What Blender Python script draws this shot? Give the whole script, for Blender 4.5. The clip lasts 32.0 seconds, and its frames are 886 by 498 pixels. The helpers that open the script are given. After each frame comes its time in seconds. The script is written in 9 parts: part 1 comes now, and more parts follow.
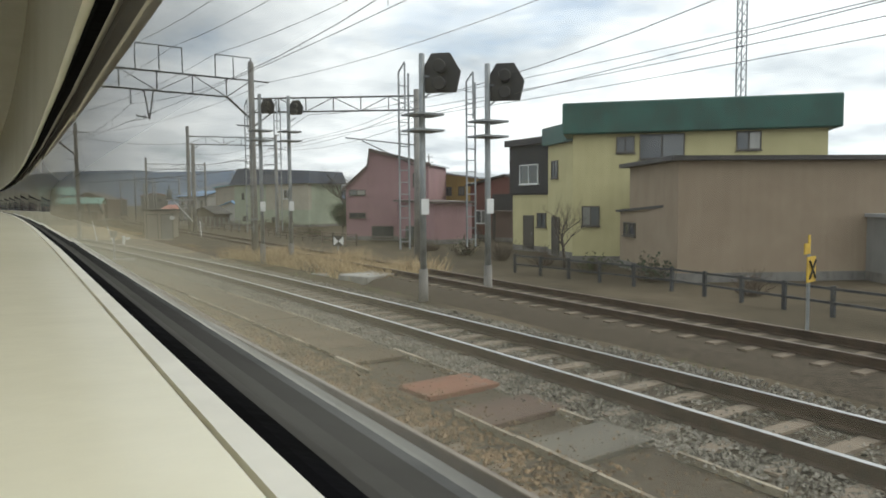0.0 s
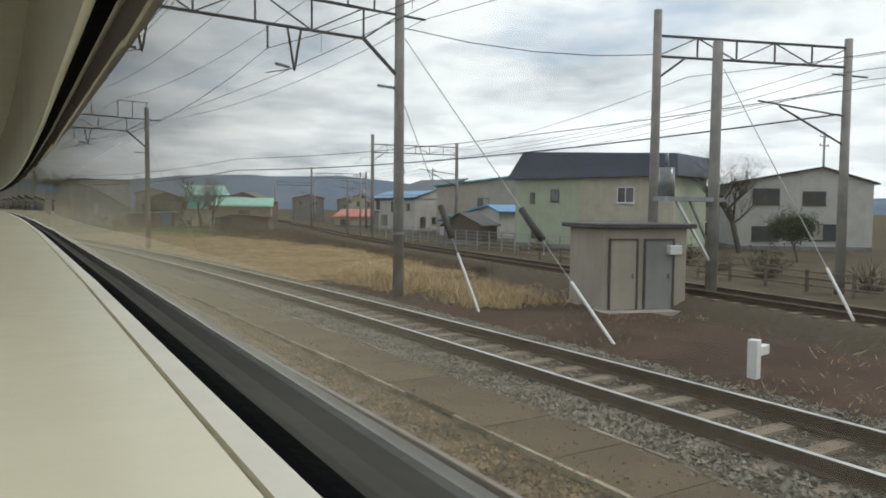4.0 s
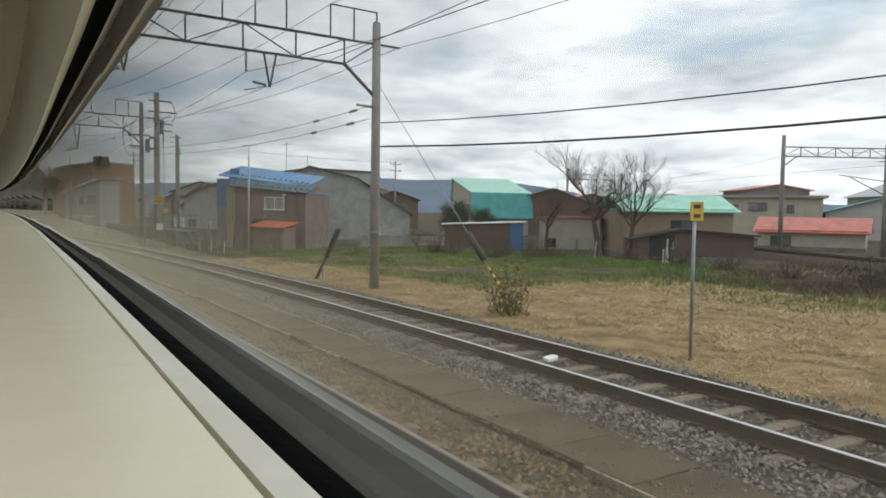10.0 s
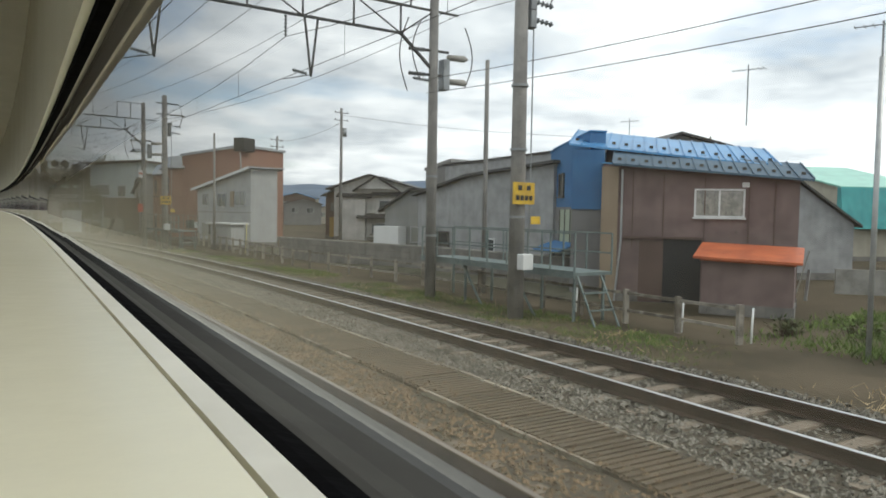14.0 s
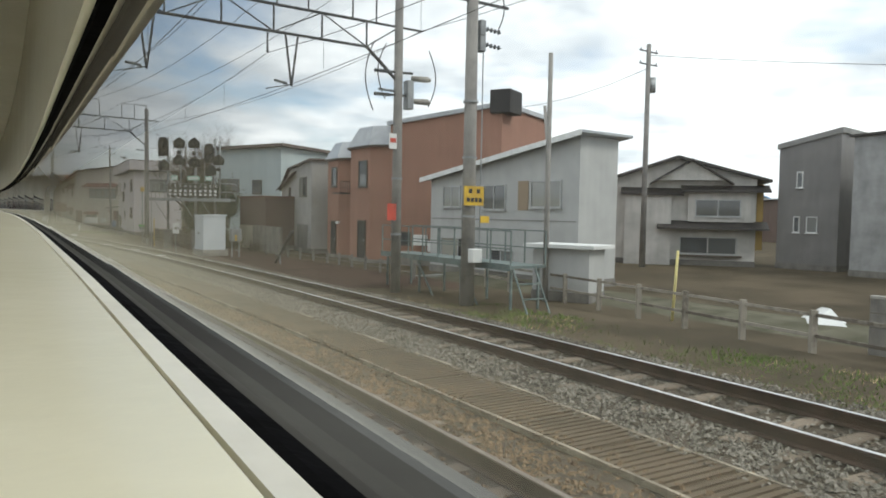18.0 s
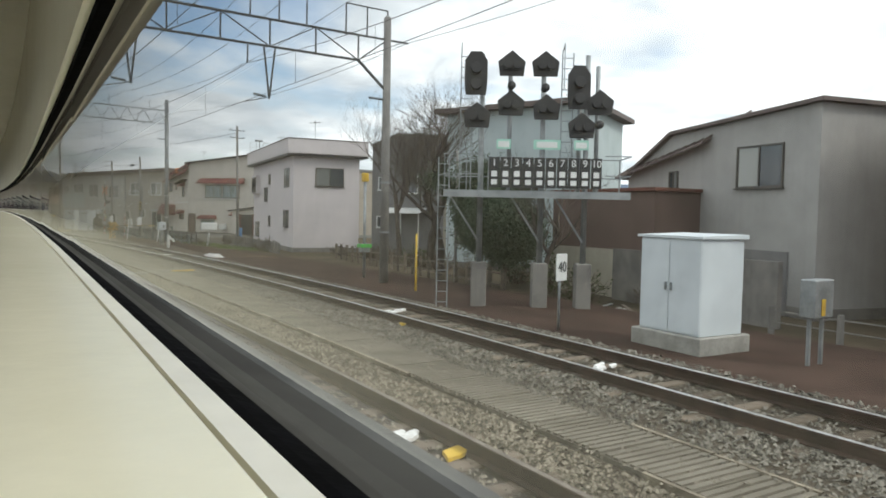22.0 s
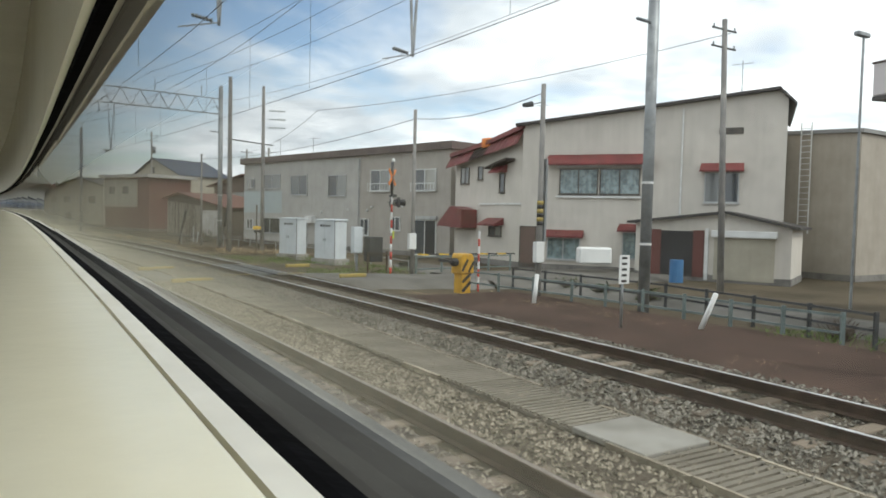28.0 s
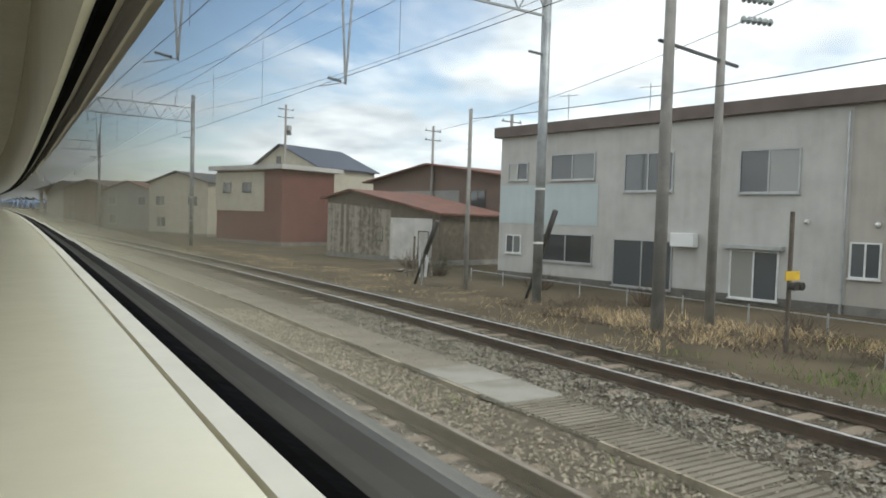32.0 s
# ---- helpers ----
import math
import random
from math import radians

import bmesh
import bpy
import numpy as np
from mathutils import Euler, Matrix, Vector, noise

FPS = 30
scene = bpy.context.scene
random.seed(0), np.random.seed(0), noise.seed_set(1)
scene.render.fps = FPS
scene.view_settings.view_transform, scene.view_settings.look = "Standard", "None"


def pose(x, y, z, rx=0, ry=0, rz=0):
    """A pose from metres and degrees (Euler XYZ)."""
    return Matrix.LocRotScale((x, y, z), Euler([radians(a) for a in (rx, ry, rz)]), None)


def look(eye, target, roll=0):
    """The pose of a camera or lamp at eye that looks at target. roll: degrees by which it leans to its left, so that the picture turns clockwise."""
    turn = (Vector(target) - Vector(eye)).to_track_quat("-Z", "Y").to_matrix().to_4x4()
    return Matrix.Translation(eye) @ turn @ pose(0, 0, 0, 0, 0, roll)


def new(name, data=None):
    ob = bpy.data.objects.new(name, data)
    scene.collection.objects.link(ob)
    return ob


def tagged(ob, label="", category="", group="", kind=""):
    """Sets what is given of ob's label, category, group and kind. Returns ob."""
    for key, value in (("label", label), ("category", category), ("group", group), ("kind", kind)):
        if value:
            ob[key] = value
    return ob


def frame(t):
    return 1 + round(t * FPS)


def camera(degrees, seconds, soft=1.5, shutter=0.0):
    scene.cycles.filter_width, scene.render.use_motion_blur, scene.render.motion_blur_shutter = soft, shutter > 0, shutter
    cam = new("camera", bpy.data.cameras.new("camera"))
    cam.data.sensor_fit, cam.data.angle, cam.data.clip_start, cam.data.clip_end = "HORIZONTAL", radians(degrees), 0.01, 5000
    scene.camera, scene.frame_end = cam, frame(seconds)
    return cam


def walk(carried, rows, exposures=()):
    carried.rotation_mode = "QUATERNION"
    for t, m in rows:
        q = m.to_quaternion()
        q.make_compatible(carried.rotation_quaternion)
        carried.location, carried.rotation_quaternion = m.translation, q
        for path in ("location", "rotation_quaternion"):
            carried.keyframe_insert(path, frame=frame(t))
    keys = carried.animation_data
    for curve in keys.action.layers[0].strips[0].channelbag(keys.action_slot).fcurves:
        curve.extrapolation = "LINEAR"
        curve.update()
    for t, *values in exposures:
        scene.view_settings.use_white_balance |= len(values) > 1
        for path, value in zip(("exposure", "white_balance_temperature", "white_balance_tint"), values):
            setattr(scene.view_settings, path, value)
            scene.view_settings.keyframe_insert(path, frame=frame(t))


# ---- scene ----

# The camera rides in a train along a left-hand curve and looks out of the window, forward and to the right.
# ---- the line: s runs along the camera's way, d to its right ----
HEAD_S = [-40 + 20 * i for i in range(21)]
HEAD_A = [-7.59, -3.8, 0.0, 3.81, 7.44, 11.07, 14.73, 18.54, 22.2, 25.43, 28.79, 32.25, 35.51, 38.86, 42.11, 44.8, 47.24, 49.73, 51.48, 51.48, 51.48]
_sg = np.arange(-120, 620, 0.5)
_hg = np.radians(np.interp(_sg, HEAD_S, HEAD_A))
_gx = np.concatenate([[0], np.cumsum(-np.sin((_hg[1:] + _hg[:-1]) / 2) * 0.5)])
_gy = np.concatenate([[0], np.cumsum(np.cos((_hg[1:] + _hg[:-1]) / 2) * 0.5)])
_gx -= np.interp(0, _sg, _gx)
_gy -= np.interp(0, _sg, _gy)


def heading(s):
    return float(np.interp(s, _sg, _hg))


def trk(s, d, z=0.0):
    """World place of a point s metres along the line, d metres to its right."""
    a = heading(s)
    return Vector((float(np.interp(s, _sg, _gx)) + math.cos(a) * d, float(np.interp(s, _sg, _gy)) + math.sin(a) * d, z))


def at(s, d, z=0.0, turn=0.0):
    """Pose at a place of the line: local x to the right, y along."""
    p = trk(s, d, z)
    return pose(p.x, p.y, p.z, 0, 0, math.degrees(heading(s)) + turn)


LEAN_S, LEAN_A = [20 * i for i in range(15)], [3.08, 2.48, 2.0, 1.74, 1.66, 1.61, 1.54, 1.43, 1.38, 1.34, 1.23, 1.15, 1.05, 0.73, 0.42]   # the carriage leans on the canted curve
EYE = 1.999          # height of the lens over the rail heads


def lean(s):
    return float(np.interp(s, LEAN_S, LEAN_A))


cam = camera(63.66, 32.0, soft=1.7)
# seconds, metres run
PATH = [
    (0.0, 0.00), (0.5, 5.30), (1.0, 10.66), (1.5, 16.09), (2.0, 21.54),
    (2.5, 26.99), (3.0, 32.39), (3.5, 37.71), (4.0, 42.92), (4.5, 47.99),
    (5.0, 52.91), (5.5, 57.70), (6.0, 62.37), (6.5, 67.00), (7.0, 71.61),
    (7.5, 76.23), (8.0, 80.86), (8.5, 85.44), (9.0, 89.94), (9.5, 94.33),
    (10.0, 98.63), (10.5, 102.86), (11.0, 107.05), (11.5, 111.23), (12.0, 115.39),
    (12.5, 119.53), (13.0, 123.63), (13.5, 127.69), (14.0, 131.69), (14.5, 135.65),
    (15.0, 139.57), (15.5, 143.46), (16.0, 147.34), (16.5, 151.21), (17.0, 155.07),
    (17.5, 158.94), (18.0, 162.80), (18.5, 166.67), (19.0, 170.54), (19.5, 174.41),
    (20.0, 178.28), (20.5, 182.17), (21.0, 186.07), (21.5, 189.98), (22.0, 193.91),
    (22.5, 197.84), (23.0, 201.77), (23.5, 205.69), (24.0, 209.59), (24.5, 213.49),
    (25.0, 217.38), (25.5, 221.27), (26.0, 225.18), (26.5, 229.11), (27.0, 233.08),
    (27.5, 237.09), (28.0, 241.14), (28.5, 245.21), (29.0, 249.29), (29.5, 253.37),
    (30.0, 257.45), (30.5, 261.54), (31.0, 265.66), (31.5, 269.80), (32.0, 273.99),
]
walk(cam, [(t, at(s, 0, EYE) @ pose(0, 0, 0, 0, lean(s), 0) @ pose(0, 0, 0, 90 - 2.1375, -2.219, -30.732)) for t, s in PATH],
     exposures=[(0, 0.10, 6290, 6), (3, -0.08, 6290, 6), (7, -0.16, 6290, 6), (10, -0.14, 6290, 6), (14, 0.08, 6290, 6), (19, 0.30, 6290, 6), (23, 0.36, 6290, 6), (28, 0.36, 6290, 6), (32, 0.36, 6290, 6)])

# ---- world, sun, exposure ----
scene.view_settings.exposure = 0.0
SUN_AZ, SUN_EL = 108.0, 44.0     # degrees: compass angle from +y towards +x, height
world = bpy.data.worlds.new("sky")
scene.world = world
world.use_nodes = True
wn, wl = world.node_tree.nodes, world.node_tree.links
wn.clear()
w_out = wn.new("ShaderNodeOutputWorld")
w_bg = wn.new("ShaderNodeBackground")
w_sky = wn.new("ShaderNodeTexSky")
w_sky.sky_type, w_sky.sun_disc = "NISHITA", False
w_sky.sun_elevation, w_sky.sun_rotation = radians(SUN_EL), radians(SUN_AZ)
w_sky.air_density, w_sky.dust_density = 1.0, 1.5
w_co = wn.new("ShaderNodeTexCoord")
w_sep = wn.new("ShaderNodeSeparateXYZ")
wl.new(w_co.outputs["Generated"], w_sep.inputs[0])
# flatten the directions on to a cloud deck
w_add = wn.new("ShaderNodeMath"); w_add.operation = "ADD"; w_add.inputs[1].default_value = 0.16
wl.new(w_sep.outputs[2], w_add.inputs[0])
w_max = wn.new("ShaderNodeMath"); w_max.operation = "MAXIMUM"; w_max.inputs[1].default_value = 0.06
wl.new(w_add.outputs[0], w_max.inputs[0])
w_dx = wn.new("ShaderNodeMath"); w_dx.operation = "DIVIDE"
w_dy = wn.new("ShaderNodeMath"); w_dy.operation = "DIVIDE"
wl.new(w_sep.outputs[0], w_dx.inputs[0]); wl.new(w_max.outputs[0], w_dx.inputs[1])
wl.new(w_sep.outputs[1], w_dy.inputs[0]); wl.new(w_max.outputs[0], w_dy.inputs[1])
w_com = wn.new("ShaderNodeCombineXYZ")
wl.new(w_dx.outputs[0], w_com.inputs[0]); wl.new(w_dy.outputs[0], w_com.inputs[1])
w_n1 = wn.new("ShaderNodeTexNoise"); w_n1.inputs["Scale"].default_value = 0.75; w_n1.inputs["Detail"].default_value = 9; w_n1.inputs["Roughness"].default_value = 0.55; w_n1.inputs["Distortion"].default_value = 0.3
w_n2 = wn.new("ShaderNodeTexNoise"); w_n2.inputs["Scale"].default_value = 1.5; w_n2.inputs["Detail"].default_value = 6; w_n2.inputs["Roughness"].default_value = 0.6
wl.new(w_com.outputs[0], w_n1.inputs["Vector"]); wl.new(w_com.outputs[0], w_n2.inputs["Vector"])
w_cover = wn.new("ShaderNodeValToRGB")
w_cover.color_ramp.elements[0].position, w_cover.color_ramp.elements[0].color = 0.27, (0, 0, 0, 1)
w_cover.color_ramp.elements[1].position, w_cover.color_ramp.elements[1].color = 0.42, (1, 1, 1, 1)
# the veil of cloud thins away from the sun, where some blue shows
w_dot = wn.new("ShaderNodeVectorMath"); w_dot.operation = "DOT_PRODUCT"
w_dot.inputs[1].default_value = (math.sin(radians(-30)) * 0.96, math.cos(radians(-30)) * 0.96, 0.28)
wl.new(w_co.outputs["Generated"], w_dot.inputs[0])
w_k1 = wn.new("ShaderNodeMath"); w_k1.operation = "MULTIPLY_ADD"; w_k1.inputs[1].default_value, w_k1.inputs[2].default_value = -0.19, 0.03
w_k2 = wn.new("ShaderNodeMath"); w_k2.operation = "MULTIPLY_ADD"; w_k2.inputs[1].default_value, w_k2.inputs[2].default_value = -0.11, 0.06
w_mx = wn.new("ShaderNodeMath"); w_mx.operation = "MAXIMUM"; w_mx.inputs[1].default_value = 0.0
wl.new(w_dot.outputs["Value"], w_mx.inputs[0])
w_pw = wn.new("ShaderNodeMath"); w_pw.operation = "POWER"; w_pw.inputs[1].default_value = 5.0
wl.new(w_mx.outputs[0], w_pw.inputs[0])
wl.new(w_pw.outputs[0], w_k1.inputs[0]); wl.new(w_pw.outputs[0], w_k2.inputs[0])
w_a1 = wn.new("ShaderNodeMath"); w_a1.operation = "ADD"
w_a2 = wn.new("ShaderNodeMath"); w_a2.operation = "ADD"
wl.new(w_n1.outputs["Fac"], w_a1.inputs[0]); wl.new(w_k1.outputs[0], w_a1.inputs[1])
wl.new(w_n2.outputs["Fac"], w_a2.inputs[0]); wl.new(w_k2.outputs[0], w_a2.inputs[1])
wl.new(w_a1.outputs[0], w_cover.inputs[0])
w_tone = wn.new("ShaderNodeValToRGB")
w_tone.color_ramp.elements[0].position, w_tone.color_ramp.elements[0].color = 0.34, (6.6, 7.1, 7.7, 1)
w_tone.color_ramp.elements[1].position, w_tone.color_ramp.elements[1].color = 0.66, (13.6, 13.7, 13.8, 1)
wl.new(w_a2.outputs[0], w_tone.inputs[0])
w_mix = wn.new("ShaderNodeMix"); w_mix.data_type = "RGBA"
wl.new(w_cover.outputs[0], w_mix.inputs[0]); w_gain = wn.new("ShaderNodeVectorMath"); w_gain.operation = "SCALE"; w_gain.inputs["Scale"].default_value = 1.7   # thin haze under the clouds
wl.new(w_sky.outputs[0], w_gain.inputs[0]); wl.new(w_gain.outputs[0], w_mix.inputs[6]); wl.new(w_tone.outputs[0], w_mix.inputs[7])
wl.new(w_mix.outputs[2], w_bg.inputs[0])
w_bg.inputs[1].default_value = 0.1
wl.new(w_bg.outputs[0], w_out.inputs[0])

sun = new("sun", bpy.data.lights.new("sun", "SUN"))
sun.data.energy, sun.data.angle, sun.data.color = 1.5, radians(14), (1.0, 0.95, 0.87)
_az = radians(SUN_AZ)
sun.matrix_world = look((math.sin(_az) * math.cos(radians(SUN_EL)) * 200, math.cos(_az) * math.cos(radians(SUN_EL)) * 200, math.sin(radians(SUN_EL)) * 200), (0, 0, 0))

def at_pair(a, b, z=0.0):
    """Pose at a=(s, d), its local x axis towards b=(s, d); also the distance."""
    p, q = trk(*a, z), trk(*b, z)
    v = q - p
    return pose(p.x, p.y, z, 0, 0, math.degrees(math.atan2(v.y, v.x))), v.length


TRACK1_S, TRACK1_D = [-80, 40, 125, 186, 241, 330, 500], [2.35, 2.41, 2.53, 2.92, 3.02, 3.05, 3.05]          # middle of the neighbour track
TRACK2_S, TRACK2_D = [-80, 0, 40, 125, 186, 241, 330, 500], [6.0, 6.05, 6.2, 6.75, 7.02, 7.55, 7.7, 7.7]   # middle of the next one
TRACK3_S = [-80, -40, 0, 17, 35, 50, 60, 70, 84, 97, 126, 150, 180, 220]
TRACK3_D = [9.3, 9.6, 10.5, 11.4, 13.6, 16.2, 18.2, 20.7, 24.6, 29.4, 50.5 * 0.9, 62.0, 84.0, 118.0]          # the branch line
TROUGH_S, TROUGH_D = [-80, 45, 125, 190, 245, 330, 500], [4.15, 4.3, 4.6, 4.85, 5.25, 5.4, 5.4]


def middle(which, s):
    S, D = {1: (TRACK1_S, TRACK1_D), 2: (TRACK2_S, TRACK2_D), 3: (TRACK3_S, TRACK3_D), 0: (TROUGH_S, TROUGH_D)}[which]
    w = 0.0
    for k in (-8, -4, 0, 4, 8):
        w += float(np.interp(s + k, S, D))
    return w / 5


# ---- geometry tools ----
class Geo:
    """Collects boxes, tubes and prisms into one mesh."""

    def __init__(self):
        self.v, self.f = [], []

    def add(self, verts, faces):
        n = len(self.v)
        self.v += [tuple(p) for p in verts]
        self.f += [tuple(n + i for i in f) for f in faces]
        return self

    def box(self, x0, y0, z0, x1, y1, z1):
        return self.add([(x0, y0, z0), (x1, y0, z0), (x1, y1, z0), (x0, y1, z0), (x0, y0, z1), (x1, y0, z1), (x1, y1, z1), (x0, y1, z1)],
                        [(0, 3, 2, 1), (4, 5, 6, 7), (0, 1, 5, 4), (1, 2, 6, 5), (2, 3, 7, 6), (3, 0, 4, 7)])

    def tube(self, p, q, r0, r1=None, n=8, caps=True):
        p, q = Vector(p), Vector(q)
        r1 = r0 if r1 is None else r1
        ax = (q - p).normalized()
        u = ax.orthogonal().normalized()
        w = ax.cross(u)
        ring = [u * math.cos(2 * math.pi * i / n) + w * math.sin(2 * math.pi * i / n) for i in range(n)]
        vs = [p + c * r0 for c in ring] + [q + c * r1 for c in ring]
        fs = [(i, (i + 1) % n, n + (i + 1) % n, n + i) for i in range(n)]
        if caps:
            fs += [tuple(range(n - 1, -1, -1)), tuple(range(n, 2 * n))]
        return self.add(vs, fs)

    def bar(self, p, q, w, h=None):
        """A square bar between two points."""
        p, q = Vector(p), Vector(q)
        h = w if h is None else h
        ax = (q - p).normalized()
        u = ax.cross(Vector((0, 0, 1)))
        u = u.normalized() if u.length > 1e-4 else Vector((1, 0, 0))
        t = u.cross(ax)
        o = [u * w / 2 + t * h / 2, -u * w / 2 + t * h / 2, -u * w / 2 - t * h / 2, u * w / 2 - t * h / 2]
        return self.add([p + c for c in o] + [q + c for c in o], [(0, 1, 2, 3), (7, 6, 5, 4), (0, 4, 5, 1), (1, 5, 6, 2), (2, 6, 7, 3), (3, 7, 4, 0)])

    def prism(self, poly, axis, a, b):
        """Extrudes a polygon of (u, z) along local x or y, from a to b."""
        n = len(poly)
        put = (lambda u, z, t: (u, t, z)) if axis == "y" else (lambda u, z, t: (t, u, z))
        vs = [put(u, z, a) for u, z in poly] + [put(u, z, b) for u, z in poly]
        return self.add(vs, [tuple(range(n)), tuple(range(2 * n - 1, n - 1, -1))] + [(i, n + i, n + (i + 1) % n, (i + 1) % n) for i in range(n)])

    def sweep(self, rings, closed=True):
        """Joins rings of points, one after the other."""
        n, base = len(rings[0]), len(self.v)
        for r in rings:
            self.v += [tuple(p) for p in r]
        for k in range(len(rings) - 1):
            for i in range(n if closed else n - 1):
                j = (i + 1) % n
                self.f.append((base + k * n + i, base + k * n + j, base + (k + 1) * n + j, base + (k + 1) * n + i))
        return self

    def mesh(self, name, mat, smooth=False, bevel=0.0):
        me = bpy.data.meshes.new(name)
        me.from_pydata(self.v, [], self.f)
        bm = bmesh.new()
        bm.from_mesh(me)
        bmesh.ops.recalc_face_normals(bm, faces=bm.faces)
        if bevel:
            bmesh.ops.bevel(bm, geom=bm.edges[:], offset=bevel, segments=1, affect="EDGES", clamp_overlap=True)
        bm.to_mesh(me)
        bm.free()
        if smooth:
            me.polygons.foreach_set("use_smooth", [True] * len(me.polygons))
        me.materials.append(mat)
        return me


def part(name, geo, mat, parent, label="", smooth=False, bevel=0.0):
    ob = new(name, geo.mesh(name, mat, smooth, bevel) if isinstance(geo, Geo) else geo)
    ob.parent = parent
    if label:
        tagged(ob, label)
    return ob


def thing(name, m, label, category, group="", kind=""):
    ob = new(name)
    ob.empty_display_size = 0.2
    ob.matrix_world = m
    return tagged(ob, label, category, group, kind)


def solid(name, geo, mat, label="", category="", m=None, kind="", smooth=False, bevel=0.0, group=""):
    ob = new(name, geo.mesh(name, mat, smooth, bevel))
    if m is not None:
        ob.matrix_world = m
    return tagged(ob, label, category, group, kind)


# ---- materials ----
def material(name, color, color2=None, rough=0.7, metal=0.0, scale=3.0, fine=40.0, bump=0.15, spread=0.12, spec=0.5, rand=0.0, streak=0.0, island=0.0):
    """Paint, stone, metal or earth: two tones mixed by a coarse and a fine noise, with relief; streak: rain marks that run down."""
    m = bpy.data.materials.new(name)
    m.use_nodes = True
    n, l = m.node_tree.nodes, m.node_tree.links
    b = n["Principled BSDF"]
    color2 = color2 or tuple(c * 0.72 for c in color)
    tc = n.new("ShaderNodeTexCoord")
    n1 = n.new("ShaderNodeTexNoise"); n1.inputs["Scale"].default_value = scale; n1.inputs["Detail"].default_value = 6; n1.inputs["Roughness"].default_value = 0.6
    n2 = n.new("ShaderNodeTexNoise"); n2.inputs["Scale"].default_value = fine; n2.inputs["Detail"].default_value = 4
    l.new(tc.outputs["Object"], n1.inputs["Vector"]); l.new(tc.outputs["Object"], n2.inputs["Vector"])
    ramp = n.new("ShaderNodeValToRGB")
    ramp.color_ramp.elements[0].position, ramp.color_ramp.elements[0].color = 0.5 - spread * 1.3, (*color2, 1)
    ramp.color_ramp.elements[1].position, ramp.color_ramp.elements[1].color = 0.5 + spread, (*color, 1)
    add = n.new("ShaderNodeMath"); add.operation = "MULTIPLY_ADD"; add.inputs[1].default_value = 0.35; add.inputs[2].default_value = -0.175
    l.new(n2.outputs["Fac"], add.inputs[0])
    sm = n.new("ShaderNodeMath"); sm.operation = "ADD"
    l.new(n1.outputs["Fac"], sm.inputs[0]); l.new(add.outputs[0], sm.inputs[1])
    last = sm.outputs[0]
    if streak:
        mp = n.new("ShaderNodeMapping"); mp.inputs["Scale"].default_value = (2.2, 2.2, 0.16)
        n3 = n.new("ShaderNodeTexNoise"); n3.inputs["Scale"].default_value = 2.0; n3.inputs["Detail"].default_value = 5
        l.new(tc.outputs["Object"], mp.inputs["Vector"]); l.new(mp.outputs[0], n3.inputs["Vector"])
        k = n.new("ShaderNodeMath"); k.operation = "MULTIPLY_ADD"; k.inputs[1].default_value = streak; k.inputs[2].default_value = -streak / 2
        l.new(n3.outputs["Fac"], k.inputs[0])
        s2 = n.new("ShaderNodeMath"); s2.operation = "ADD"
        l.new(last, s2.inputs[0]); l.new(k.outputs[0], s2.inputs[1])
        last = s2.outputs[0]
    if rand:
        oi = n.new("ShaderNodeObjectInfo")
        k = n.new("ShaderNodeMath"); k.operation = "MULTIPLY_ADD"; k.inputs[1].default_value = rand; k.inputs[2].default_value = -rand / 2
        l.new(oi.outputs["Random"], k.inputs[0])
        s2 = n.new("ShaderNodeMath"); s2.operation = "ADD"
        l.new(last, s2.inputs[0]); l.new(k.outputs[0], s2.inputs[1])
        last = s2.outputs[0]
    if island:
        ge = n.new("ShaderNodeNewGeometry")
        k = n.new("ShaderNodeMath"); k.operation = "MULTIPLY_ADD"; k.inputs[1].default_value = island; k.inputs[2].default_value = -island / 2
        l.new(ge.outputs["Random Per Island"], k.inputs[0])
        s2 = n.new("ShaderNodeMath"); s2.operation = "ADD"
        l.new(last, s2.inputs[0]); l.new(k.outputs[0], s2.inputs[1])
        last = s2.outputs[0]
    l.new(last, ramp.inputs[0])
    l.new(ramp.outputs[0], b.inputs["Base Color"])
    b.inputs["Roughness"].default_value, b.inputs["Metallic"].default_value = rough, metal
    b.inputs["Specular IOR Level"].default_value = spec
    if bump:
        bp = n.new("ShaderNodeBump"); bp.inputs["Strength"].default_value = bump; bp.inputs["Distance"].default_value = 0.02
        l.new(n2.outputs["Fac"], bp.inputs["Height"]); l.new(bp.outputs[0], b.inputs["Normal"])
    return m


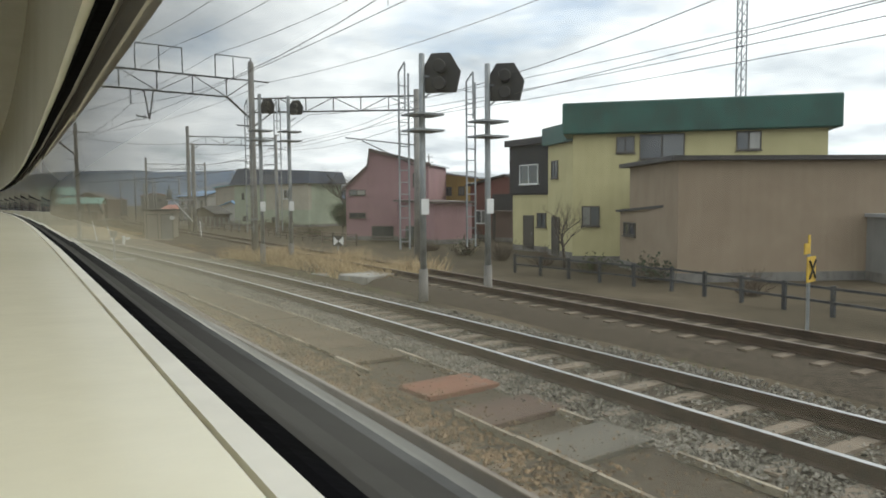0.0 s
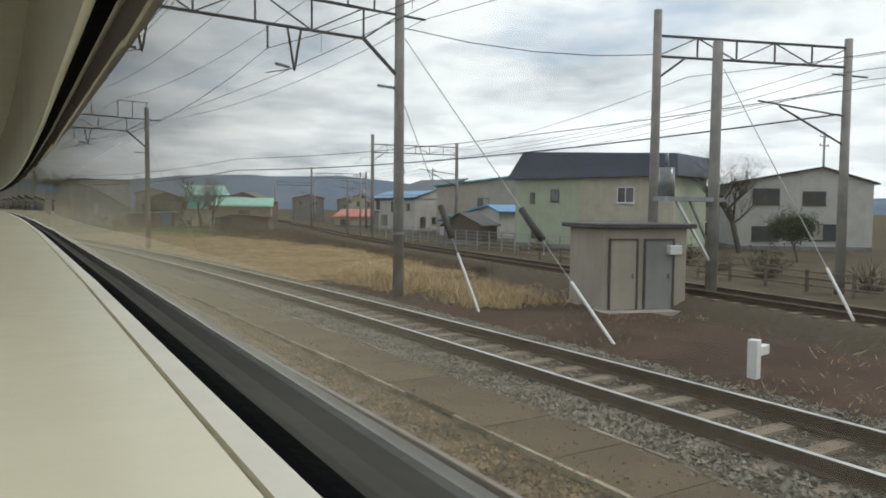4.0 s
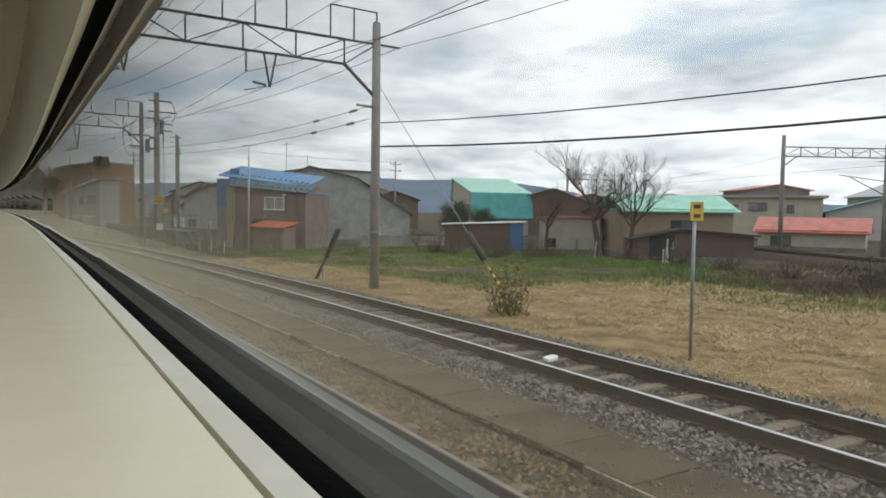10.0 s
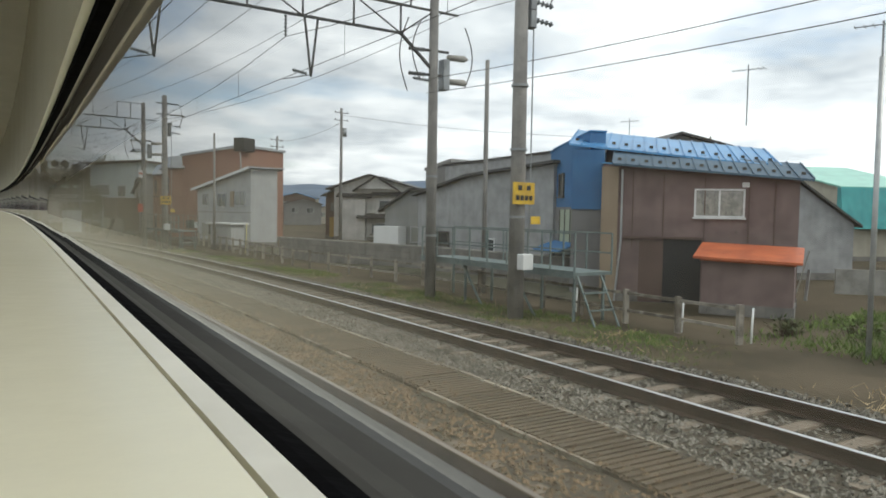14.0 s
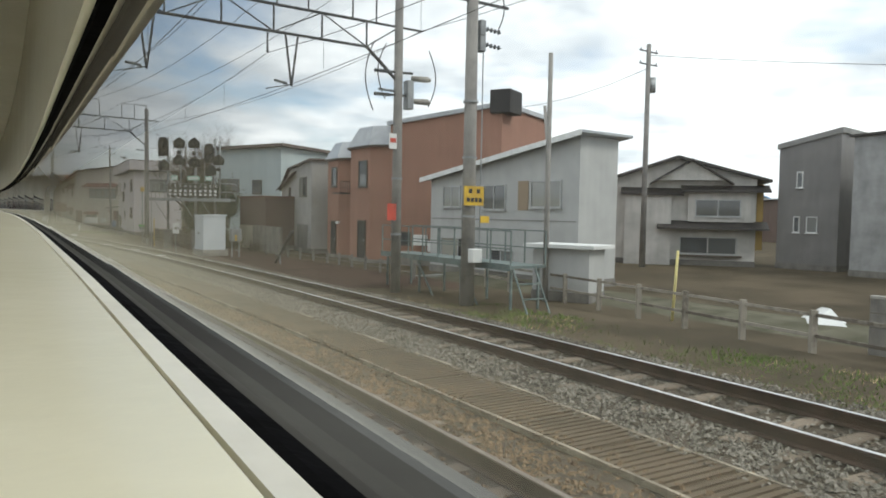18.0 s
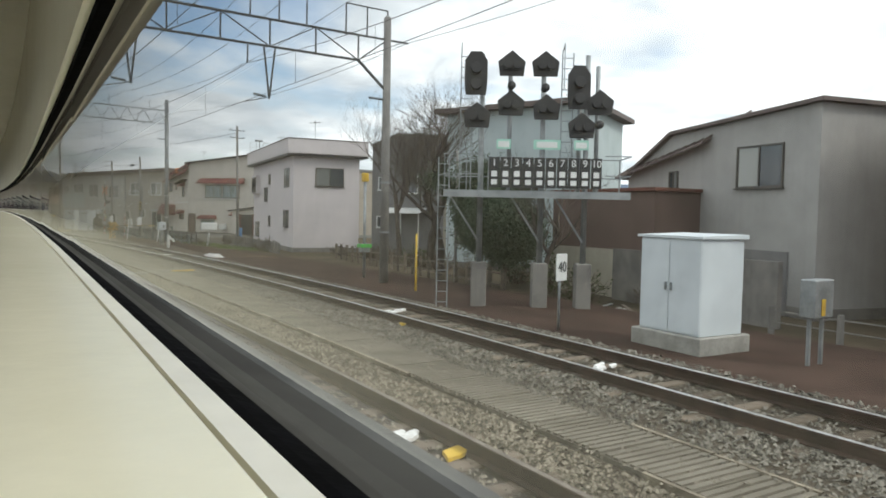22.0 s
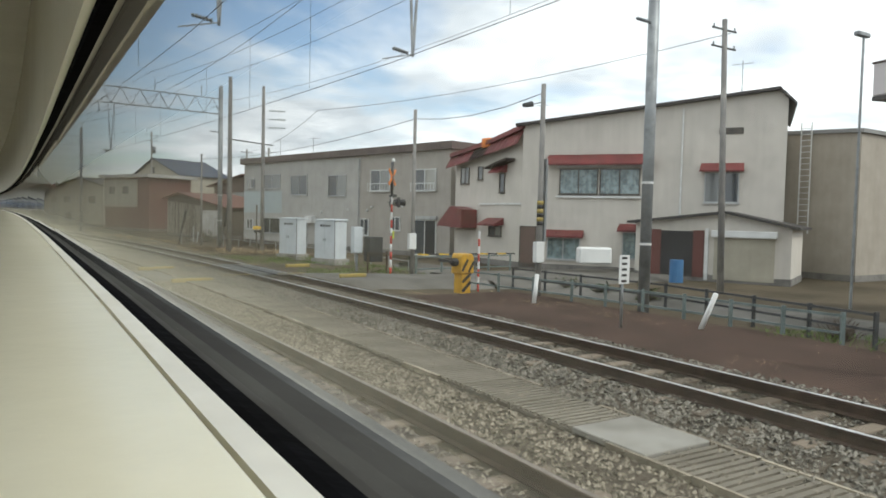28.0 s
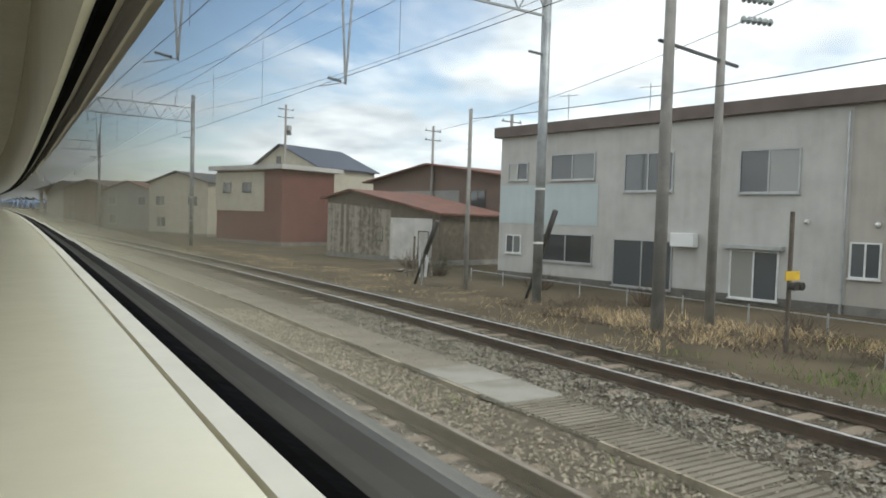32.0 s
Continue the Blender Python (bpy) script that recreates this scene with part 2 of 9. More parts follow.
def ribbed(name, color, color2, pitch, axis=0, rough=0.5, metal=0.0, depth=0.5, streak=0.2):
    """Sheet with standing ribs or boards, pitch metres apart along a local axis."""
    m = material(name, color, color2, rough, metal, scale=1.2, fine=30, bump=0, streak=streak)
    n, l = m.node_tree.nodes, m.node_tree.links
    tc = n.new("ShaderNodeTexCoord"); sx = n.new("ShaderNodeSeparateXYZ")
    l.new(tc.outputs["Object"], sx.inputs[0])
    k = n.new("ShaderNodeMath"); k.operation = "MULTIPLY"; k.inputs[1].default_value = 1 / pitch
    l.new(sx.outputs[axis], k.inputs[0])
    fr = n.new("ShaderNodeMath"); fr.operation = "FRACT"
    l.new(k.outputs[0], fr.inputs[0])
    gt = n.new("ShaderNodeMath"); gt.operation = "GREATER_THAN"; gt.inputs[1].default_value = 0.9
    l.new(fr.outputs[0], gt.inputs[0])
    bp = n.new("ShaderNodeBump"); bp.inputs["Strength"].default_value = depth; bp.inputs["Distance"].default_value = 0.03
    l.new(gt.outputs[0], bp.inputs["Height"]); l.new(bp.outputs[0], n["Principled BSDF"].inputs["Normal"])
    return m


def glassy(name, tint=(0.03, 0.035, 0.04), rough=0.06):
    """A window of a house: dark room behind shiny glass, here and there a pale curtain."""
    m = bpy.data.materials.new(name)
    m.use_nodes = True
    n, l = m.node_tree.nodes, m.node_tree.links
    b = n["Principled BSDF"]
    oi = n.new("ShaderNodeObjectInfo")
    ramp = n.new("ShaderNodeValToRGB")
    e = ramp.color_ramp.elements
    e[0].position, e[0].color = 0.0, (*tint, 1)
    e[1].position, e[1].color = 1.0, (0.30, 0.30, 0.27, 1)
    x = e.new(0.55); x.color = (tint[0] * 2.2, tint[1] * 2.2, tint[2] * 2.2, 1)
    x = e.new(0.75); x.color = (0.16, 0.17, 0.17, 1)
    l.new(oi.outputs["Random"], ramp.inputs[0]); l.new(ramp.outputs[0], b.inputs["Base Color"])
    b.inputs["Roughness"].default_value = rough
    b.inputs["Specular IOR Level"].default_value = 0.8
    return m


M = {}
M["concrete"] = material("concrete", (0.36, 0.35, 0.32), (0.22, 0.215, 0.20), 0.9, scale=1.6, fine=35, streak=0.25)
M["concrete_dark"] = material("concrete_dark", (0.21, 0.20, 0.185), (0.12, 0.115, 0.11), 0.92, scale=1.3, fine=30, streak=0.35)
M["pole_concrete"] = material("pole_concrete", (0.27, 0.26, 0.245), (0.16, 0.155, 0.15), 0.9, scale=1.2, fine=30, streak=0.3, rand=0.2)
M["steel_grey"] = material("galvanised_steel", (0.32, 0.34, 0.35), (0.20, 0.21, 0.22), 0.55, 0.6, scale=2, fine=30, bump=0.05)
M["steel_dark"] = material("dark_steel", (0.07, 0.075, 0.08), (0.035, 0.037, 0.04), 0.6, 0.4, scale=3, fine=30, bump=0.05)
M["steel_green"] = material("green_grey_painted_steel", (0.155, 0.195, 0.19), (0.09, 0.118, 0.115), 0.65, 0.1, scale=3, fine=30, bump=0.05)
M["rail_side"] = material("rusty_rail", (0.075, 0.05, 0.037), (0.038, 0.027, 0.021), 0.9, 0.0, scale=4, fine=50, spec=0.2)
M["rail_top"] = material("worn_rail_head", (0.62, 0.62, 0.62), (0.42, 0.42, 0.42), 0.28, 0.9, scale=3, fine=40, bump=0.02)
M["rail_dull"] = material("dull_rail_head", (0.22, 0.185, 0.155), (0.13, 0.105, 0.085), 0.5, 0.5, scale=3, fine=40, bump=0.02)
M["sleeper"] = material("sleeper_concrete", (0.19, 0.155, 0.12), (0.09, 0.072, 0.055), 0.95, scale=2.5, fine=40, rand=0.45, spec=0.15)
M["stone"] = material("ballast_stone", (0.25, 0.232, 0.197), (0.052, 0.047, 0.039), 0.95, scale=2, fine=60, spread=0.24, bump=0.2, island=0.6, spec=0.15)
M["stone_brown"] = material("rusty_ballast_stone", (0.25, 0.175, 0.105), (0.06, 0.041, 0.026), 0.95, scale=2, fine=60, spread=0.24, bump=0.2, island=0.6, spec=0.15)
M["bed"] = material("ballast_bed", (0.10, 0.082, 0.062), (0.04, 0.033, 0.025), 0.97, scale=9, fine=26, spread=0.16, bump=0.9, spec=0.1)
M["soil"] = material("bare_brown_soil", (0.075, 0.049, 0.039), (0.036, 0.024, 0.019), 0.97, scale=0.8, fine=9, spread=0.16, bump=0.7, spec=0.1)
M["earth"] = material("earth_and_weeds", (0.105, 0.084, 0.058), (0.046, 0.039, 0.026), 0.97, scale=0.35, fine=8, spread=0.14, bump=0.6, spec=0.1)
M["dry_field"] = material("dry_field", (0.30, 0.215, 0.115), (0.12, 0.085, 0.045), 0.97, scale=1.3, fine=11, spread=0.15, bump=0.8, spec=0.1)
M["dry_grass"] = material("dry_grass_blades", (0.58, 0.45, 0.27), (0.28, 0.205, 0.115), 0.9, scale=0.6, fine=8, spread=0.2, bump=0, island=0.45, spec=0.15)
M["green_grass"] = material("green_weeds", (0.155, 0.225, 0.05), (0.06, 0.095, 0.022), 0.85, scale=1.0, fine=9, spread=0.2, bump=0, island=0.45)
M["asphalt"] = material("asphalt", (0.085, 0.085, 0.088), (0.05, 0.05, 0.053), 0.85, scale=0.8, fine=60, bump=0.3)
M["road"] = material("worn_road", (0.15, 0.143, 0.13), (0.085, 0.08, 0.07), 0.92, scale=0.5, fine=50, bump=0.2, spec=0.15)
M["gravel_yard"] = material("mossy_gravel_yard", (0.125, 0.118, 0.088), (0.06, 0.06, 0.04), 0.95, scale=1.1, fine=22, bump=0.5, spec=0.1)
M["white"] = material("white_paint", (0.70, 0.71, 0.70), (0.60, 0.61, 0.60), 0.6, scale=1.2, fine=30, bump=0.05)
M["cabinet"] = material("pale_cabinet_paint", (0.60, 0.65, 0.68), (0.51, 0.555, 0.585), 0.5, scale=1.2, fine=20, bump=0.03, streak=0.2)
M["yellow"] = material("yellow_paint", (0.64, 0.42, 0.03), (0.40, 0.25, 0.03), 0.6, scale=3, fine=30, bump=0.04)
M["worn_yellow"] = material("worn_yellow_paint", (0.44, 0.33, 0.07), (0.22, 0.18, 0.08), 0.8, scale=5, fine=30, spread=0.2)
M["pale_yellow"] = material("faded_yellow_paint", (0.66, 0.58, 0.24), (0.5, 0.44, 0.2), 0.7, scale=4, fine=30, bump=0.03)
M["machine_yellow"] = material("orange_yellow_enamel", (0.58, 0.33, 0.02), (0.40, 0.22, 0.02), 0.5, scale=4, fine=30, bump=0.03)
M["pale_porcelain"] = material("pale_porcelain", (0.42, 0.46, 0.46), (0.30, 0.33, 0.33), 0.3, scale=6, fine=30, bump=0)
M["orange"] = material("orange_paint", (0.80, 0.24, 0.03), (0.55, 0.15, 0.02), 0.55, scale=3, fine=30, bump=0.04)
M["red"] = material("red_paint", (0.55, 0.05, 0.03), (0.32, 0.03, 0.02), 0.5, scale=3, fine=30, bump=0.04)
M["black"] = material("black_paint", (0.022, 0.022, 0.024), (0.012, 0.012, 0.013), 0.55, scale=3, fine=30, bump=0.04)
M["wire"] = material("wire", (0.05, 0.05, 0.055), (0.03, 0.03, 0.033), 0.6, 0.4, scale=3, fine=20, bump=0)
M["insulator"] = material("grey_porcelain", (0.17, 0.19, 0.20), (0.11, 0.12, 0.13), 0.25, scale=6, fine=30, bump=0)
M["wood"] = material("weathered_wood", (0.17, 0.14, 0.11), (0.075, 0.062, 0.05), 0.9, scale=4, fine=30, streak=0.3, rand=0.3)
M["pale_wood"] = material("silvered_wood", (0.30, 0.275, 0.235), (0.12, 0.105, 0.088), 0.92, scale=3, fine=30, streak=0.6, rand=0.35, spec=0.15)
M["bark"] = material("bark", (0.115, 0.097, 0.084), (0.05, 0.042, 0.037), 0.95, scale=5, fine=30, bump=0.4, spec=0.1)
M["leaf_dark"] = material("dark_leaves", (0.036, 0.062, 0.024), (0.013, 0.024, 0.010), 0.7, scale=2, fine=12, spread=0.2, bump=0, island=0.4)
M["glass"] = glassy("window_glass")
M["glass_curtain"] = material("curtained_glass", (0.34, 0.33, 0.30), (0.20, 0.20, 0.185), 0.08, scale=6, fine=18, bump=0, spec=0.7, streak=0.7)
M["glass_teal"] = material("teal_curtained_glass", (0.24, 0.32, 0.33), (0.10, 0.135, 0.145), 0.06, scale=3, fine=14, bump=0, spec=0.7, streak=0.6)
M["frame_white"] = material("white_aluminium", (0.70, 0.71, 0.70), (0.55, 0.56, 0.55), 0.45, 0.1, bump=0.02)
M["frame_dark"] = material("bronze_aluminium", (0.085, 0.075, 0.065), (0.05, 0.045, 0.04), 0.45, 0.2, bump=0.02)
M["frame_grey"] = material("silver_aluminium", (0.42, 0.43, 0.43), (0.32, 0.33, 0.33), 0.4, 0.4, bump=0.02)
M["snow"] = material("old_snow", (0.80, 0.80, 0.79), (0.52, 0.50, 0.47), 0.8, scale=4, fine=30, bump=0.3)
M["trough"] = material("cable_trough_lid", (0.12, 0.092, 0.064), (0.06, 0.047, 0.033), 0.95, scale=1.4, fine=30, rand=0.18, spec=0.12, spread=0.2)
M["trough_grey"] = material("grey_trough_lid", (0.19, 0.172, 0.14), (0.10, 0.088, 0.07), 0.95, scale=1.4, fine=30, rand=0.18, spec=0.12, spread=0.2)
M["stone_tan"] = material("tan_ballast_stone", (0.31, 0.275, 0.215), (0.075, 0.064, 0.048), 0.95, scale=2, fine=60, spread=0.24, bump=0.2, island=0.6, spec=0.15)
M["pale_lid"] = material("pale_trough_lid", (0.27, 0.26, 0.235), (0.17, 0.16, 0.14), 0.95, scale=1.4, fine=30, spec=0.15)
M["trough_edge"] = material("cable_trough_edge", (0.34, 0.30, 0.23), (0.12, 0.10, 0.075), 0.95, scale=1.4, fine=30, spec=0.15)

# ---- ground ----
GROUND = -0.78


def strip(name, mat, s0, s1, near, far, z_near, z_far, label, ds=1.0, nd=6, rough=0.04, kind="structure", skirt=True):
    """A strip of ground along the line; near and far give its edges by s."""
    ss = np.arange(s0, s1 + 0.01, ds)
    vs, fs = [], []
    for i, s in enumerate(ss):
        a, b = near(s), far(s)
        for j in range(nd + 1):
            k = j / nd
            d = a + (b - a) * k
            p = trk(s, d)
            z = z_near + (z_far - z_near) * k
            if 0 < j < nd:
                z += rough * (noise.noise((p.x * 0.6, p.y * 0.6, 3.1)) + 0.5 * noise.noise((p.x * 2.3, p.y * 2.3, 7.0)))
            if (skirt is True and j in (0, nd)) or (skirt and i in (0, len(ss) - 1)):
                z = GROUND - 0.03      # the edge runs out into the ground
            vs.append((p.x, p.y, z))
    w = nd + 1
    for i in range(len(ss) - 1):
        for j in range(nd):
            fs.append((i * w + j, i * w + j + 1, (i + 1) * w + j + 1, (i + 1) * w + j))
    g = Geo().add(vs, fs)
    return solid(name, g, mat, label, "ground", kind=kind, smooth=True)


_g = Geo()
_rings = [0, 60, 160, 400, 900, 2000, 4600]
_gc = trk(140, 25)
_gv, _gf = [(_gc.x, _gc.y, GROUND)], []
for _k, _r in enumerate(_rings[1:]):
    for _i in range(48):
        _a = 2 * math.pi * _i / 48
        _gv.append((_gc.x + _r * math.cos(_a), _gc.y + _r * math.sin(_a), GROUND))
for _i in range(48):
    _gf.append((0, 1 + _i, 1 + (_i + 1) % 48))
    for _k in range(len(_rings) - 2):
        _o = 1 + 48 * _k
        _gf.append((_o + _i, _o + 48 + _i, _o + 48 + (_i + 1) % 48, _o + (_i + 1) % 48))
solid("ground", Geo().add(_gv, _gf), M["earth"], "flat brown earth with sparse weeds", "ground", kind="structure")


def bed_edge(s):
    return middle(2, s) + 1.75


# raised ballast of the three parallel tracks, with its shoulder
_g = Geo()
_rings = []
for _s in np.arange(-60, 420, 1.0):
    _e = bed_edge(_s)
    _row = []
    for _d, _z in ((-5.0, GROUND), (-4.0, -0.2), (-1.3, -0.2), (0.9, -0.19), (1.6, -0.185), (2.5, -0.185), (3.4, -0.185), (middle(0, _s) - 0.5, -0.16), (middle(0, _s) + 0.5, -0.16),
                   (_e - 2.6, -0.185), (_e - 1.75, -0.185), (_e - 0.9, -0.185), (_e - 0.35, -0.2), (_e + 0.1, -0.36), (_e + 0.55, -0.62), (_e + 0.9, GROUND - 0.02)):
        _p = trk(_s, _d)
        _row.append((_p.x, _p.y, _z + 0.02 * noise.noise((_p.x * 1.7, _p.y * 1.7, 0))))
    _rings.append(_row)
_g.sweep(_rings, closed=False)
solid("ballast_bed", _g, M["bed"], "grey-brown crushed stone ballast under parallel railway tracks", "ballast", kind="structure", smooth=True)

_g = Geo()
_rings = []
for _s in np.arange(-60, 190, 1.0):
    _c = middle(3, _s)
    _rings.append([tuple(trk(_s, _c + _d, _z)) for _d, _z in ((-2.3, GROUND - 0.02), (-1.5, -0.42), (-0.6, -0.36), (0.6, -0.36), (1.5, -0.42), (2.3, GROUND - 0.02))])
_g.sweep(_rings, closed=False)
solid("branch_ballast_bed", _g, M["bed"], "brown ballast of a branch line curving away", "ballast", kind="structure", smooth=True)


def t3(off):
    return lambda s: middle(3, s) + off


edge = lambda off: (lambda s: bed_edge(s) + off)
flat = lambda d: (lambda s: d)
strip("soil_verge", M["soil"], 34, 68, edge(0.5), t3(-2.0), -0.62, -0.66, "bare reddish-brown soil between the tracks", nd=8)
strip("weedy_verge", M["earth"], -30, 34, edge(0.5), t3(-1.6), -0.6, -0.5, "stony ground with thin weeds between the tracks", nd=4)
strip("dry_field", M["dry_field"], 66, 132, edge(0.45), (lambda s: min(middle(3, s) - 2.6, 21.0 + 0.02 * s)), -0.62, -0.7, "field of trampled straw-coloured dry grass", nd=14)
strip("brown_scrub", M["soil"], 66, 118, (lambda s: min(middle(3, s) - 2.6, 21.0 + 0.02 * s)), t3(-2.0), -0.7, -0.68, "dark brown scrubby ground beside the branch line", nd=6)
strip("garden_plot", M["earth"], 118, 142, (lambda s: 14.5), (lambda s: 36.0), -0.61, -0.7, "green overgrown vegetable plot", nd=16, rough=0.1)
strip("track_verge", M["earth"], 137, 330, edge(0.5), (lambda s: bed_edge(s) + 6.0), -0.64, -0.7, "earth verge with weeds beside the track", nd=6)
strip("soil_verge_2", M["soil"], 184, 262, edge(0.55), (lambda s: bed_edge(s) + 7.2), -0.60, -0.65, "bare brown soil beside the track", nd=8)
strip("lane", M["gravel_yard"], 148, 190, (lambda s: 15.4 + 0.012 * (s - 137)), (lambda s: 18.4 + 0.03 * (s - 137)), -0.62, -0.62, "narrow mossy gravel lane behind the wooden fence", nd=3, rough=0.01, skirt=True)
strip("far_lane", M["road"], 242, 275, (lambda s: 17.6), (lambda s: 21.5), -0.6, -0.6, "asphalt lane in front of the houses", nd=3, rough=0.01, skirt=True)

# ---- tracks ----
GAUGE = 1.067


def rail_rings(which, off, s0, s1, sec, ds=2.0, z=0.0):
    out = []
    for s in np.arange(s0, s1 + 0.1, ds):
        c = middle(which, s) if which else -1.3
        out.append([tuple(trk(s, c + off + x, z + y)) for x, y in sec])
    return out


RAIL = [(-0.062, -0.153), (0.062, -0.153), (0.062, -0.14), (0.012, -0.125), (0.012, -0.045), (0.034, -0.035), (0.034, -0.006), (0.028, -0.001), (-0.028, -0.001), (-0.034, -0.006), (-0.034, -0.035), (-0.012, -0.045), (-0.012, -0.125), (-0.062, -0.14)]
HEADTOP = [(-0.027, -0.002), (0.027, -0.002), (0.025, 0.0015), (-0.025, 0.0015)]
SLEEPER = Geo().add([(-1.0, -0.12, -0.3), (1.0, -0.12, -0.3), (1.0, 0.12, -0.3), (-1.0, 0.12, -0.3),
                     (-1.0, -0.09, -0.155), (1.0, -0.09, -0.155), (1.0, 0.09, -0.155), (-1.0, 0.09, -0.155)],
                    [(0, 3, 2, 1), (4, 5, 6, 7), (0, 1, 5, 4), (1, 2, 6, 5), (2, 3, 7, 6), (3, 0, 4, 7)]).mesh("sleeper", M["sleeper"], bevel=0.012)


def track(name, which, s0, s1, label, singles, zoff=0.0):
    root = thing(name, Matrix(), label, "railway track", kind="structure")
    for off in (-GAUGE / 2 - 0.034, GAUGE / 2 + 0.034):
        r = part("rail", Geo().sweep(rail_rings(which, off, s0, s1, RAIL, z=zoff)), M["rail_side"], root, "rusty brown steel rail with a polished head", smooth=False)
        part("rail_head", Geo().sweep(rail_rings(which, off, s0, s1, HEADTOP, z=zoff + 0.001)), M["rail_top"] if which == 2 else M["rail_dull"], r, "worn top of the rail")
    rnd = random.Random(which + 5)
    rest = Geo()
    for i, s in enumerate(np.arange(s0, s1, 0.6)):
        c = middle(which, s) if which else -1.3
        if singles and singles[0] <= s <= singles[1]:
            ob = part("sleeper", SLEEPER, M["sleeper"], root)
            ob.matrix_world = at(s + rnd.uniform(-0.02, 0.02), c, zoff + rnd.uniform(-0.008, 0.006), rnd.uniform(-0.7, 0.7))
        else:
            m = at(s, c, zoff, rnd.uniform(-0.7, 0.7))
            rest.add([m @ Vector(v) for v in ((-1, -0.12, -0.3), (1, -0.12, -0.3), (1, 0.12, -0.3), (-1, 0.12, -0.3), (-1, -0.09, -0.155), (1, -0.09, -0.155), (1, 0.09, -0.155), (-1, 0.09, -0.155))],
                     [(4, 5, 6, 7), (0, 1, 5, 4), (1, 2, 6, 5), (2, 3, 7, 6), (3, 0, 4, 7)])
    tagged(part("sleepers", rest, M["sleeper"], root, "concrete sleepers bedded in ballast"), kind="stuff")
    return root


track("track_2", 2, -50, 420, "second neighbouring railway track with polished rails on concrete sleepers", (150, 325))
track("track_1", 1, -50, 420, "neighbouring railway track with dull rusty rails on concrete sleepers", (180, 290))
track("track_0", 0, -50, 420, "railway track that carries the train", None)
track("track_3", 3, -50, 185, "branch line track with dark rusty rails curving away", None, -0.2)

# ---- cable trough between the tracks ----
trough = thing("cable_trough", Matrix(), "long concrete cable trough with lids between two tracks", "cable trough", kind="structure")
_kr = random.Random(8)
for _o in (-0.455, 0.455):
    _g = Geo()
    for _i in range(370):
        _s = -20 + _i * 1.0
        if noise.noise((_s * 0.11, _o * 9, 2.0)) + _kr.uniform(-0.35, 0.35) < -0.12:
            continue          # buried under stones and dirt
        _z = -0.088 - _kr.uniform(0, 0.018)
        _w = _kr.uniform(0.017, 0.026)
        _t = _kr.uniform(-0.012, 0.012)
        _g.sweep([[tuple(trk(s, middle(0, s) + _o + x + _t, z)) for x, z in ((-_w, -0.3), (_w, -0.3), (_w, _z), (-_w, _z))] for s in (_s + 0.01, _s + 0.5, _s + 0.985)])
    tagged(part("kerb", _g, M["trough_edge"], trough, "pale chipped concrete edge of the trough"), kind="stuff")
_lid = Geo().box(-0.42, -0.497, -0.15, 0.42, 0.497, -0.1).mesh("lid", M["trough"], bevel=0.005)
_slats = Geo()
for _i in range(10):
    _y = -0.44 + _i * 0.098
    _slats.box(-0.41, _y - 0.03, -0.13, 0.41, _y + 0.03, -0.098)
_slats.box(-0.42, -0.485, -0.17, 0.42, 0.485, -0.122)
_slats = _slats.mesh("slatted_lid", M["trough"])
_slab = Geo().box(-0.44, -0.485, -0.15, 0.44, 0.485, -0.085).mesh("pale_lid", M["pale_lid"], bevel=0.01)
_lid_pale = Geo().box(-0.42, -0.497, -0.15, 0.42, 0.497, -0.1).mesh("lid", M["trough_grey"], bevel=0.005)
_slats_pale = _slats.copy()
_slats_pale.materials.clear()
_slats_pale.materials.append(M["trough_grey"])
_rnd = random.Random(3)
_run, _kind = 0, 0
for _i in range(300):
    _s = 9 + _i * 1.0
    if _run <= 0:
        _kind = (0 if _s < 118 else _rnd.choice((0, 1)) if _s < 170 else _rnd.choice((0, 1, 1, 1)))
        _run = _rnd.randint(2, 7)
    _run -= 1
    _pale = any(abs(_s - q) < 0.55 for q in (246.0, 281.2, 282.2))
    _o = part("lid", _slab if _pale else ((_slats, _slats_pale) if _kind else (_lid, _lid_pale))[_s > 192], None, trough, "pale concrete lid" if _pale else "")
    _o.matrix_world = at(_s, middle(0, _s), _rnd.uniform(-0.005, 0.003), _rnd.uniform(-0.3, 0.3))

# ---- the train's own side: sill, gasket, frame, pane and saloon, running on along the line ----
M["sill"] = material("cream_sill_panel", (0.95, 0.915, 0.73), (0.90, 0.865, 0.68), 0.18, scale=1.5, fine=25, bump=0.02)
M["sill_trim"] = material("pale_trim", (0.86, 0.84, 0.75), (0.76, 0.74, 0.66), 0.4, scale=4, fine=30, bump=0.05)
M["groove"] = material("dirty_groove", (0.10, 0.085, 0.065), (0.06, 0.05, 0.04), 0.8, scale=8, fine=30)
M["gasket"] = material("black_rubber", (0.006, 0.006, 0.007), (0.004, 0.004, 0.004), 0.95, spec=0.02, scale=8, fine=30)
M["frame_outer"] = material("dark_grey_window_frame", (0.062, 0.060, 0.053), (0.045, 0.043, 0.038), 0.85, spec=0.12, scale=5, fine=30, bump=0)
M["flange"] = material("grey_flange", (0.11, 0.11, 0.105), (0.07, 0.07, 0.068), 0.8, 0.0, spec=0.15, scale=5, fine=30, bump=0)
M["ceiling_cream"] = material("cream_ceiling_panel", (0.80, 0.76, 0.64), (0.74, 0.70, 0.58), 0.5, scale=1.5, fine=25, bump=0.02)
M["saloon"] = material("beige_saloon_wall", (0.36, 0.325, 0.23), (0.31, 0.28, 0.20), 0.6, scale=1.5, fine=25, bump=0.02)


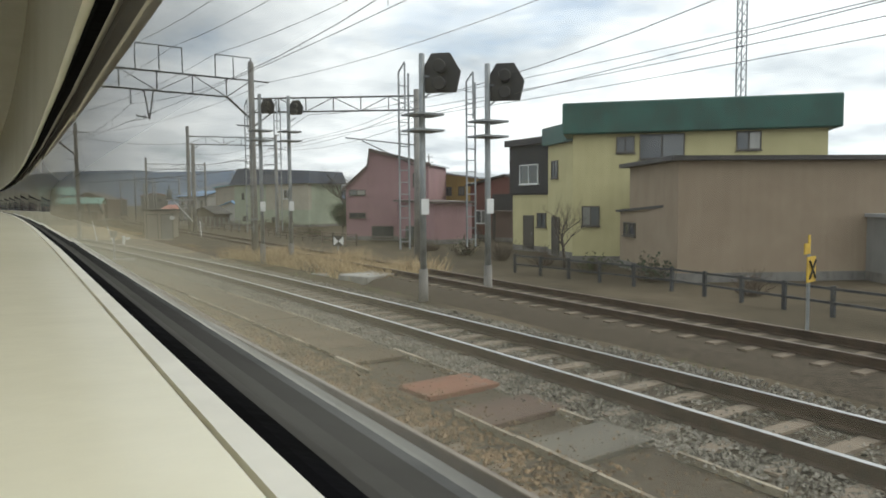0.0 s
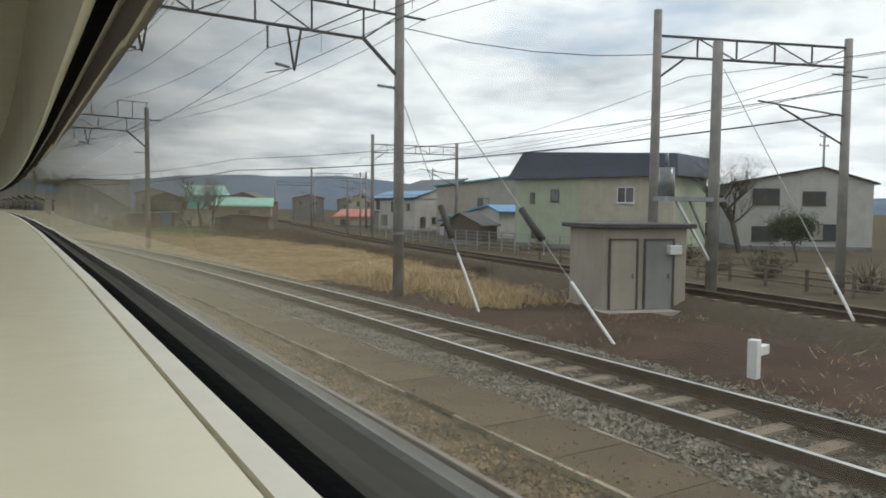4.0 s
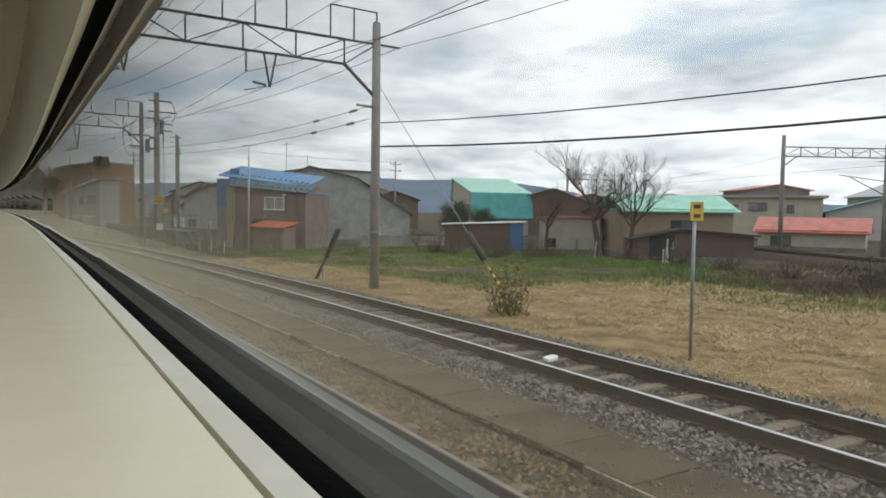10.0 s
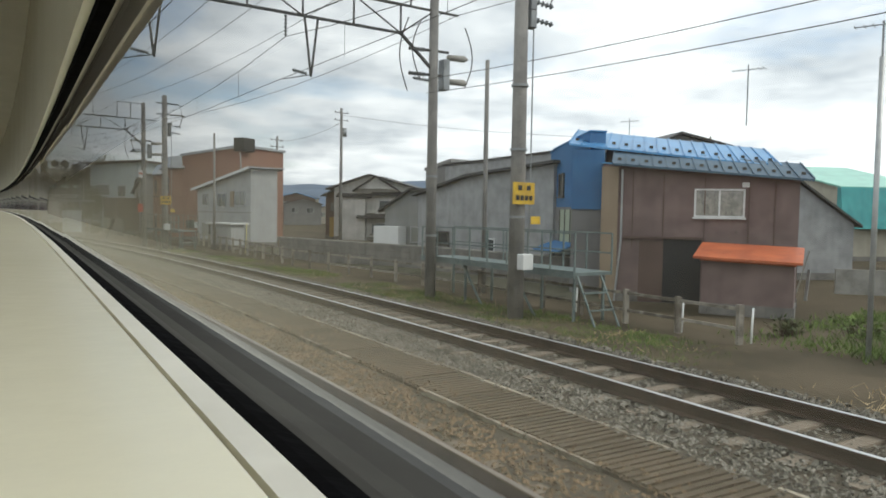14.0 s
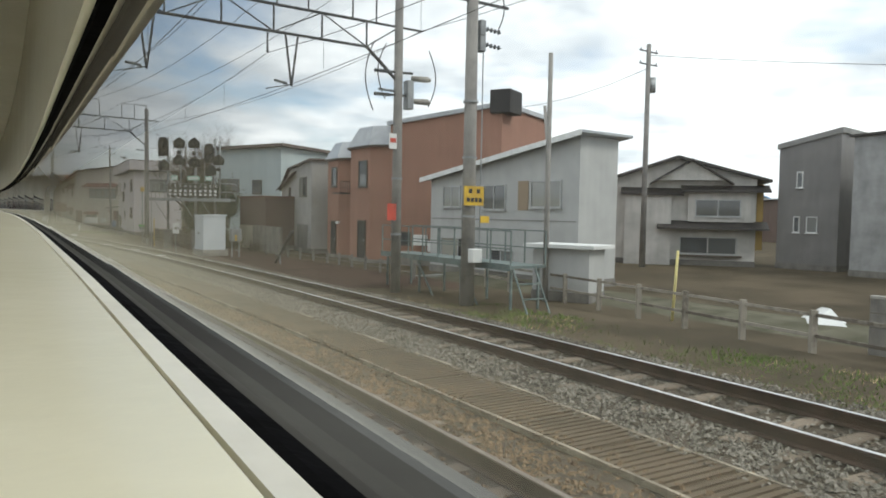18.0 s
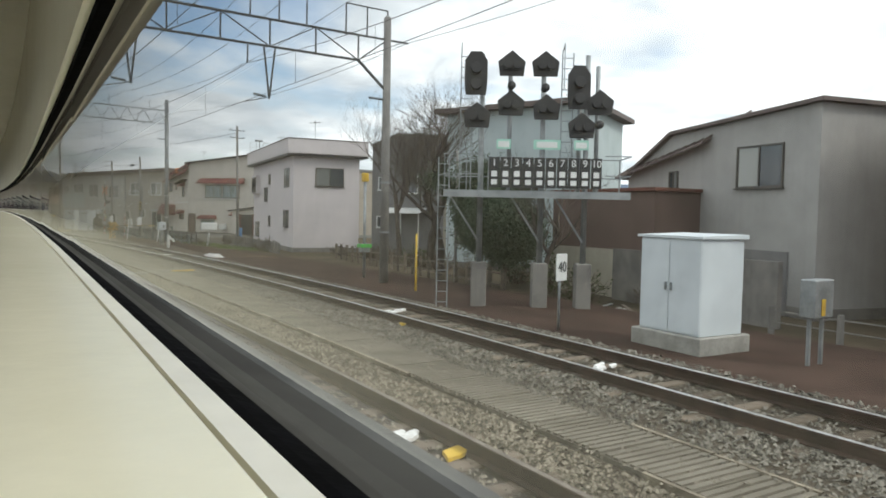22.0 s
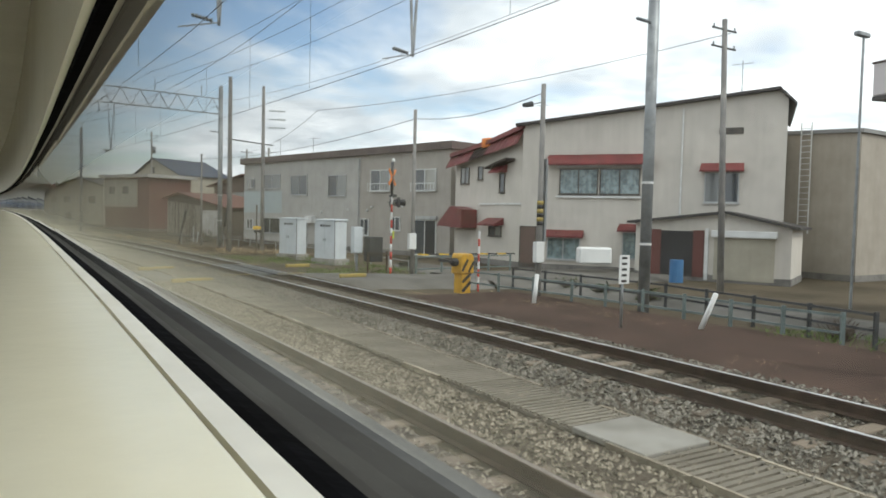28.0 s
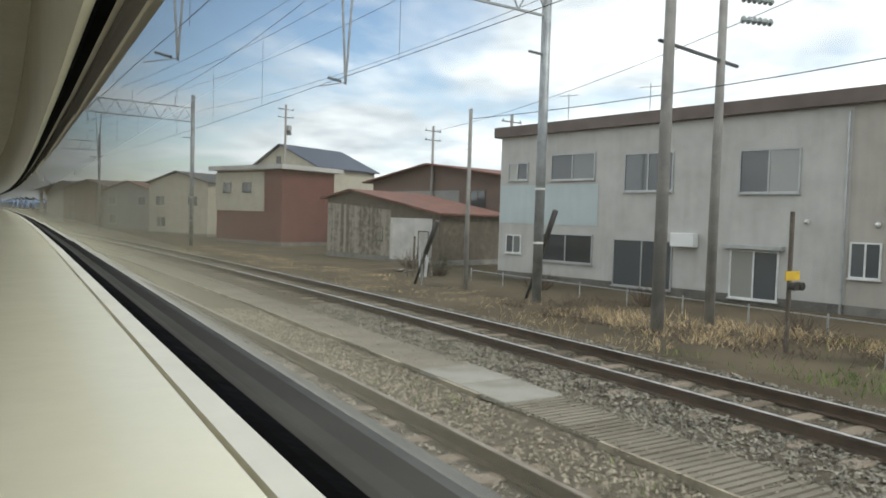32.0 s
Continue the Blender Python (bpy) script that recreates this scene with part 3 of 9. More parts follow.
def pane_material():
    m = bpy.data.materials.new("dusty_window_pane")
    m.use_nodes = True
    n, l = m.node_tree.nodes, m.node_tree.links
    n.clear()
    out = n.new("ShaderNodeOutputMaterial")
    tr = n.new("ShaderNodeBsdfTransparent"); tr.inputs[0].default_value = (0.95, 0.955, 0.94, 1)
    gl = n.new("ShaderNodeBsdfGlossy"); gl.inputs["Roughness"].default_value = 0.0
    fr = n.new("ShaderNodeFresnel"); fr.inputs["IOR"].default_value = 1.52
    du = n.new("ShaderNodeBsdfTranslucent"); du.inputs[0].default_value = (0.72, 0.69, 0.60, 1)
    tc = n.new("ShaderNodeTexCoord")
    nz = n.new("ShaderNodeTexNoise"); nz.inputs["Scale"].default_value = 3.0; nz.inputs["Detail"].default_value = 5
    l.new(tc.outputs["Object"], nz.inputs["Vector"])
    mr = n.new("ShaderNodeMapRange"); mr.inputs[1].default_value = 0.3; mr.inputs[2].default_value = 0.7; mr.inputs[3].default_value = 0.003; mr.inputs[4].default_value = 0.010
    l.new(nz.outputs["Fac"], mr.inputs[0])
    a = n.new("ShaderNodeMixShader"); b = n.new("ShaderNodeMixShader")
    l.new(mr.outputs[0], a.inputs[0]); l.new(tr.outputs[0], a.inputs[1]); l.new(du.outputs[0], a.inputs[2])
    # both faces of the pane reflect: 2R / (1 + R)
    f2 = n.new("ShaderNodeMath"); f2.operation = "MULTIPLY"; f2.inputs[1].default_value = 2.0
    f1 = n.new("ShaderNodeMath"); f1.operation = "ADD"; f1.inputs[1].default_value = 1.0
    fd = n.new("ShaderNodeMath"); fd.operation = "DIVIDE"
    l.new(fr.outputs[0], f2.inputs[0]); l.new(fr.outputs[0], f1.inputs[0]); l.new(f2.outputs[0], fd.inputs[0]); l.new(f1.outputs[0], fd.inputs[1])
    l.new(fd.outputs[0], b.inputs[0]); l.new(a.outputs[0], b.inputs[1]); l.new(gl.outputs[0], b.inputs[2])
    l.new(b.outputs[0], out.inputs[0])
    return m


M["pane"] = pane_material()
train = thing("train_carriage", Matrix(), "cream-panelled train carriage side with a long window", "train carriage")
TS = np.arange(-14, 420, 2.0)


def along(section, closed=True):
    rings = []
    for s in TS:
        w = radians(lean(s))
        rings.append([tuple(trk(s, d * math.cos(w) + z * math.sin(w), EYE - d * math.sin(w) + z * math.cos(w))) for d, z in section])
    return Geo().sweep(rings, closed)


part("window_sill", along([(-0.16, -0.1), (0.078, -0.1), (0.078, -0.16), (-0.16, -0.16)]), M["sill"], train, "smooth cream window sill")
part("groove", along([(0.078, -0.104), (0.081, -0.104), (0.081, -0.16), (0.078, -0.16)]), M["groove"], train, "dark dirty joint in the sill")
part("sill_trim", along([(0.081, -0.0995), (0.0955, -0.0995), (0.097, -0.1005), (0.097, -0.16), (0.081, -0.16)]), M["sill_trim"], train, "pale metal trim strip")
part("gasket", along([(0.097, -0.1002), (0.103, -0.1002), (0.114, -0.103), (0.114, -0.16), (0.097, -0.16)]), M["gasket"], train, "black rubber window gasket")
part("window_frame", along([(0.114, -0.103), (0.166, -0.118), (0.166, -0.2), (0.114, -0.2)]), M["frame_outer"], train, "dark grey outer window frame")
part("flange", along([(0.166, -0.118), (0.188, -0.1215), (0.188, -0.2), (0.166, -0.2)]), M["flange"], train, "grey metal flange under the window")
part("outer_panel", along([(0.1145, -0.2), (0.188, -0.2), (0.188, -1.2), (0.1145, -1.2)]), M["frame_grey"], train, "metal outer side of the carriage")
# the pane's face looks into the saloon
_pg = along([(0.122, 0.303), (0.122, -0.105)], closed=False)
_pm = bpy.data.meshes.new("window_pane")
_pm.from_pydata(_pg.v, [], _pg.f)
if _pm.polygons[0].normal.dot(trk(0, -1) - trk(0, 0)) < 0:
    _pm.flip_normals()
_pm.materials.append(M["pane"])
_pn = part("window_pane", _pm, None, train, "slightly dusty window glass")
_pn.visible_shadow = False
part("upper_gasket", along([(0.095, 0.285), (0.114, 0.285), (0.114, 0.302), (0.095, 0.302)]), M["gasket"], train, "black rubber gasket over the pane")
part("side_wall_upper", along([(0.08, 0.302), (0.178, 0.302), (0.178, 1.3), (0.08, 1.3)]), M["sill"], train, "beige panel over the window")
part("saloon_roof", along([(-2.75, 1.25), (0.178, 1.25), (0.178, 1.35), (-2.75, 1.35)]), M["ceiling_cream"], train, "pale carriage ceiling and roof")
part("far_side_wall", along([(-2.75, -0.9), (-2.65, -0.9), (-2.65, -0.1), (-2.75, -0.1)]), M["ceiling_cream"], train, "beige opposite wall under its windows")
part("far_side_header", along([(-2.75, 0.8), (-2.65, 0.8), (-2.65, 1.25), (-2.75, 1.25)]), M["ceiling_cream"], train, "beige panel over the opposite windows")
part("floor_panel", along([(-2.75, -1.0), (0.1145, -1.0), (0.1145, -0.9), (-2.75, -0.9)]), M["frame_outer"], train, "grey carriage floor")
part("lower_wall", along([(0.02, -0.9), (0.1145, -0.9), (0.1145, -0.16), (0.02, -0.16)]), M["saloon"], train, "beige panel under the window")
# unseen panel, added so that the pane mirrors an even beige veil
part("seat_side_panel", along([(-0.19, -0.9), (-0.16, -0.9), (-0.16, 0.3), (-0.19, 0.3)]), M["saloon"], train, "plain beige panel added out of view for the pane to reflect")

# ---- overhead line: masts, beams, wires ----
def insulator(g, p, q, r=0.055, n=6):
    p, q = Vector(p), Vector(q)
    g.tube(p, q, 0.02, n=6)
    for i in range(n):
        c = p.lerp(q, (i + 0.5) / n)
        a = (q - p).normalized() * 0.018
        g.tube(c - a, c + a, r, r * 0.6, n=8)


def lattice(root, d0, d1, zb, zt, mat, pitch=1.5, warren=False):
    """A flat lattice beam across the tracks, from d0 to d1 (local x)."""
    part("lower_chord", Geo().bar((d0, 0, zb), (d1, 0, zb), 0.07), mat, root)
    part("upper_chord", Geo().bar((d0, 0, zt), (d1, 0, zt), 0.07), mat, root)
    n = max(2, round((d1 - d0) / pitch))
    for i in range(n):
        a, b = d0 + (d1 - d0) * i / n, d0 + (d1 - d0) * (i + 1) / n
        g = Geo()
        if warren:
            c = (a + b) / 2
            g.bar((a, 0, zb), (c, 0, zt), 0.04).bar((c, 0, zt), (b, 0, zb), 0.04)
        else:
            g.bar((b, 0, zb), (b, 0, zt), 0.045)
            g.bar((a, 0, zt), (b, 0, zb), 0.035) if i % 2 else g.bar((a, 0, zb), (b, 0, zt), 0.035)
        part("lattice_brace", g, mat, root)


def mast(s, d, top, style, beam=None, left=-5.2, foot=-0.75, r=0.17):
    steel = style == "steel"
    mat = M["steel_grey"] if steel else M["pole_concrete"]
    root = thing("catenary_mast", at(s, d), "grey tubular steel catenary mast beside the track" if steel else "round grey concrete catenary mast beside the track", "catenary mast", "catenary masts")
    part("pole", Geo().tube((0, 0, foot - 0.3), (0, 0, top), r, r * (0.95 if steel else 0.8), n=14), mat, root, smooth=True)
    part("pole_cap", Geo().tube((0, 0, top), (0, 0, top + 0.05), r * 0.8, r * 0.5, n=14), mat, root)
    for z in (foot + 2.0, 3.1):
        part("band", Geo().tube((0, 0, z), (0, 0, z + 0.07), r * 1.06, r * 1.06, n=14), M["frame_white"] if steel else M["steel_grey"], root, "thin metal band")
    if not beam:
        return root
    zb, zt = beam
    mm = M["steel_grey"] if steel else M["steel_dark"]
    bx = thing("catenary_beam", at(s, d), "lattice steel beam carrying the overhead wires across the tracks", "catenary beam", "catenary beams")
    x0 = left - d
    if steel:
        lattice(bx, x0, 0.0, zb, zt, mm, 1.25, True)
    else:
        lattice(bx, x0, -1.2, zb, zt, mm, 1.6)
        part("end_chord", Geo().bar((-1.2, 0, zt), (0.9, 0, zt), 0.06), mm, bx)
        part("knee_brace", Geo().bar((-1.2, 0, zb), (0, 0, zb - 1.0), 0.08), mm, bx)
        part("tie_bar", Geo().bar((-1.2, 0, zb), (0, 0, zt), 0.04), mm, bx)
    part("left_post", Geo().tube((x0, 0, foot), (x0, 0, zt + 0.4), r, r * 0.85, n=10), mat, bx, smooth=True)
    # frames on top of the beam
    for a, w, h in (((-5.2, 2.0, 1.15), (-1.7, 1.7, 1.05)) if not steel else ((-4.6, 0.5, 0.9), (-1.4, 0.4, 0.8))):
        g = Geo()
        for i in range(3 if w > 1 else 1):
            g.bar((a + w * i / 2, 0, zt), (a + w * i / 2, 0, zt + h), 0.04)
        if w > 1:
            g.bar((a, 0, zt + h), (a + w, 0, zt + h), 0.04)
        part("top_frame", g, mm, bx)
    # hangers, V brackets and insulators over each track
    for c in (-1.3, middle(1, s), middle(2, s)):
        x = c - d
        g = Geo()
        g.bar((x + 0.55, 0, zb), (x + 0.75, 0, 5.75), 0.05)
        g.bar((x + 0.95, 0, zb), (x + 0.75, 0, 5.75), 0.05)
        part("drop_bracket", g, mm, bx)
        part("steady_arm", Geo().bar((x + 0.72, 0, 5.8), (x - 0.05, 0, 5.6), 0.025), mm, bx)
        g = Geo()
        insulator(g, (x + 0.62, 0, 5.82), (x + 0.2, 0, 5.88))
        part("arm_insulator", g, M["insulator"], bx, smooth=True)
        g = Geo()
        insulator(g, (x, 0, zb - 0.05), (x, 0, zb - 0.65))
        part("hanging_insulator", g, M["insulator"], bx, smooth=True)
    g = Geo()
    insulator(g, (-0.15, 0, zb - 1.3), (-0.75, 0, zb - 1.28), 0.06)
    part("side_insulator", g, M["insulator"], bx, smooth=True)
    part("side_arm", Geo().bar((0, 0, zb - 1.3), (-0.2, 0, zb - 1.3), 0.04), mm, bx)
    return root


MASTS = [(4, 11.9, 8.8, "conc", (7.0, 7.85)), (33.0, 11.6, 8.7, "conc", (7.0, 7.85)), (61.5, 10.4, 8.4, "conc", (6.9, 7.75)), (90.0, 10.7, 8.2, "conc", (6.7, 7.5)), (120.0, 11.2, 8.3, "conc", (6.8, 7.6)),
         (150.6, 11.7, 9.2, "conc", (7.4, 8.25)), (183.4, 11.5, 9.2, "conc", (7.3, 8.1)), (217.2, 12.6, 9.2, "conc", (7.5, 8.4)), (256.0, 16.6, 11.2, "steel", (9.2, 10.3)), (292.8, 15.8, 11.0, "steel", (9.0, 10.1)), (333.0, 15.4, 11.3, "steel", (9.2, 10.3)), (372.0, 15.4, 11.3, "steel", (9.2, 10.3))]
for _s, _d, _t, _st, _b in MASTS:
    mast(_s, _d, _t, _st, _b)


def wire(name, pts, r, label, mat=None):
    """A wire through points of (s, d, z), sagging between them."""
    rings, out = [], []
    for (s0, d0, z0, sag), (s1, d1, z1, _) in zip(pts[:-1], pts[1:]):
        n = max(4, int(abs(s1 - s0) / 3))
        for i in range(n):
            k = i / n
            out.append(trk(s0 + (s1 - s0) * k, d0 + (d1 - d0) * k, z0 + (z1 - z0) * k - sag * 4 * k * (1 - k)))
    out.append(trk(*pts[-1][:3]))
    g = Geo()
    for i, p in enumerate(out):
        t = (out[min(i + 1, len(out) - 1)] - out[max(i - 1, 0)]).normalized()
        u = t.cross(Vector((0, 0, 1))).normalized()
        w = u.cross(t)
        rings.append([p + (u * math.cos(a) + w * math.sin(a)) * r for a in (0.5, 1.76, 3.01, 4.27, 5.53)])
    g.sweep(rings)
    return solid(name, g, mat or M["wire"], label, "wire", group="overhead wires")


_ms = [m[0] for m in MASTS]
_mb = [m[4][0] for m in MASTS]
for _w, _dd in ((1, None), (2, None), (0, -1.3)):
    _c = lambda s: middle(_w, s) if _dd is None else _dd
    _st = lambda i: 0.2 * (-1) ** i
    wire("contact_wire", [(s, _c(s) + _st(i), 5.55, 0.0) for i, s in enumerate(_ms)], 0.008, "thin copper contact wire over the track")
    wire("messenger_wire", [(s, _c(s), b - 0.65, 0.75) for s, b in zip(_ms, _mb)], 0.009, "sagging messenger wire over the track")
    _g = Geo()
    for _i in range(len(_ms) - 1):
        for _k in (0.12, 0.26, 0.4, 0.6, 0.74, 0.88):
            _s = _ms[_i] + (_ms[_i + 1] - _ms[_i]) * _k
            _zt = _mb[_i] + (_mb[_i + 1] - _mb[_i]) * _k - 0.65 - 0.75 * 4 * _k * (1 - _k)
            _g.bar(trk(_s, _c(_s), 5.55), trk(_s, _c(_s), _zt), 0.008)
    solid("dropper_wires", _g, M["wire"], "short vertical dropper wires", "wire", kind="stuff")
for _x, _h in ((-3.6, 1.15), (-1.7, 1.05), (0.85, 0.0), (-5.1, 1.15)):
    wire("feeder_wire", [(m[0], m[1] + _x, m[4][1] + _h, 0.45) for m in MASTS], 0.010, "feeder wire strung along the mast tops")

# the branch line's own wires
_bs = (-30.0, 4.0, 30.5, 57.2, 90.8, 124.0, 158.5)
wire("contact_wire", [(q, middle(3, q) + 0.2, 4.9, 0.0) for q in _bs], 0.008, "thin copper contact wire over the branch line")
wire("messenger_wire", [(q, middle(3, q) + 0.2, 6.1, 0.7) for q in _bs], 0.010, "sagging messenger wire over the branch line")
for _o, _z in ((0.3, 6.9), (-0.5, 6.3), (0.9, 6.2)):
    wire("feeder_wire", [(-30.0, 15.4 + _o, _z, 0.4), (28.1, 17.6 + _o, _z, 0.4), (56.0, 24.6 + _o, _z + 0.4, 0.5), (89.6, 36.0 + _o, _z + 0.2, 0.4), (122.2, 53.8 + _o, _z, 0)], 0.011, "feeder wire beside the branch line")
for _j in (4,):
    _a, _b = MASTS[_j], MASTS[_j + 1]
    for _o, _z in ((-0.15, 1.25), (-0.25, 1.7)):
        wire("feeder_wire", [(_a[0], _a[1] + _o, _a[4][0] - _z, 0.35), (_b[0], _b[1] + _o, _b[4][0] - _z, 0)], 0.010, "feeder wire strung from mast to mast")
        for _q, _L in ((1.1, 0.55), (4.2, 0.45)):
            _g = Geo()
            _f = lambda k: trk(_a[0] + k, _a[1] + _o + (_b[1] - _a[1]) * k / (_b[0] - _a[0]), _a[4][0] - _z - 0.35 * 4 * (k / (_b[0] - _a[0])) * (1 - k / (_b[0] - _a[0])) + (_b[4][0] - _a[4][0]) * k / (_b[0] - _a[0]))
            insulator(_g, _f(_q), _f(_q + _L), 0.055, 7)
            solid("line_insulator", _g, M["pale_porcelain"], "grey ribbed insulator strung in a wire", "insulator", smooth=True, group="line insulators")


def mast_gear(s, d, z):
    """Feeder switch high on a mast: arms, grey bushings and slack jumper cables."""
    root = thing("feeder_switch", at(s, d), "feeder switch with grey bushings and slack cables on a mast", "feeder switch", "feeder switches")
    for k in (0.0, 0.75):
        part("arm", Geo().bar((-0.9, 0, z - k), (0.55, 0, z - k + 0.05), 0.07), M["steel_dark"], root)
        g = Geo()
        g.tube((0.5, -0.05, z - k - 0.12), (1.1, -0.1, z - k - 0.1), 0.09, 0.11, n=10)
        g.tube((1.1, -0.1, z - k - 0.1), (1.2, -0.1, z - k - 0.1), 0.06, 0.06, n=8)
        part("bushing", g, M["concrete"], root, "pale grey bushing", smooth=True)
        g = Geo()
        insulator(g, (-0.9, 0, z - k), (-0.3, 0, z - k + 0.02), 0.075, 6)
        part("ribbed_insulator", g, M["insulator"], root, smooth=True)
    part("switch_case", Geo().box(0.28, -0.16, z - 1.15, 0.52, 0.16, z - 0.2), M["steel_grey"], root, bevel=0.02)
    for sx, x0, drop in ((1, 1.15, 1.0), (-1, -0.95, 1.3), (-1, -0.5, 0.9)):
        g, prev = Geo(), None
        for i in range(13):
            k = i / 12
            q = Vector((x0 + sx * 0.3 * math.sin(k * 3.1), -0.05, z + 0.9 - (drop + 0.9) * k))
            if prev is not None:
                g.tube(prev, q, 0.02, n=5)
            prev = q
        part("jumper_cable", g, M["wire"], root)


# ---- house tools ----
def on_face(face, W, L):
    """Maps (u along the face, out of it, z) to the house's own axes."""
    return {"n": lambda u, o, z: (u, -o, z), "f": lambda u, o, z: (-o, u, z), "r": lambda u, o, z: (W + o, u, z)}[face]


def face_box(g, put, u0, u1, o0, o1, z0, z1):
    p, q = put(u0, o0, z0), put(u1, o1, z1)
    return g.box(min(p[0], q[0]), min(p[1], q[1]), z0, max(p[0], q[0]), max(p[1], q[1]), z1)


def window(root, put, u, z, w, h, frame="frame_dark", parts=2, rail=False, hood=None, sill=True, shutter=False, pane="glass"):
    """A window: frame with mullions, one pane a light, a sill, perhaps a hood or a balcony rail."""
    t = 0.055
    g = Geo()
    face_box(g, put, u, u + w, -0.02, 0.06, z, z + t)
    face_box(g, put, u, u + w, -0.02, 0.06, z + h - t, z + h)
    for i in range(parts + 1):
        c = u + (w - t) * i / parts
        face_box(g, put, c, c + t, -0.02, 0.06, z + t, z + h - t)
    win = part("window", g, M[frame], root, "")
    for i in range(parts):
        a, b = u + t + (w - t) * i / parts, u + (w - t) * (i + 1) / parts
        part("pane", face_box(Geo(), put, a, b, 0.0, 0.02 + 0.008 * i, z + t, z + h - t), M[pane], win)
    if sill:
        part("sill", face_box(Geo(), put, u - 0.04, u + w + 0.04, 0.0, 0.11, z - 0.05, z), M[frame], win)
    if rail:
        g = Geo()
        face_box(g, put, u - 0.05, u + w + 0.05, 0.28, 0.31, z + h * 0.32, z + h * 0.36)
        face_box(g, put, u - 0.05, u + w + 0.05, 0.28, 0.31, z - 0.02, z + 0.02)
        for i in range(9):
            c = u - 0.04 + (w + 0.06) * i / 8
            face_box(g, put, c, c + 0.02, 0.285, 0.305, z, z + h * 0.34)
        part("window_rail", g, M["frame_white"], win, "small white railing")
    if hood:
        mat, out, rise = hood
        a, b, zz = u - 0.18, u + w + 0.18, z + h + 0.05
        p = [put(a, 0.0, zz), put(b, 0.0, zz), put(b, 0.0, zz + rise), put(a, 0.0, zz + rise), put(a - 0.05, out, zz - 0.06), put(b + 0.05, out, zz - 0.06), put(b + 0.02, out, zz + 0.03), put(a - 0.02, out, zz + 0.03)]
        part("hood", Geo().add(p, [(0, 1, 2, 3), (4, 5, 6, 7), (0, 1, 5, 4), (3, 2, 6, 7), (0, 3, 7, 4), (1, 2, 6, 5)]), mat, win, "red metal hood over the window")
    return win


def door(root, put, u, z, w, h, mat, glass=False):
    g = Geo()
    face_box(g, put, u - 0.05, u, -0.02, 0.06, z, z + h + 0.05)
    face_box(g, put, u + w, u + w + 0.05, -0.02, 0.06, z, z + h + 0.05)
    face_box(g, put, u, u + w, -0.02, 0.06, z + h, z + h + 0.05)
    dr = part("door", g, M["frame_dark"], root, "")
    part("door_leaf", face_box(Geo(), put, u, u + w, -0.01, 0.03, z, z + h), mat, dr)
    if glass:
        part("pane", face_box(Geo(), put, u + w * 0.2, u + w * 0.8, 0.03, 0.04, z + h * 0.5, z + h * 0.9), M["glass"], dr)
    part("handle", face_box(Geo(), put, u + w * 0.84, u + w * 0.9, 0.03, 0.08, z + h * 0.45, z + h * 0.52), M["steel_grey"], dr)
    return dr


def roof_slabs(root, profile, axis, lo, hi, mat, over, thick, name="roof", fascia=None):
    n = len(profile)
    for i in range(n - 1):
        (u0, z0), (u1, z1) = profile[i], profile[i + 1]
        if abs(u1 - u0) < 0.02:
            continue
        k = (z1 - z0) / (u1 - u0)
        if i == 0:
            u0, z0 = u0 - over, z0 - over * k
        if i == n - 2:
            u1, z1 = u1 + over, z1 + over * k
        poly = [(u0, z0 + 0.004), (u1, z1 + 0.004), (u1, z1 + thick), (u0, z0 + thick)]
        part(name, Geo().prism(poly, axis, lo - over, hi + over), mat, root, "")
        if fascia:
            part("fascia", Geo().prism([(u0, z0 - 0.1), (u1, z1 - 0.1), (u1, z1 + thick + 0.02), (u0, z0 + thick + 0.02)], axis, lo - over - 0.03, lo - over - 0.003), fascia, root, "")


def house(name, label, a, b, L, profile, axis, wall, roof, over=0.3, thick=0.12, base=GROUND, plinth=True, fascia=None, group="houses along the line"):
    """a and b: the ends of the wall that faces back along the line; the house runs L metres on from it."""
    m, W = at_pair(a, b)
    root = thing(name, m, label, "house", group)
    pr = [(u * (W if axis == "y" else L), z) for u, z in profile]
    lo, hi = 0.0, (L if axis == "y" else W)
    part("wall", Geo().prism([(pr[0][0], base - 0.1)] + pr + [(pr[-1][0], base - 0.1)], axis, lo, hi), wall, root)
    roof_slabs(root, pr, axis, lo, hi, roof, over, thick, fascia=fascia)
    if plinth:
        part("plinth", Geo().box(-0.03, -0.03, base - 0.1, W + 0.03, L + 0.03, base + 0.32), M["concrete_dark"], root)
    return root, W, on_face("n", W, L), on_face("f", W, L)


def antenna(s, d, z, h=1.6):
    root = thing("tv_antenna", at(s, d, z, 20), "thin metal television antenna on the roof", "antenna", "antennas")
    part("pole", Geo().tube((0, 0, -0.3), (0, 0, h), 0.02, n=6), M["steel_grey"], root)
    g = Geo().bar((0, -0.5, h * 0.9), (0, 0.5, h * 0.9), 0.02)
    for i in range(7):
        y = -0.48 + i * 0.16
        g.bar((-0.25 + 0.02 * i, y, h * 0.9), (0.25 - 0.02 * i, y, h * 0.9), 0.012)
    part("elements", g, M["steel_grey"], root)


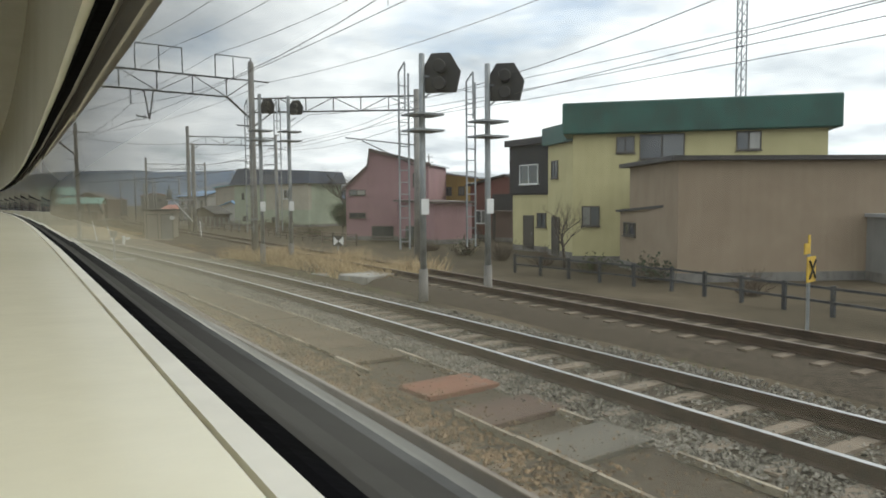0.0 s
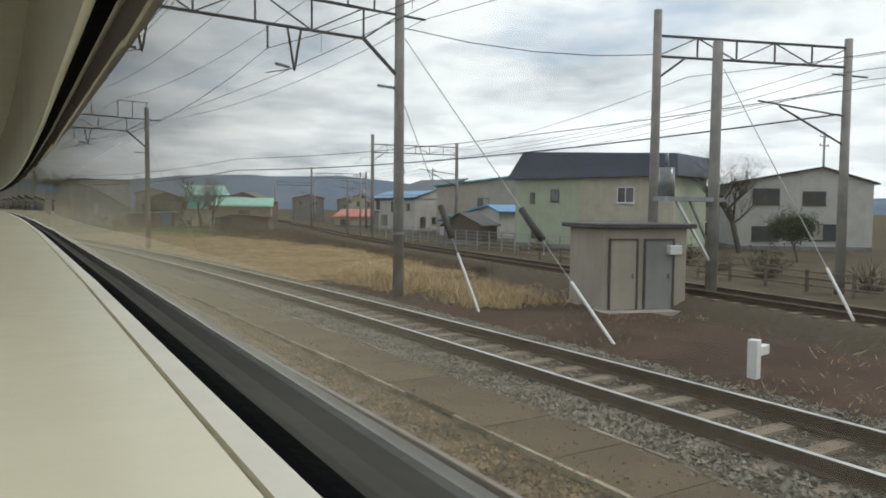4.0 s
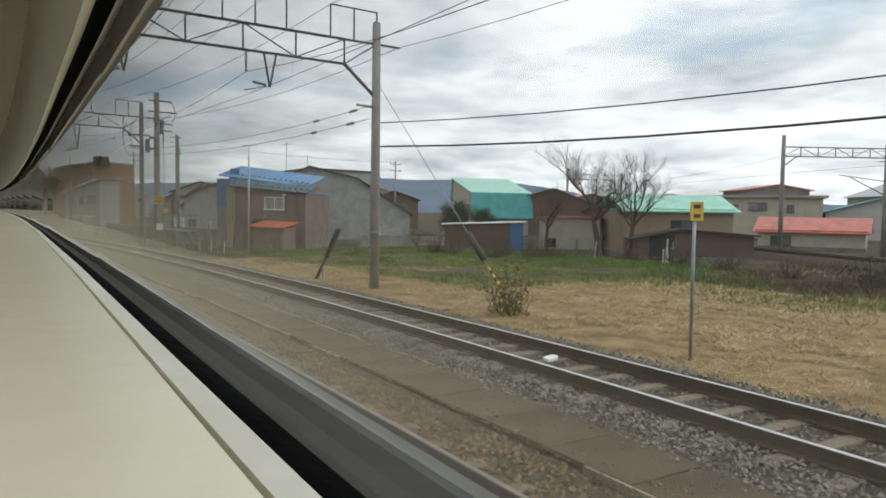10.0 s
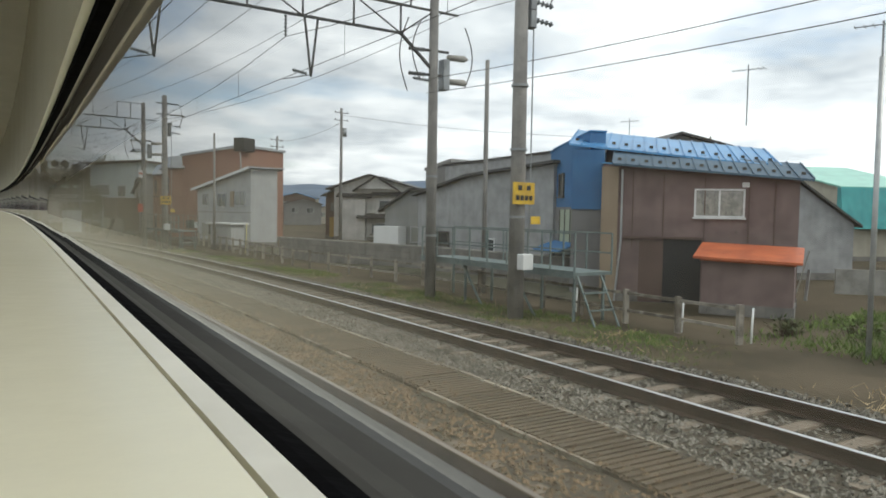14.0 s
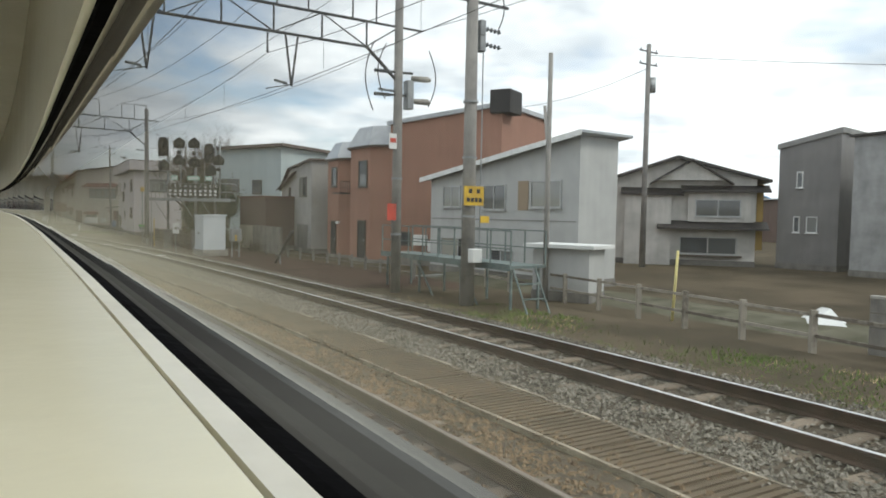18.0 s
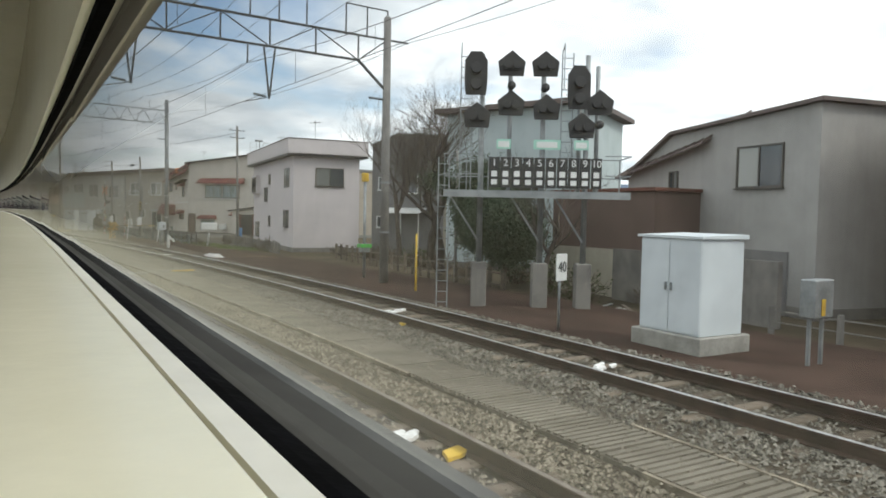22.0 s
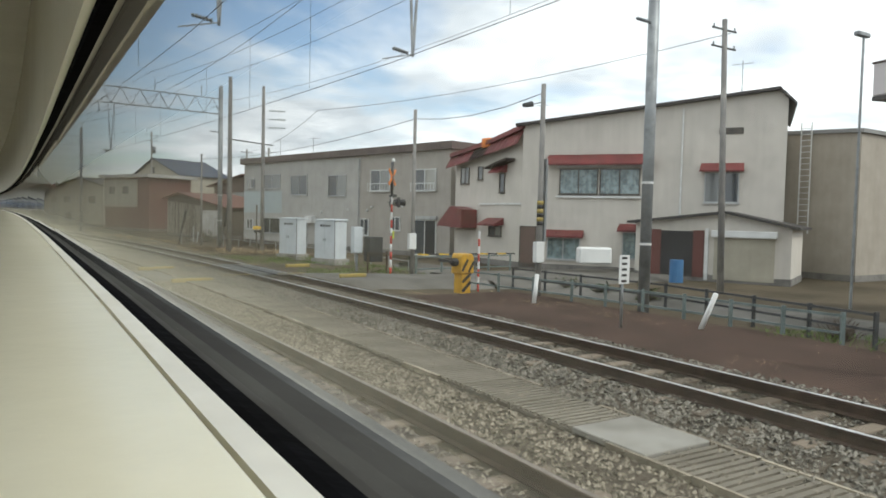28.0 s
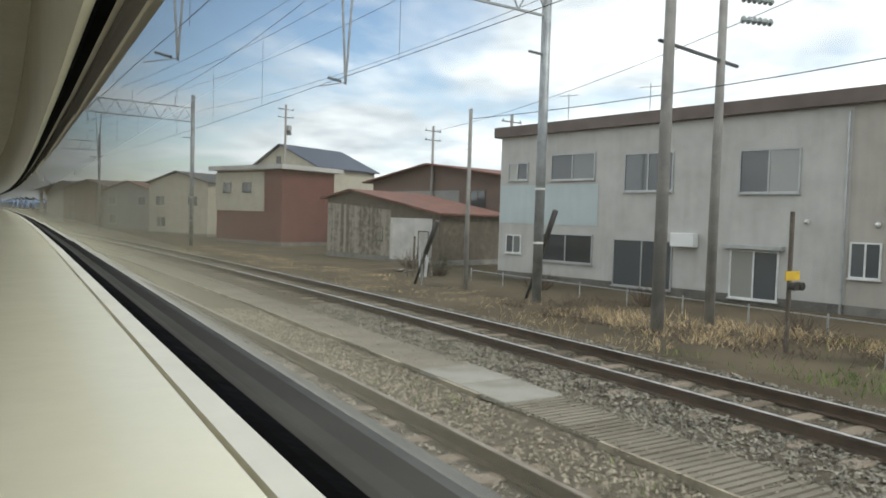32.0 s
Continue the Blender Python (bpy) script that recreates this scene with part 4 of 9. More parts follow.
# wall paints and roof sheets
# black_wall also paints the shade inside open doorways
P = {}
for _n, _c, _c2 in (("yellow_wall", (0.72, 0.66, 0.36), (0.58, 0.52, 0.28)), ("tan_wall", (0.42, 0.33, 0.235), (0.33, 0.25, 0.175)), ("pink_wall", (0.43, 0.26, 0.275), (0.33, 0.2, 0.21)), ("white_wall", (0.62, 0.61, 0.58), (0.46, 0.45, 0.42)),
                    ("grey_wall", (0.34, 0.34, 0.335), (0.24, 0.24, 0.235)), ("dark_grey_wall", (0.28, 0.275, 0.275), (0.19, 0.187, 0.187)), ("cream_wall", (0.60, 0.56, 0.46), (0.44, 0.41, 0.33)), ("beige_wall", (0.50, 0.45, 0.38), (0.37, 0.33, 0.275)),
                    ("brick_wall", (0.41, 0.222, 0.162), (0.30, 0.16, 0.118)), ("paleblue_wall", (0.60, 0.68, 0.69), (0.48, 0.56, 0.57)), ("lilac_wall", (0.80, 0.745, 0.755), (0.69, 0.645, 0.655)), ("brown_wall", (0.20, 0.135, 0.115), (0.12, 0.082, 0.07)),
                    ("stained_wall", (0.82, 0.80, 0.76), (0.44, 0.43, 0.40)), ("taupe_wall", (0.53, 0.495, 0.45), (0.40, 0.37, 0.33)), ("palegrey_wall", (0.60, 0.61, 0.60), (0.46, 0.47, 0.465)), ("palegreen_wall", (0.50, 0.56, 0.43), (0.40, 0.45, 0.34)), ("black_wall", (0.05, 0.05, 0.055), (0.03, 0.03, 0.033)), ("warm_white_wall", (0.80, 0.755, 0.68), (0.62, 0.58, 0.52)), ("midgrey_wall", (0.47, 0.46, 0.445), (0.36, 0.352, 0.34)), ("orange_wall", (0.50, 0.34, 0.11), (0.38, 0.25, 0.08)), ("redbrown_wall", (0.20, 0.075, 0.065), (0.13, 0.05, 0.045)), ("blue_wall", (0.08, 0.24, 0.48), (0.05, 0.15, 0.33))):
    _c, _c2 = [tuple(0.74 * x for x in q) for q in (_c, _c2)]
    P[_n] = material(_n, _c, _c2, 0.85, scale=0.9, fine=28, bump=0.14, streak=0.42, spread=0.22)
for _n, _c, _c2 in (("grey_siding", (0.33, 0.335, 0.34), (0.22, 0.225, 0.23)), ("maroon_siding", (0.21, 0.15, 0.14), (0.135, 0.095, 0.09))):
    P[_n] = ribbed(_n, _c, _c2, 0.24, axis=2, rough=0.7)
for _n, _c, _c2, _r in (("teal_roof", (0.06, 0.33, 0.33), (0.04, 0.24, 0.25), 0.35), ("mint_roof", (0.32, 0.62, 0.50), (0.22, 0.46, 0.38), 0.35), ("blue_roof", (0.10, 0.30, 0.56), (0.07, 0.22, 0.42), 0.35), ("red_roof", (0.52, 0.16, 0.12), (0.36, 0.10, 0.08), 0.4),
                        ("rust_roof", (0.17, 0.07, 0.05), (0.09, 0.045, 0.035), 0.8), ("dark_roof", (0.055, 0.05, 0.05), (0.03, 0.028, 0.028), 0.55), ("silver_roof", (0.40, 0.42, 0.44), (0.29, 0.305, 0.325), 0.35), ("maroon_roof", (0.185, 0.040, 0.040), (0.115, 0.027, 0.027), 0.5), ("navy_roof", (0.035, 0.05, 0.085), (0.022, 0.03, 0.055), 0.45),
                        ("green_roof", (0.03, 0.105, 0.085), (0.018, 0.06, 0.05), 0.5), ("orange_roof", (0.55, 0.15, 0.06), (0.36, 0.09, 0.04), 0.5), ("brown_roof", (0.13, 0.10, 0.09), (0.08, 0.06, 0.055), 0.6)):
    P[_n] = ribbed(_n, _c, _c2, 0.42, axis=0, rough=_r, metal=0.15)

# ---- houses, from the start of the ride to its end ----
def wins(root, put, rows, frame="frame_dark", **kw):
    for r in rows:
        window(root, put, *r, frame=frame, **kw)


def slope(x0, x1, y0, y1, zl, zr, rise, t=0.07):
    """A thin roof sheet that rises towards the back."""
    lo = [(x0, y0, zl), (x1, y0, zr), (x1, y1, zr + rise), (x0, y1, zl + rise)]
    return Geo().add(lo + [(x, y, z + t) for x, y, z in lo], [(0, 3, 2, 1), (4, 5, 6, 7), (0, 1, 5, 4), (1, 2, 6, 5), (2, 3, 7, 6), (3, 0, 4, 7)])


# yellow house with a deep green roof band
r, W, n, f = house("yellow_house", "pale yellow rendered house with a deep dark green roof band", (23.2, 22.6), (16.0, 29.6), 6.0, [(0, 5.1), (1, 5.1)], "y", P["yellow_wall"], P["green_roof"], 0.1)
part("roof_band", Geo().box(-0.45, -0.45, 5.0, W + 0.45, 6.45, 6.38), P["green_roof"], r, "deep dark green metal fascia", bevel=0.05)
wins(r, n, [(1.9, 4.15, 0.8, 0.72), (2.9, 3.85, 1.9, 1.1), (6.9, 4.15, 1.0, 0.8), (0.4, 0.9, 0.8, 0.9)])
r, W, n, f = house("yellow_house_wing", "yellow stepped wing of a house with a green roof edge", (27.2, 25.2), (23.3, 23.6), 5.0, [(0, 4.9), (1, 4.9)], "y", P["yellow_wall"], P["green_roof"], 0.25, 0.9)
wins(r, n, [(0.5, 3.2, 0.8, 0.9)])
door(r, n, 0.6, -0.7, 0.85, 1.9, M["frame_dark"])
r, W, n, f = house("black_fronted_house", "house with a black upper storey over a yellow ground floor", (31.2, 26.6), (27.4, 26.2), 5.0, [(0, 2.4), (1, 2.4)], "y", P["yellow_wall"], P["dark_roof"], 0.05, 0.05)
part("upper_storey", Geo().box(-0.15, -0.15, 2.46, W + 0.1, 5.0, 5.2), P["black_wall"], r, "black clad upper storey", bevel=0.03)
part("roof_edge", Geo().box(-0.35, -0.35, 5.2, W + 0.3, 5.2, 5.55), P["dark_roof"], r)
wins(r, lambda u, o, z: (u, -0.15 - o, z), [(0.9, 3.0, 1.7, 1.1)], frame="frame_white")
wins(r, n, [(2.3, 0.6, 0.8, 0.8)])
door(r, n, 1.1, -0.7, 0.85, 1.9, M["frame_dark"])
r, W, n, f = house("tan_building", "windowless tan rendered building with a thin dark flat roof", (15.7, 19.6), (11.2, 28.2), 5.0, [(0, 3.35), (1, 3.35)], "y", P["tan_wall"], P["dark_roof"], 0.35, 0.16)
r, W, n, f = house("tan_shed", "low tan lean-to with a dark mono-pitch roof", (20.6, 22.6), (16.0, 20.0), 3.0, [(0, 1.55), (1, 1.8)], "y", P["tan_wall"], P["dark_roof"], 0.15, 0.1)
wins(r, n, [(0.5, 0.6, 1.3, 0.55)])
r, W, n, f = house("grey_metal_building", "pale grey metal building behind a fence", (11.5, 24.6), (6.0, 34.0), 6.0, [(0, 1.4), (1, 1.4)], "y", P["grey_wall"], P["silver_roof"], 0.1)
r, W, n, f = house("brown_house", "dark red-brown house with a low gable roof", (42.2, 33.4), (36.8, 33.8), 8.0, [(0, 3.3), (0.64, 3.95), (1, 3.2)], "y", P["redbrown_wall"], P["dark_roof"])
wins(r, n, [(0.6, 0.4, 1.2, 1.0)], frame="frame_white")
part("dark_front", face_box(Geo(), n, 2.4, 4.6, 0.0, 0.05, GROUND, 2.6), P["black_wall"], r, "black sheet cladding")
r, W, n, f = house("ochre_house", "ochre yellow two-storey house with a silver roof", (46.8, 34.2), (42.6, 34.6), 5.0, [(0, 4.5), (1, 3.9)], "y", P["orange_wall"], P["silver_roof"])
wins(r, n, [(1.0, 2.6, 0.7, 0.7), (2.5, 2.6, 0.7, 0.7), (2.6, 0.4, 1.4, 0.9)])

# pink house with a roof that sweeps down
r, W, n, f = house("pink_house", "dusty pink two-storey house with a steep swept grey roof", (46.4, 25.0), (41.8, 29.0), 6.0, [(0, 3.2), (0.27, 4.7), (0.3, 5.95), (1, 4.8)], "y", P["pink_wall"], P["silver_roof"], 0.22, 0.1, fascia=P["brown_roof"])
wins(r, n, [(0.25, 0.9, 1.3, 0.4), (0.25, 2.6, 1.3, 0.42), (5.2, 3.2, 0.5, 1.0), (2.0, -0.6, 1.7, 0.9)])
r, W, n, f = house("pink_porch", "low pink porch with a dark shallow roof", (42.3, 26.6), (37.7, 26.1), 3.0, [(0, 2.1), (1, 1.95)], "y", P["pink_wall"], P["brown_roof"], 0.25, 0.14)
wins(r, n, [(1.2, -0.5, 2.2, 0.9)])
r, W, n, f = house("dark_garage", "small dark wooden garage beside the pink house", (37.6, 31.4), (34.6, 32.4), 1.2, [(0, 1.3), (1, 1.3)], "y", P["brown_wall"], P["brown_roof"])

# beyond the branch line
r, W, n, f = house("green_house", "pale green and cream house with a navy mansard roof", (83.4, 36.2), (72.4, 39.0), 6.0, [(0, 4.4), (1, 4.4)], "y", P["palegreen_wall"], P["navy_roof"], 0.05)
_mn = Geo().add([(-0.5, -0.5, 4.4), (W + 0.5, -0.5, 4.4), (W + 0.5, 6.5, 4.4), (-0.5, 6.5, 4.4), (0.7, 0.0, 6.5), (W + 0.2, 0.0, 5.9), (W + 0.2, 6.0, 5.9), (0.7, 6.0, 6.5)], [(0, 1, 2, 3), (4, 5, 6, 7), (0, 1, 5, 4), (1, 2, 6, 5), (2, 3, 7, 6), (3, 0, 4, 7)])
part("mansard_roof", _mn, P["navy_roof"], r, "navy metal mansard roof")
part("upper_wall", Geo().box(W * 0.45, -0.02, 1.3, W + 0.02, 0.5, 4.4), P["cream_wall"], r, "cream upper wall")
wins(r, n, [(8.6, 2.6, 1.3, 1.1)], frame="frame_white")
wins(r, n, [(3.2, 2.7, 0.7, 0.9), (1.4, 2.6, 0.4, 0.8), (1.5, -0.1, 0.9, 0.6), (6.6, -0.3, 0.9, 0.7)])
r, W, n, f = house("white_gable_house", "off-white house with a shallow grey gable roof", (73.0, 47.8), (67.4, 54.5), 8.0, [(0, 4.2), (0.62, 5.3), (1, 4.2)], "y", P["white_wall"], P["dark_roof"])
wins(r, n, [(1.0, 2.6, 1.9, 1.2), (4.5, 2.6, 1.6, 1.0), (1.0, -0.1, 1.9, 1.1), (5.0, 0.0, 2.0, 1.2)])
r, W, n, f = house("navy_roof_house", "small dark house with a blue roof", (80.0, 52.0), (75.0, 52.0), 6.0, [(0, 3.0), (0.5, 4.1), (1, 3.0)], "y", P["black_wall"], P["teal_roof"])
wins(r, n, [(1.0, 1.2, 2.2, 1.2)], frame="frame_white")
r, W, n, f = house("shed_roof_house", "grey-beige house with a green-edged mono-pitch roof", (103.0, 46.6), (94.4, 49.0), 8.0, [(0, 4.6), (1, 5.5)], "y", P["beige_wall"], P["teal_roof"], 0.35)
wins(r, n, [(5.4, 2.3, 1.4, 1.0), (1.2, 0.4, 1.0, 0.9)])
r, W, n, f = house("blue_roof_house", "low white house with a bright blue metal roof", (97.5, 41.6), (88.6, 40.0), 6.0, [(0, 0.9), (0.85, 2.4), (1, 1.9)], "y", P["white_wall"], P["blue_roof"], 0.3)
wins(r, n, [(1.6, -0.3, 1.2, 0.9)], frame="frame_white")
r, W, n, f = house("dark_hut", "small dark wooden hut with a gable roof", (88.2, 33.4), (85.4, 34.6), 3.0, [(0, 0.8), (0.45, 1.7), (1, 0.8)], "y", M["wood"], P["dark_roof"], 0.25)
r, W, n, f = house("white_tall_house", "white house with a blue roof that rises to one side", (108.4, 48.7), (108.1, 56.7), 9.0, [(0, 3.35), (0.06, 3.6), (1, 5.8)], "y", P["white_wall"], P["navy_roof"], 0.3)
part("blue_roof_sheet", slope(-0.35, 2.6, -0.35, 9.3, 3.42, 4.3, 0.0, 0.05), P["blue_roof"], r, "blue roof sheets over the eave")
wins(r, n, [(0.8, -0.1, 0.8, 1.2), (2.6, 0.3, 1.0, 0.8), (4.4, 0.1, 0.9, 0.9)])
wins(r, f, [(1.0, 1.9, 0.7, 0.8), (3.6, 1.7, 1.2, 1.3), (5.6, 0.0, 1.3, 1.3), (7.2, 2.0, 0.8, 1.1), (2.2, -0.1, 0.8, 1.0)])
part("ledge", face_box(Geo(), n, 0.0, W, 0.0, 0.08, 3.25, 3.35), P["grey_wall"], r)
r, W, n, f = house("green_clad_block", "dark green clad block with a yellow panel", (107.4, 57.4), (104.6, 61.4), 6.0, [(0, 5.5), (1, 5.5)], "y", P["green_roof"], P["dark_roof"], 0.3)
part("yellow_panel", face_box(Geo(), n, 0.6, 1.5, 0.0, 0.06, 1.2, 3.4), M["yellow"], r, "yellow painted panel")
r, W, n, f = house("grey_flat_annex", "low grey rendered annex with a flat roof", (118.7, 51.4), (115.2, 48.6), 5.0, [(0, 1.5), (1, 1.6)], "y", P["grey_wall"], P["dark_roof"], 0.25)
wins(r, n, [(0.5, 0.4, 0.9, 0.55)])
door(r, n, 2.2, -0.7, 0.9, 1.7, P["brown_wall"])
r, W, n, f = house("dark_gable_house", "grey house with a dark gable roof behind the white one", (117.5, 60.0), (112.0, 62.5), 7.0, [(0, 4.6), (0.5, 5.9), (1, 5.4)], "y", P["grey_wall"], P["dark_roof"], 0.4)
wins(r, n, [(0.8, 2.4, 1.6, 1.0)])
r, W, n, f = house("red_roof_house", "low cream house with a salmon red roof", (132.0, 57.0), (125.6, 60.0), 6.0, [(0, 0.8), (1, 0.8)], "y", P["cream_wall"], P["red_roof"], 0.2)
roof_slabs(r, [(0, 0.8), (3, 1.9), (6, 0.8)], "x", 0, W, P["red_roof"], 0.4, 0.1)
wins(r, n, [(1.0, -0.4, 1.6, 0.8)])
r, W, n, f = house("cream_flat_house", "cream two-storey block with a flat overhanging roof", (146.0, 74.0), (136.5, 80.0), 9.0, [(0, 4.2), (1, 4.2)], "y", P["cream_wall"], P["beige_wall"], 0.5, 0.25)
wins(r, n, [(1.6, 2.5, 0.9, 0.9), (3.4, 2.5, 0.9, 0.9), (5.4, 2.7, 2.0, 0.9), (1.8, 0.2, 1.0, 1.0), (9.4, 2.5, 0.8, 0.9)])
r, W, n, f = house("far_teal_house", "distant house with a teal gable roof", (137.0, 82.0), (128.0, 88.0), 8.0, [(0, 2.6), (0.5, 4.4), (1, 2.6)], "y", P["white_wall"], P["teal_roof"], 0.5)

# across the field
r, W, n, f = house("teal_gambrel_house", "cream house with bright teal and pale green roof sheets", (162.8, 52.4), (155.8, 48.1), 6.4, [(0, 4.4), (0.05, 6.0), (1, 4.15)], "y", P["cream_wall"], P["mint_roof"], 0.3)
part("roof_side", Geo().add([(W + 0.34, -0.3, 4.15), (W + 0.34, 6.7, 4.15), (W + 0.7, 6.7, 1.4), (W + 0.7, -0.3, 1.4), (W, -0.3, 4.15), (W, 6.7, 4.15), (W, 6.7, 1.4), (W, -0.3, 1.4)], [(0, 1, 2, 3), (4, 7, 6, 5), (0, 4, 5, 1), (3, 2, 6, 7), (0, 3, 7, 4), (1, 5, 6, 2)]), P["teal_roof"], r, "bright teal sheet-metal roof side")
wins(r, n, [(4.2, 2.3, 0.8, 1.0)])
r, W, n, f = house("tall_brown_house", "brown wooden house behind the teal roof", (153.0, 53.6), (148.4, 57.4), 7.0, [(0, 3.9), (0.4, 4.7), (1, 3.2)], "y", P["brown_wall"], P["brown_roof"], 0.3)
r, W, n, f = house("mint_roof_house", "orange-beige old house with a mint green metal roof", (128.6, 34.6), (125.0, 40.4), 6.0, [(0, 2.3), (1, 2.3)], "y", P["tan_wall"], P["mint_roof"], 0.1)
roof_slabs(r, [(0, 2.3), (3, 3.3), (6, 2.3)], "x", 0, W, P["mint_roof"], 0.35, 0.09)
wins(r, n, [(3.0, 0.9, 1.4, 0.8)])
r, W, n, f = house("lean_to_shed", "ramshackle dark brown lean-to, the shade in its open doors painted black", (127.0, 33.4), (122.6, 38.4), 2.6, [(0, 0.5), (0.4, 1.1), (1, 0.8)], "y", P["brown_wall"], P["dark_roof"], 0.3)
# a black leaf stands for the shade behind the open doors
door(r, n, 1.0, -0.7, 1.4, 1.5, P["black_wall"])
r, W, n, f = house("old_gable_house", "weathered house with a brown gable roof", (133.6, 37.0), (130.2, 39.6), 7.0, [(0, 2.3), (0.45, 3.5), (1, 2.6)], "y", P["brown_wall"], P["brown_roof"], 0.3)
r, W, n, f = house("cream_shed", "pale cream shed with a rusty eave", (134.6, 33.6), (131.8, 36.4), 3.0, [(0, 1.7), (1, 1.7)], "y", P["cream_wall"], P["red_roof"], 0.15)
wins(r, n, [(0.6, -0.3, 0.6, 0.6)])
r, W, n, f = house("blue_sided_shed", "low brown shed with a white roof and a blue sheet end", (137.4, 27.6), (134.2, 31.6), 2.6, [(0, 1.15), (1, 1.35)], "y", P["brown_wall"], M["white"], 0.25, 0.08)
part("blue_sheet", Geo().box(W - 0.9, -0.05, GROUND + 0.2, W + 0.05, -0.005, 1.3), P["blue_wall"], r, "blue plastic sheet")

# maroon house beside the line
r, W, n, f = house("maroon_house", "maroon sheet-clad two-storey house with blue metal roofs", (148.4, 16.9), (144.2, 20.8), 5.0, [(0, 3.7), (1, 3.2)], "y", P["maroon_siding"], P["blue_roof"], 0.05, 0.05)


def ribbed_roof(root, name, x0, x1, y0, y1, zl, zr, rise, mat, label):
    """A sheet roof with standing seams up the slope and a row of snow guards along the eave."""
    rf = part(name, slope(x0, x1, y0, y1, zl, zr, rise), mat, root, label)
    m = round((x1 - x0) / 0.42)
    for i in range(m + 1):
        k = i / m
        x, z = x0 + (x1 - x0) * k, zl + (zr - zl) * k + 0.09
        part("seam", Geo().bar((x, y0, z), (x, y1, z + rise), 0.035, 0.05), mat, rf)
        if i < m:
            x, z, q = x + 0.2, z + (zr - zl) * 0.2 / (x1 - x0) + rise * 0.22, y0 + (y1 - y0) * 0.22
            part("snow_guard", Geo().box(x - 0.05, q, z - 0.03, x + 0.07, q + 0.04, z + 0.07), M["frame_dark"], rf)


P["grey_blue_roof"] = material("grey_blue_roof_paint", (0.075, 0.125, 0.175), (0.05, 0.085, 0.12), 0.6, 0.0, scale=1.2, fine=30, bump=0.05, streak=0.3)
ribbed_roof(r, "lower_roof", 0.3, W + 0.3, -0.45, 1.7, 3.62, 3.12, 0.62, P["grey_blue_roof"], "lower grey-blue metal roof")
part("attic_wall", Geo().prism([(0.0, 3.6), (0.0, 4.38), (W - 0.6, 3.75), (W - 0.6, 3.3)], "y", 1.75, 4.8), P["maroon_siding"], r)
ribbed_roof(r, "upper_roof", -1.25, W - 0.35, 1.15, 5.0, 4.42, 3.62, 0.9, P["blue_roof"], "bright blue metal roof with snow guards")
part("tan_panel", Geo().box(-0.03, -0.06, GROUND, 0.5, 0.2, 3.6), P["tan_wall"], r, "tan weathered sheet panel")
for _u in (0.95, 1.9, 3.15, 4.45, 5.2):
    part("seam", face_box(Geo(), n, _u, _u + 0.035, 0.0, 0.03, 0.95 if _u < 3 else GROUND, 3.55 - 0.09 * _u), P["brown_wall"], r)
part("ledge", face_box(Geo(), n, 0.7, 3.2, 0.0, 0.12, 1.28, 1.36), P["brown_wall"], r, "thin ledge over the doorway")
wins(r, n, [(2.85, 2.0, 1.5, 0.9)], frame="frame_white", parts=2, pane="glass_curtain")
part("blue_bay", Geo().box(-1.05, 0.5, 2.2, -0.01, 2.2, 4.2), P["blue_wall"], r, "blue sheet-clad side bay")
part("dark_bay_base", Geo().box(-1.05, 0.55, GROUND, -0.01, 2.2, 2.2), P["dark_grey_wall"], r, "dark lower wall of the bay")
part("lamp_box", face_box(Geo(), n, 4.25, 4.45, 0.0, 0.14, 2.95, 3.1), M["white"], r)
# no opening is cut: the doorway's shade is a black sheet on the wall
part("doorway", face_box(Geo(), n, 1.95, 3.1, 0.0, 0.04, -0.75, 1.28), P["black_wall"], r, "black sheet painting the shade of an open doorway")
part("doorway_board", face_box(Geo(), n, 1.2, 1.95, 0.0, 0.05, -0.75, 1.2), P["brown_wall"], r, "loose brown sheet beside the doorway")
part("drain_pipe", Geo().tube((0.62, -0.1, 3.5), (0.62, -0.1, 1.2), 0.035).tube((0.62, -0.1, 1.2), (0.45, -0.1, GROUND), 0.035), M["frame_grey"], r, "pale downpipe")
r, W, n, f = house("blue_sheet_wing", "narrow wing with bright blue sheet-metal cladding", (153.2, 19.2), (149.9, 17.85), 0.6, [(0, 4.45), (0.1, 4.6), (1, 4.95)], "y", P["blue_wall"], P["blue_roof"], 0.03, 0.05)
part("lower_cladding", face_box(Geo(), n, 0.0, W, 0.0, 0.05, GROUND, 2.3), P["dark_grey_wall"], r, "dark boarded lower wall")
part("frosted_panel", face_box(Geo(), n, 1.3, 2.9, 0.05, 0.09, 0.9, 2.2), P["palegreen_wall"], r, "pale green frosted sheet panels")
for _u in (1.3, 1.82, 2.34, 2.86):
    part("panel_batten", face_box(Geo(), n, _u, _u + 0.04, 0.09, 0.12, 0.9, 2.2), M["frame_dark"], r)
part("awning", Geo().add([n(0.6, 0.05, 0.95), n(3.1, 0.05, 0.95), n(3.1, 0.9, 0.62), n(0.6, 0.9, 0.62), n(0.6, 0.05, 1.0), n(3.1, 0.05, 1.0), n(3.1, 0.9, 0.67), n(0.6, 0.9, 0.67)], [(0, 1, 2, 3), (4, 5, 6, 7), (0, 1, 5, 4), (1, 2, 6, 5), (2, 3, 7, 6), (3, 0, 4, 7)]), P["blue_wall"], r, "small blue sheet awning")
wins(r, n, [(1.0, 2.7, 0.5, 0.9)])
r2, W2, n2, f2 = house("maroon_porch", "small maroon shed with a rusty orange roof against the house", (144.9, 17.2), (142.9, 18.4), 1.5, [(0, 0.75), (1, 0.68)], "y", P["maroon_siding"], P["orange_roof"], 0.03, 0.05)
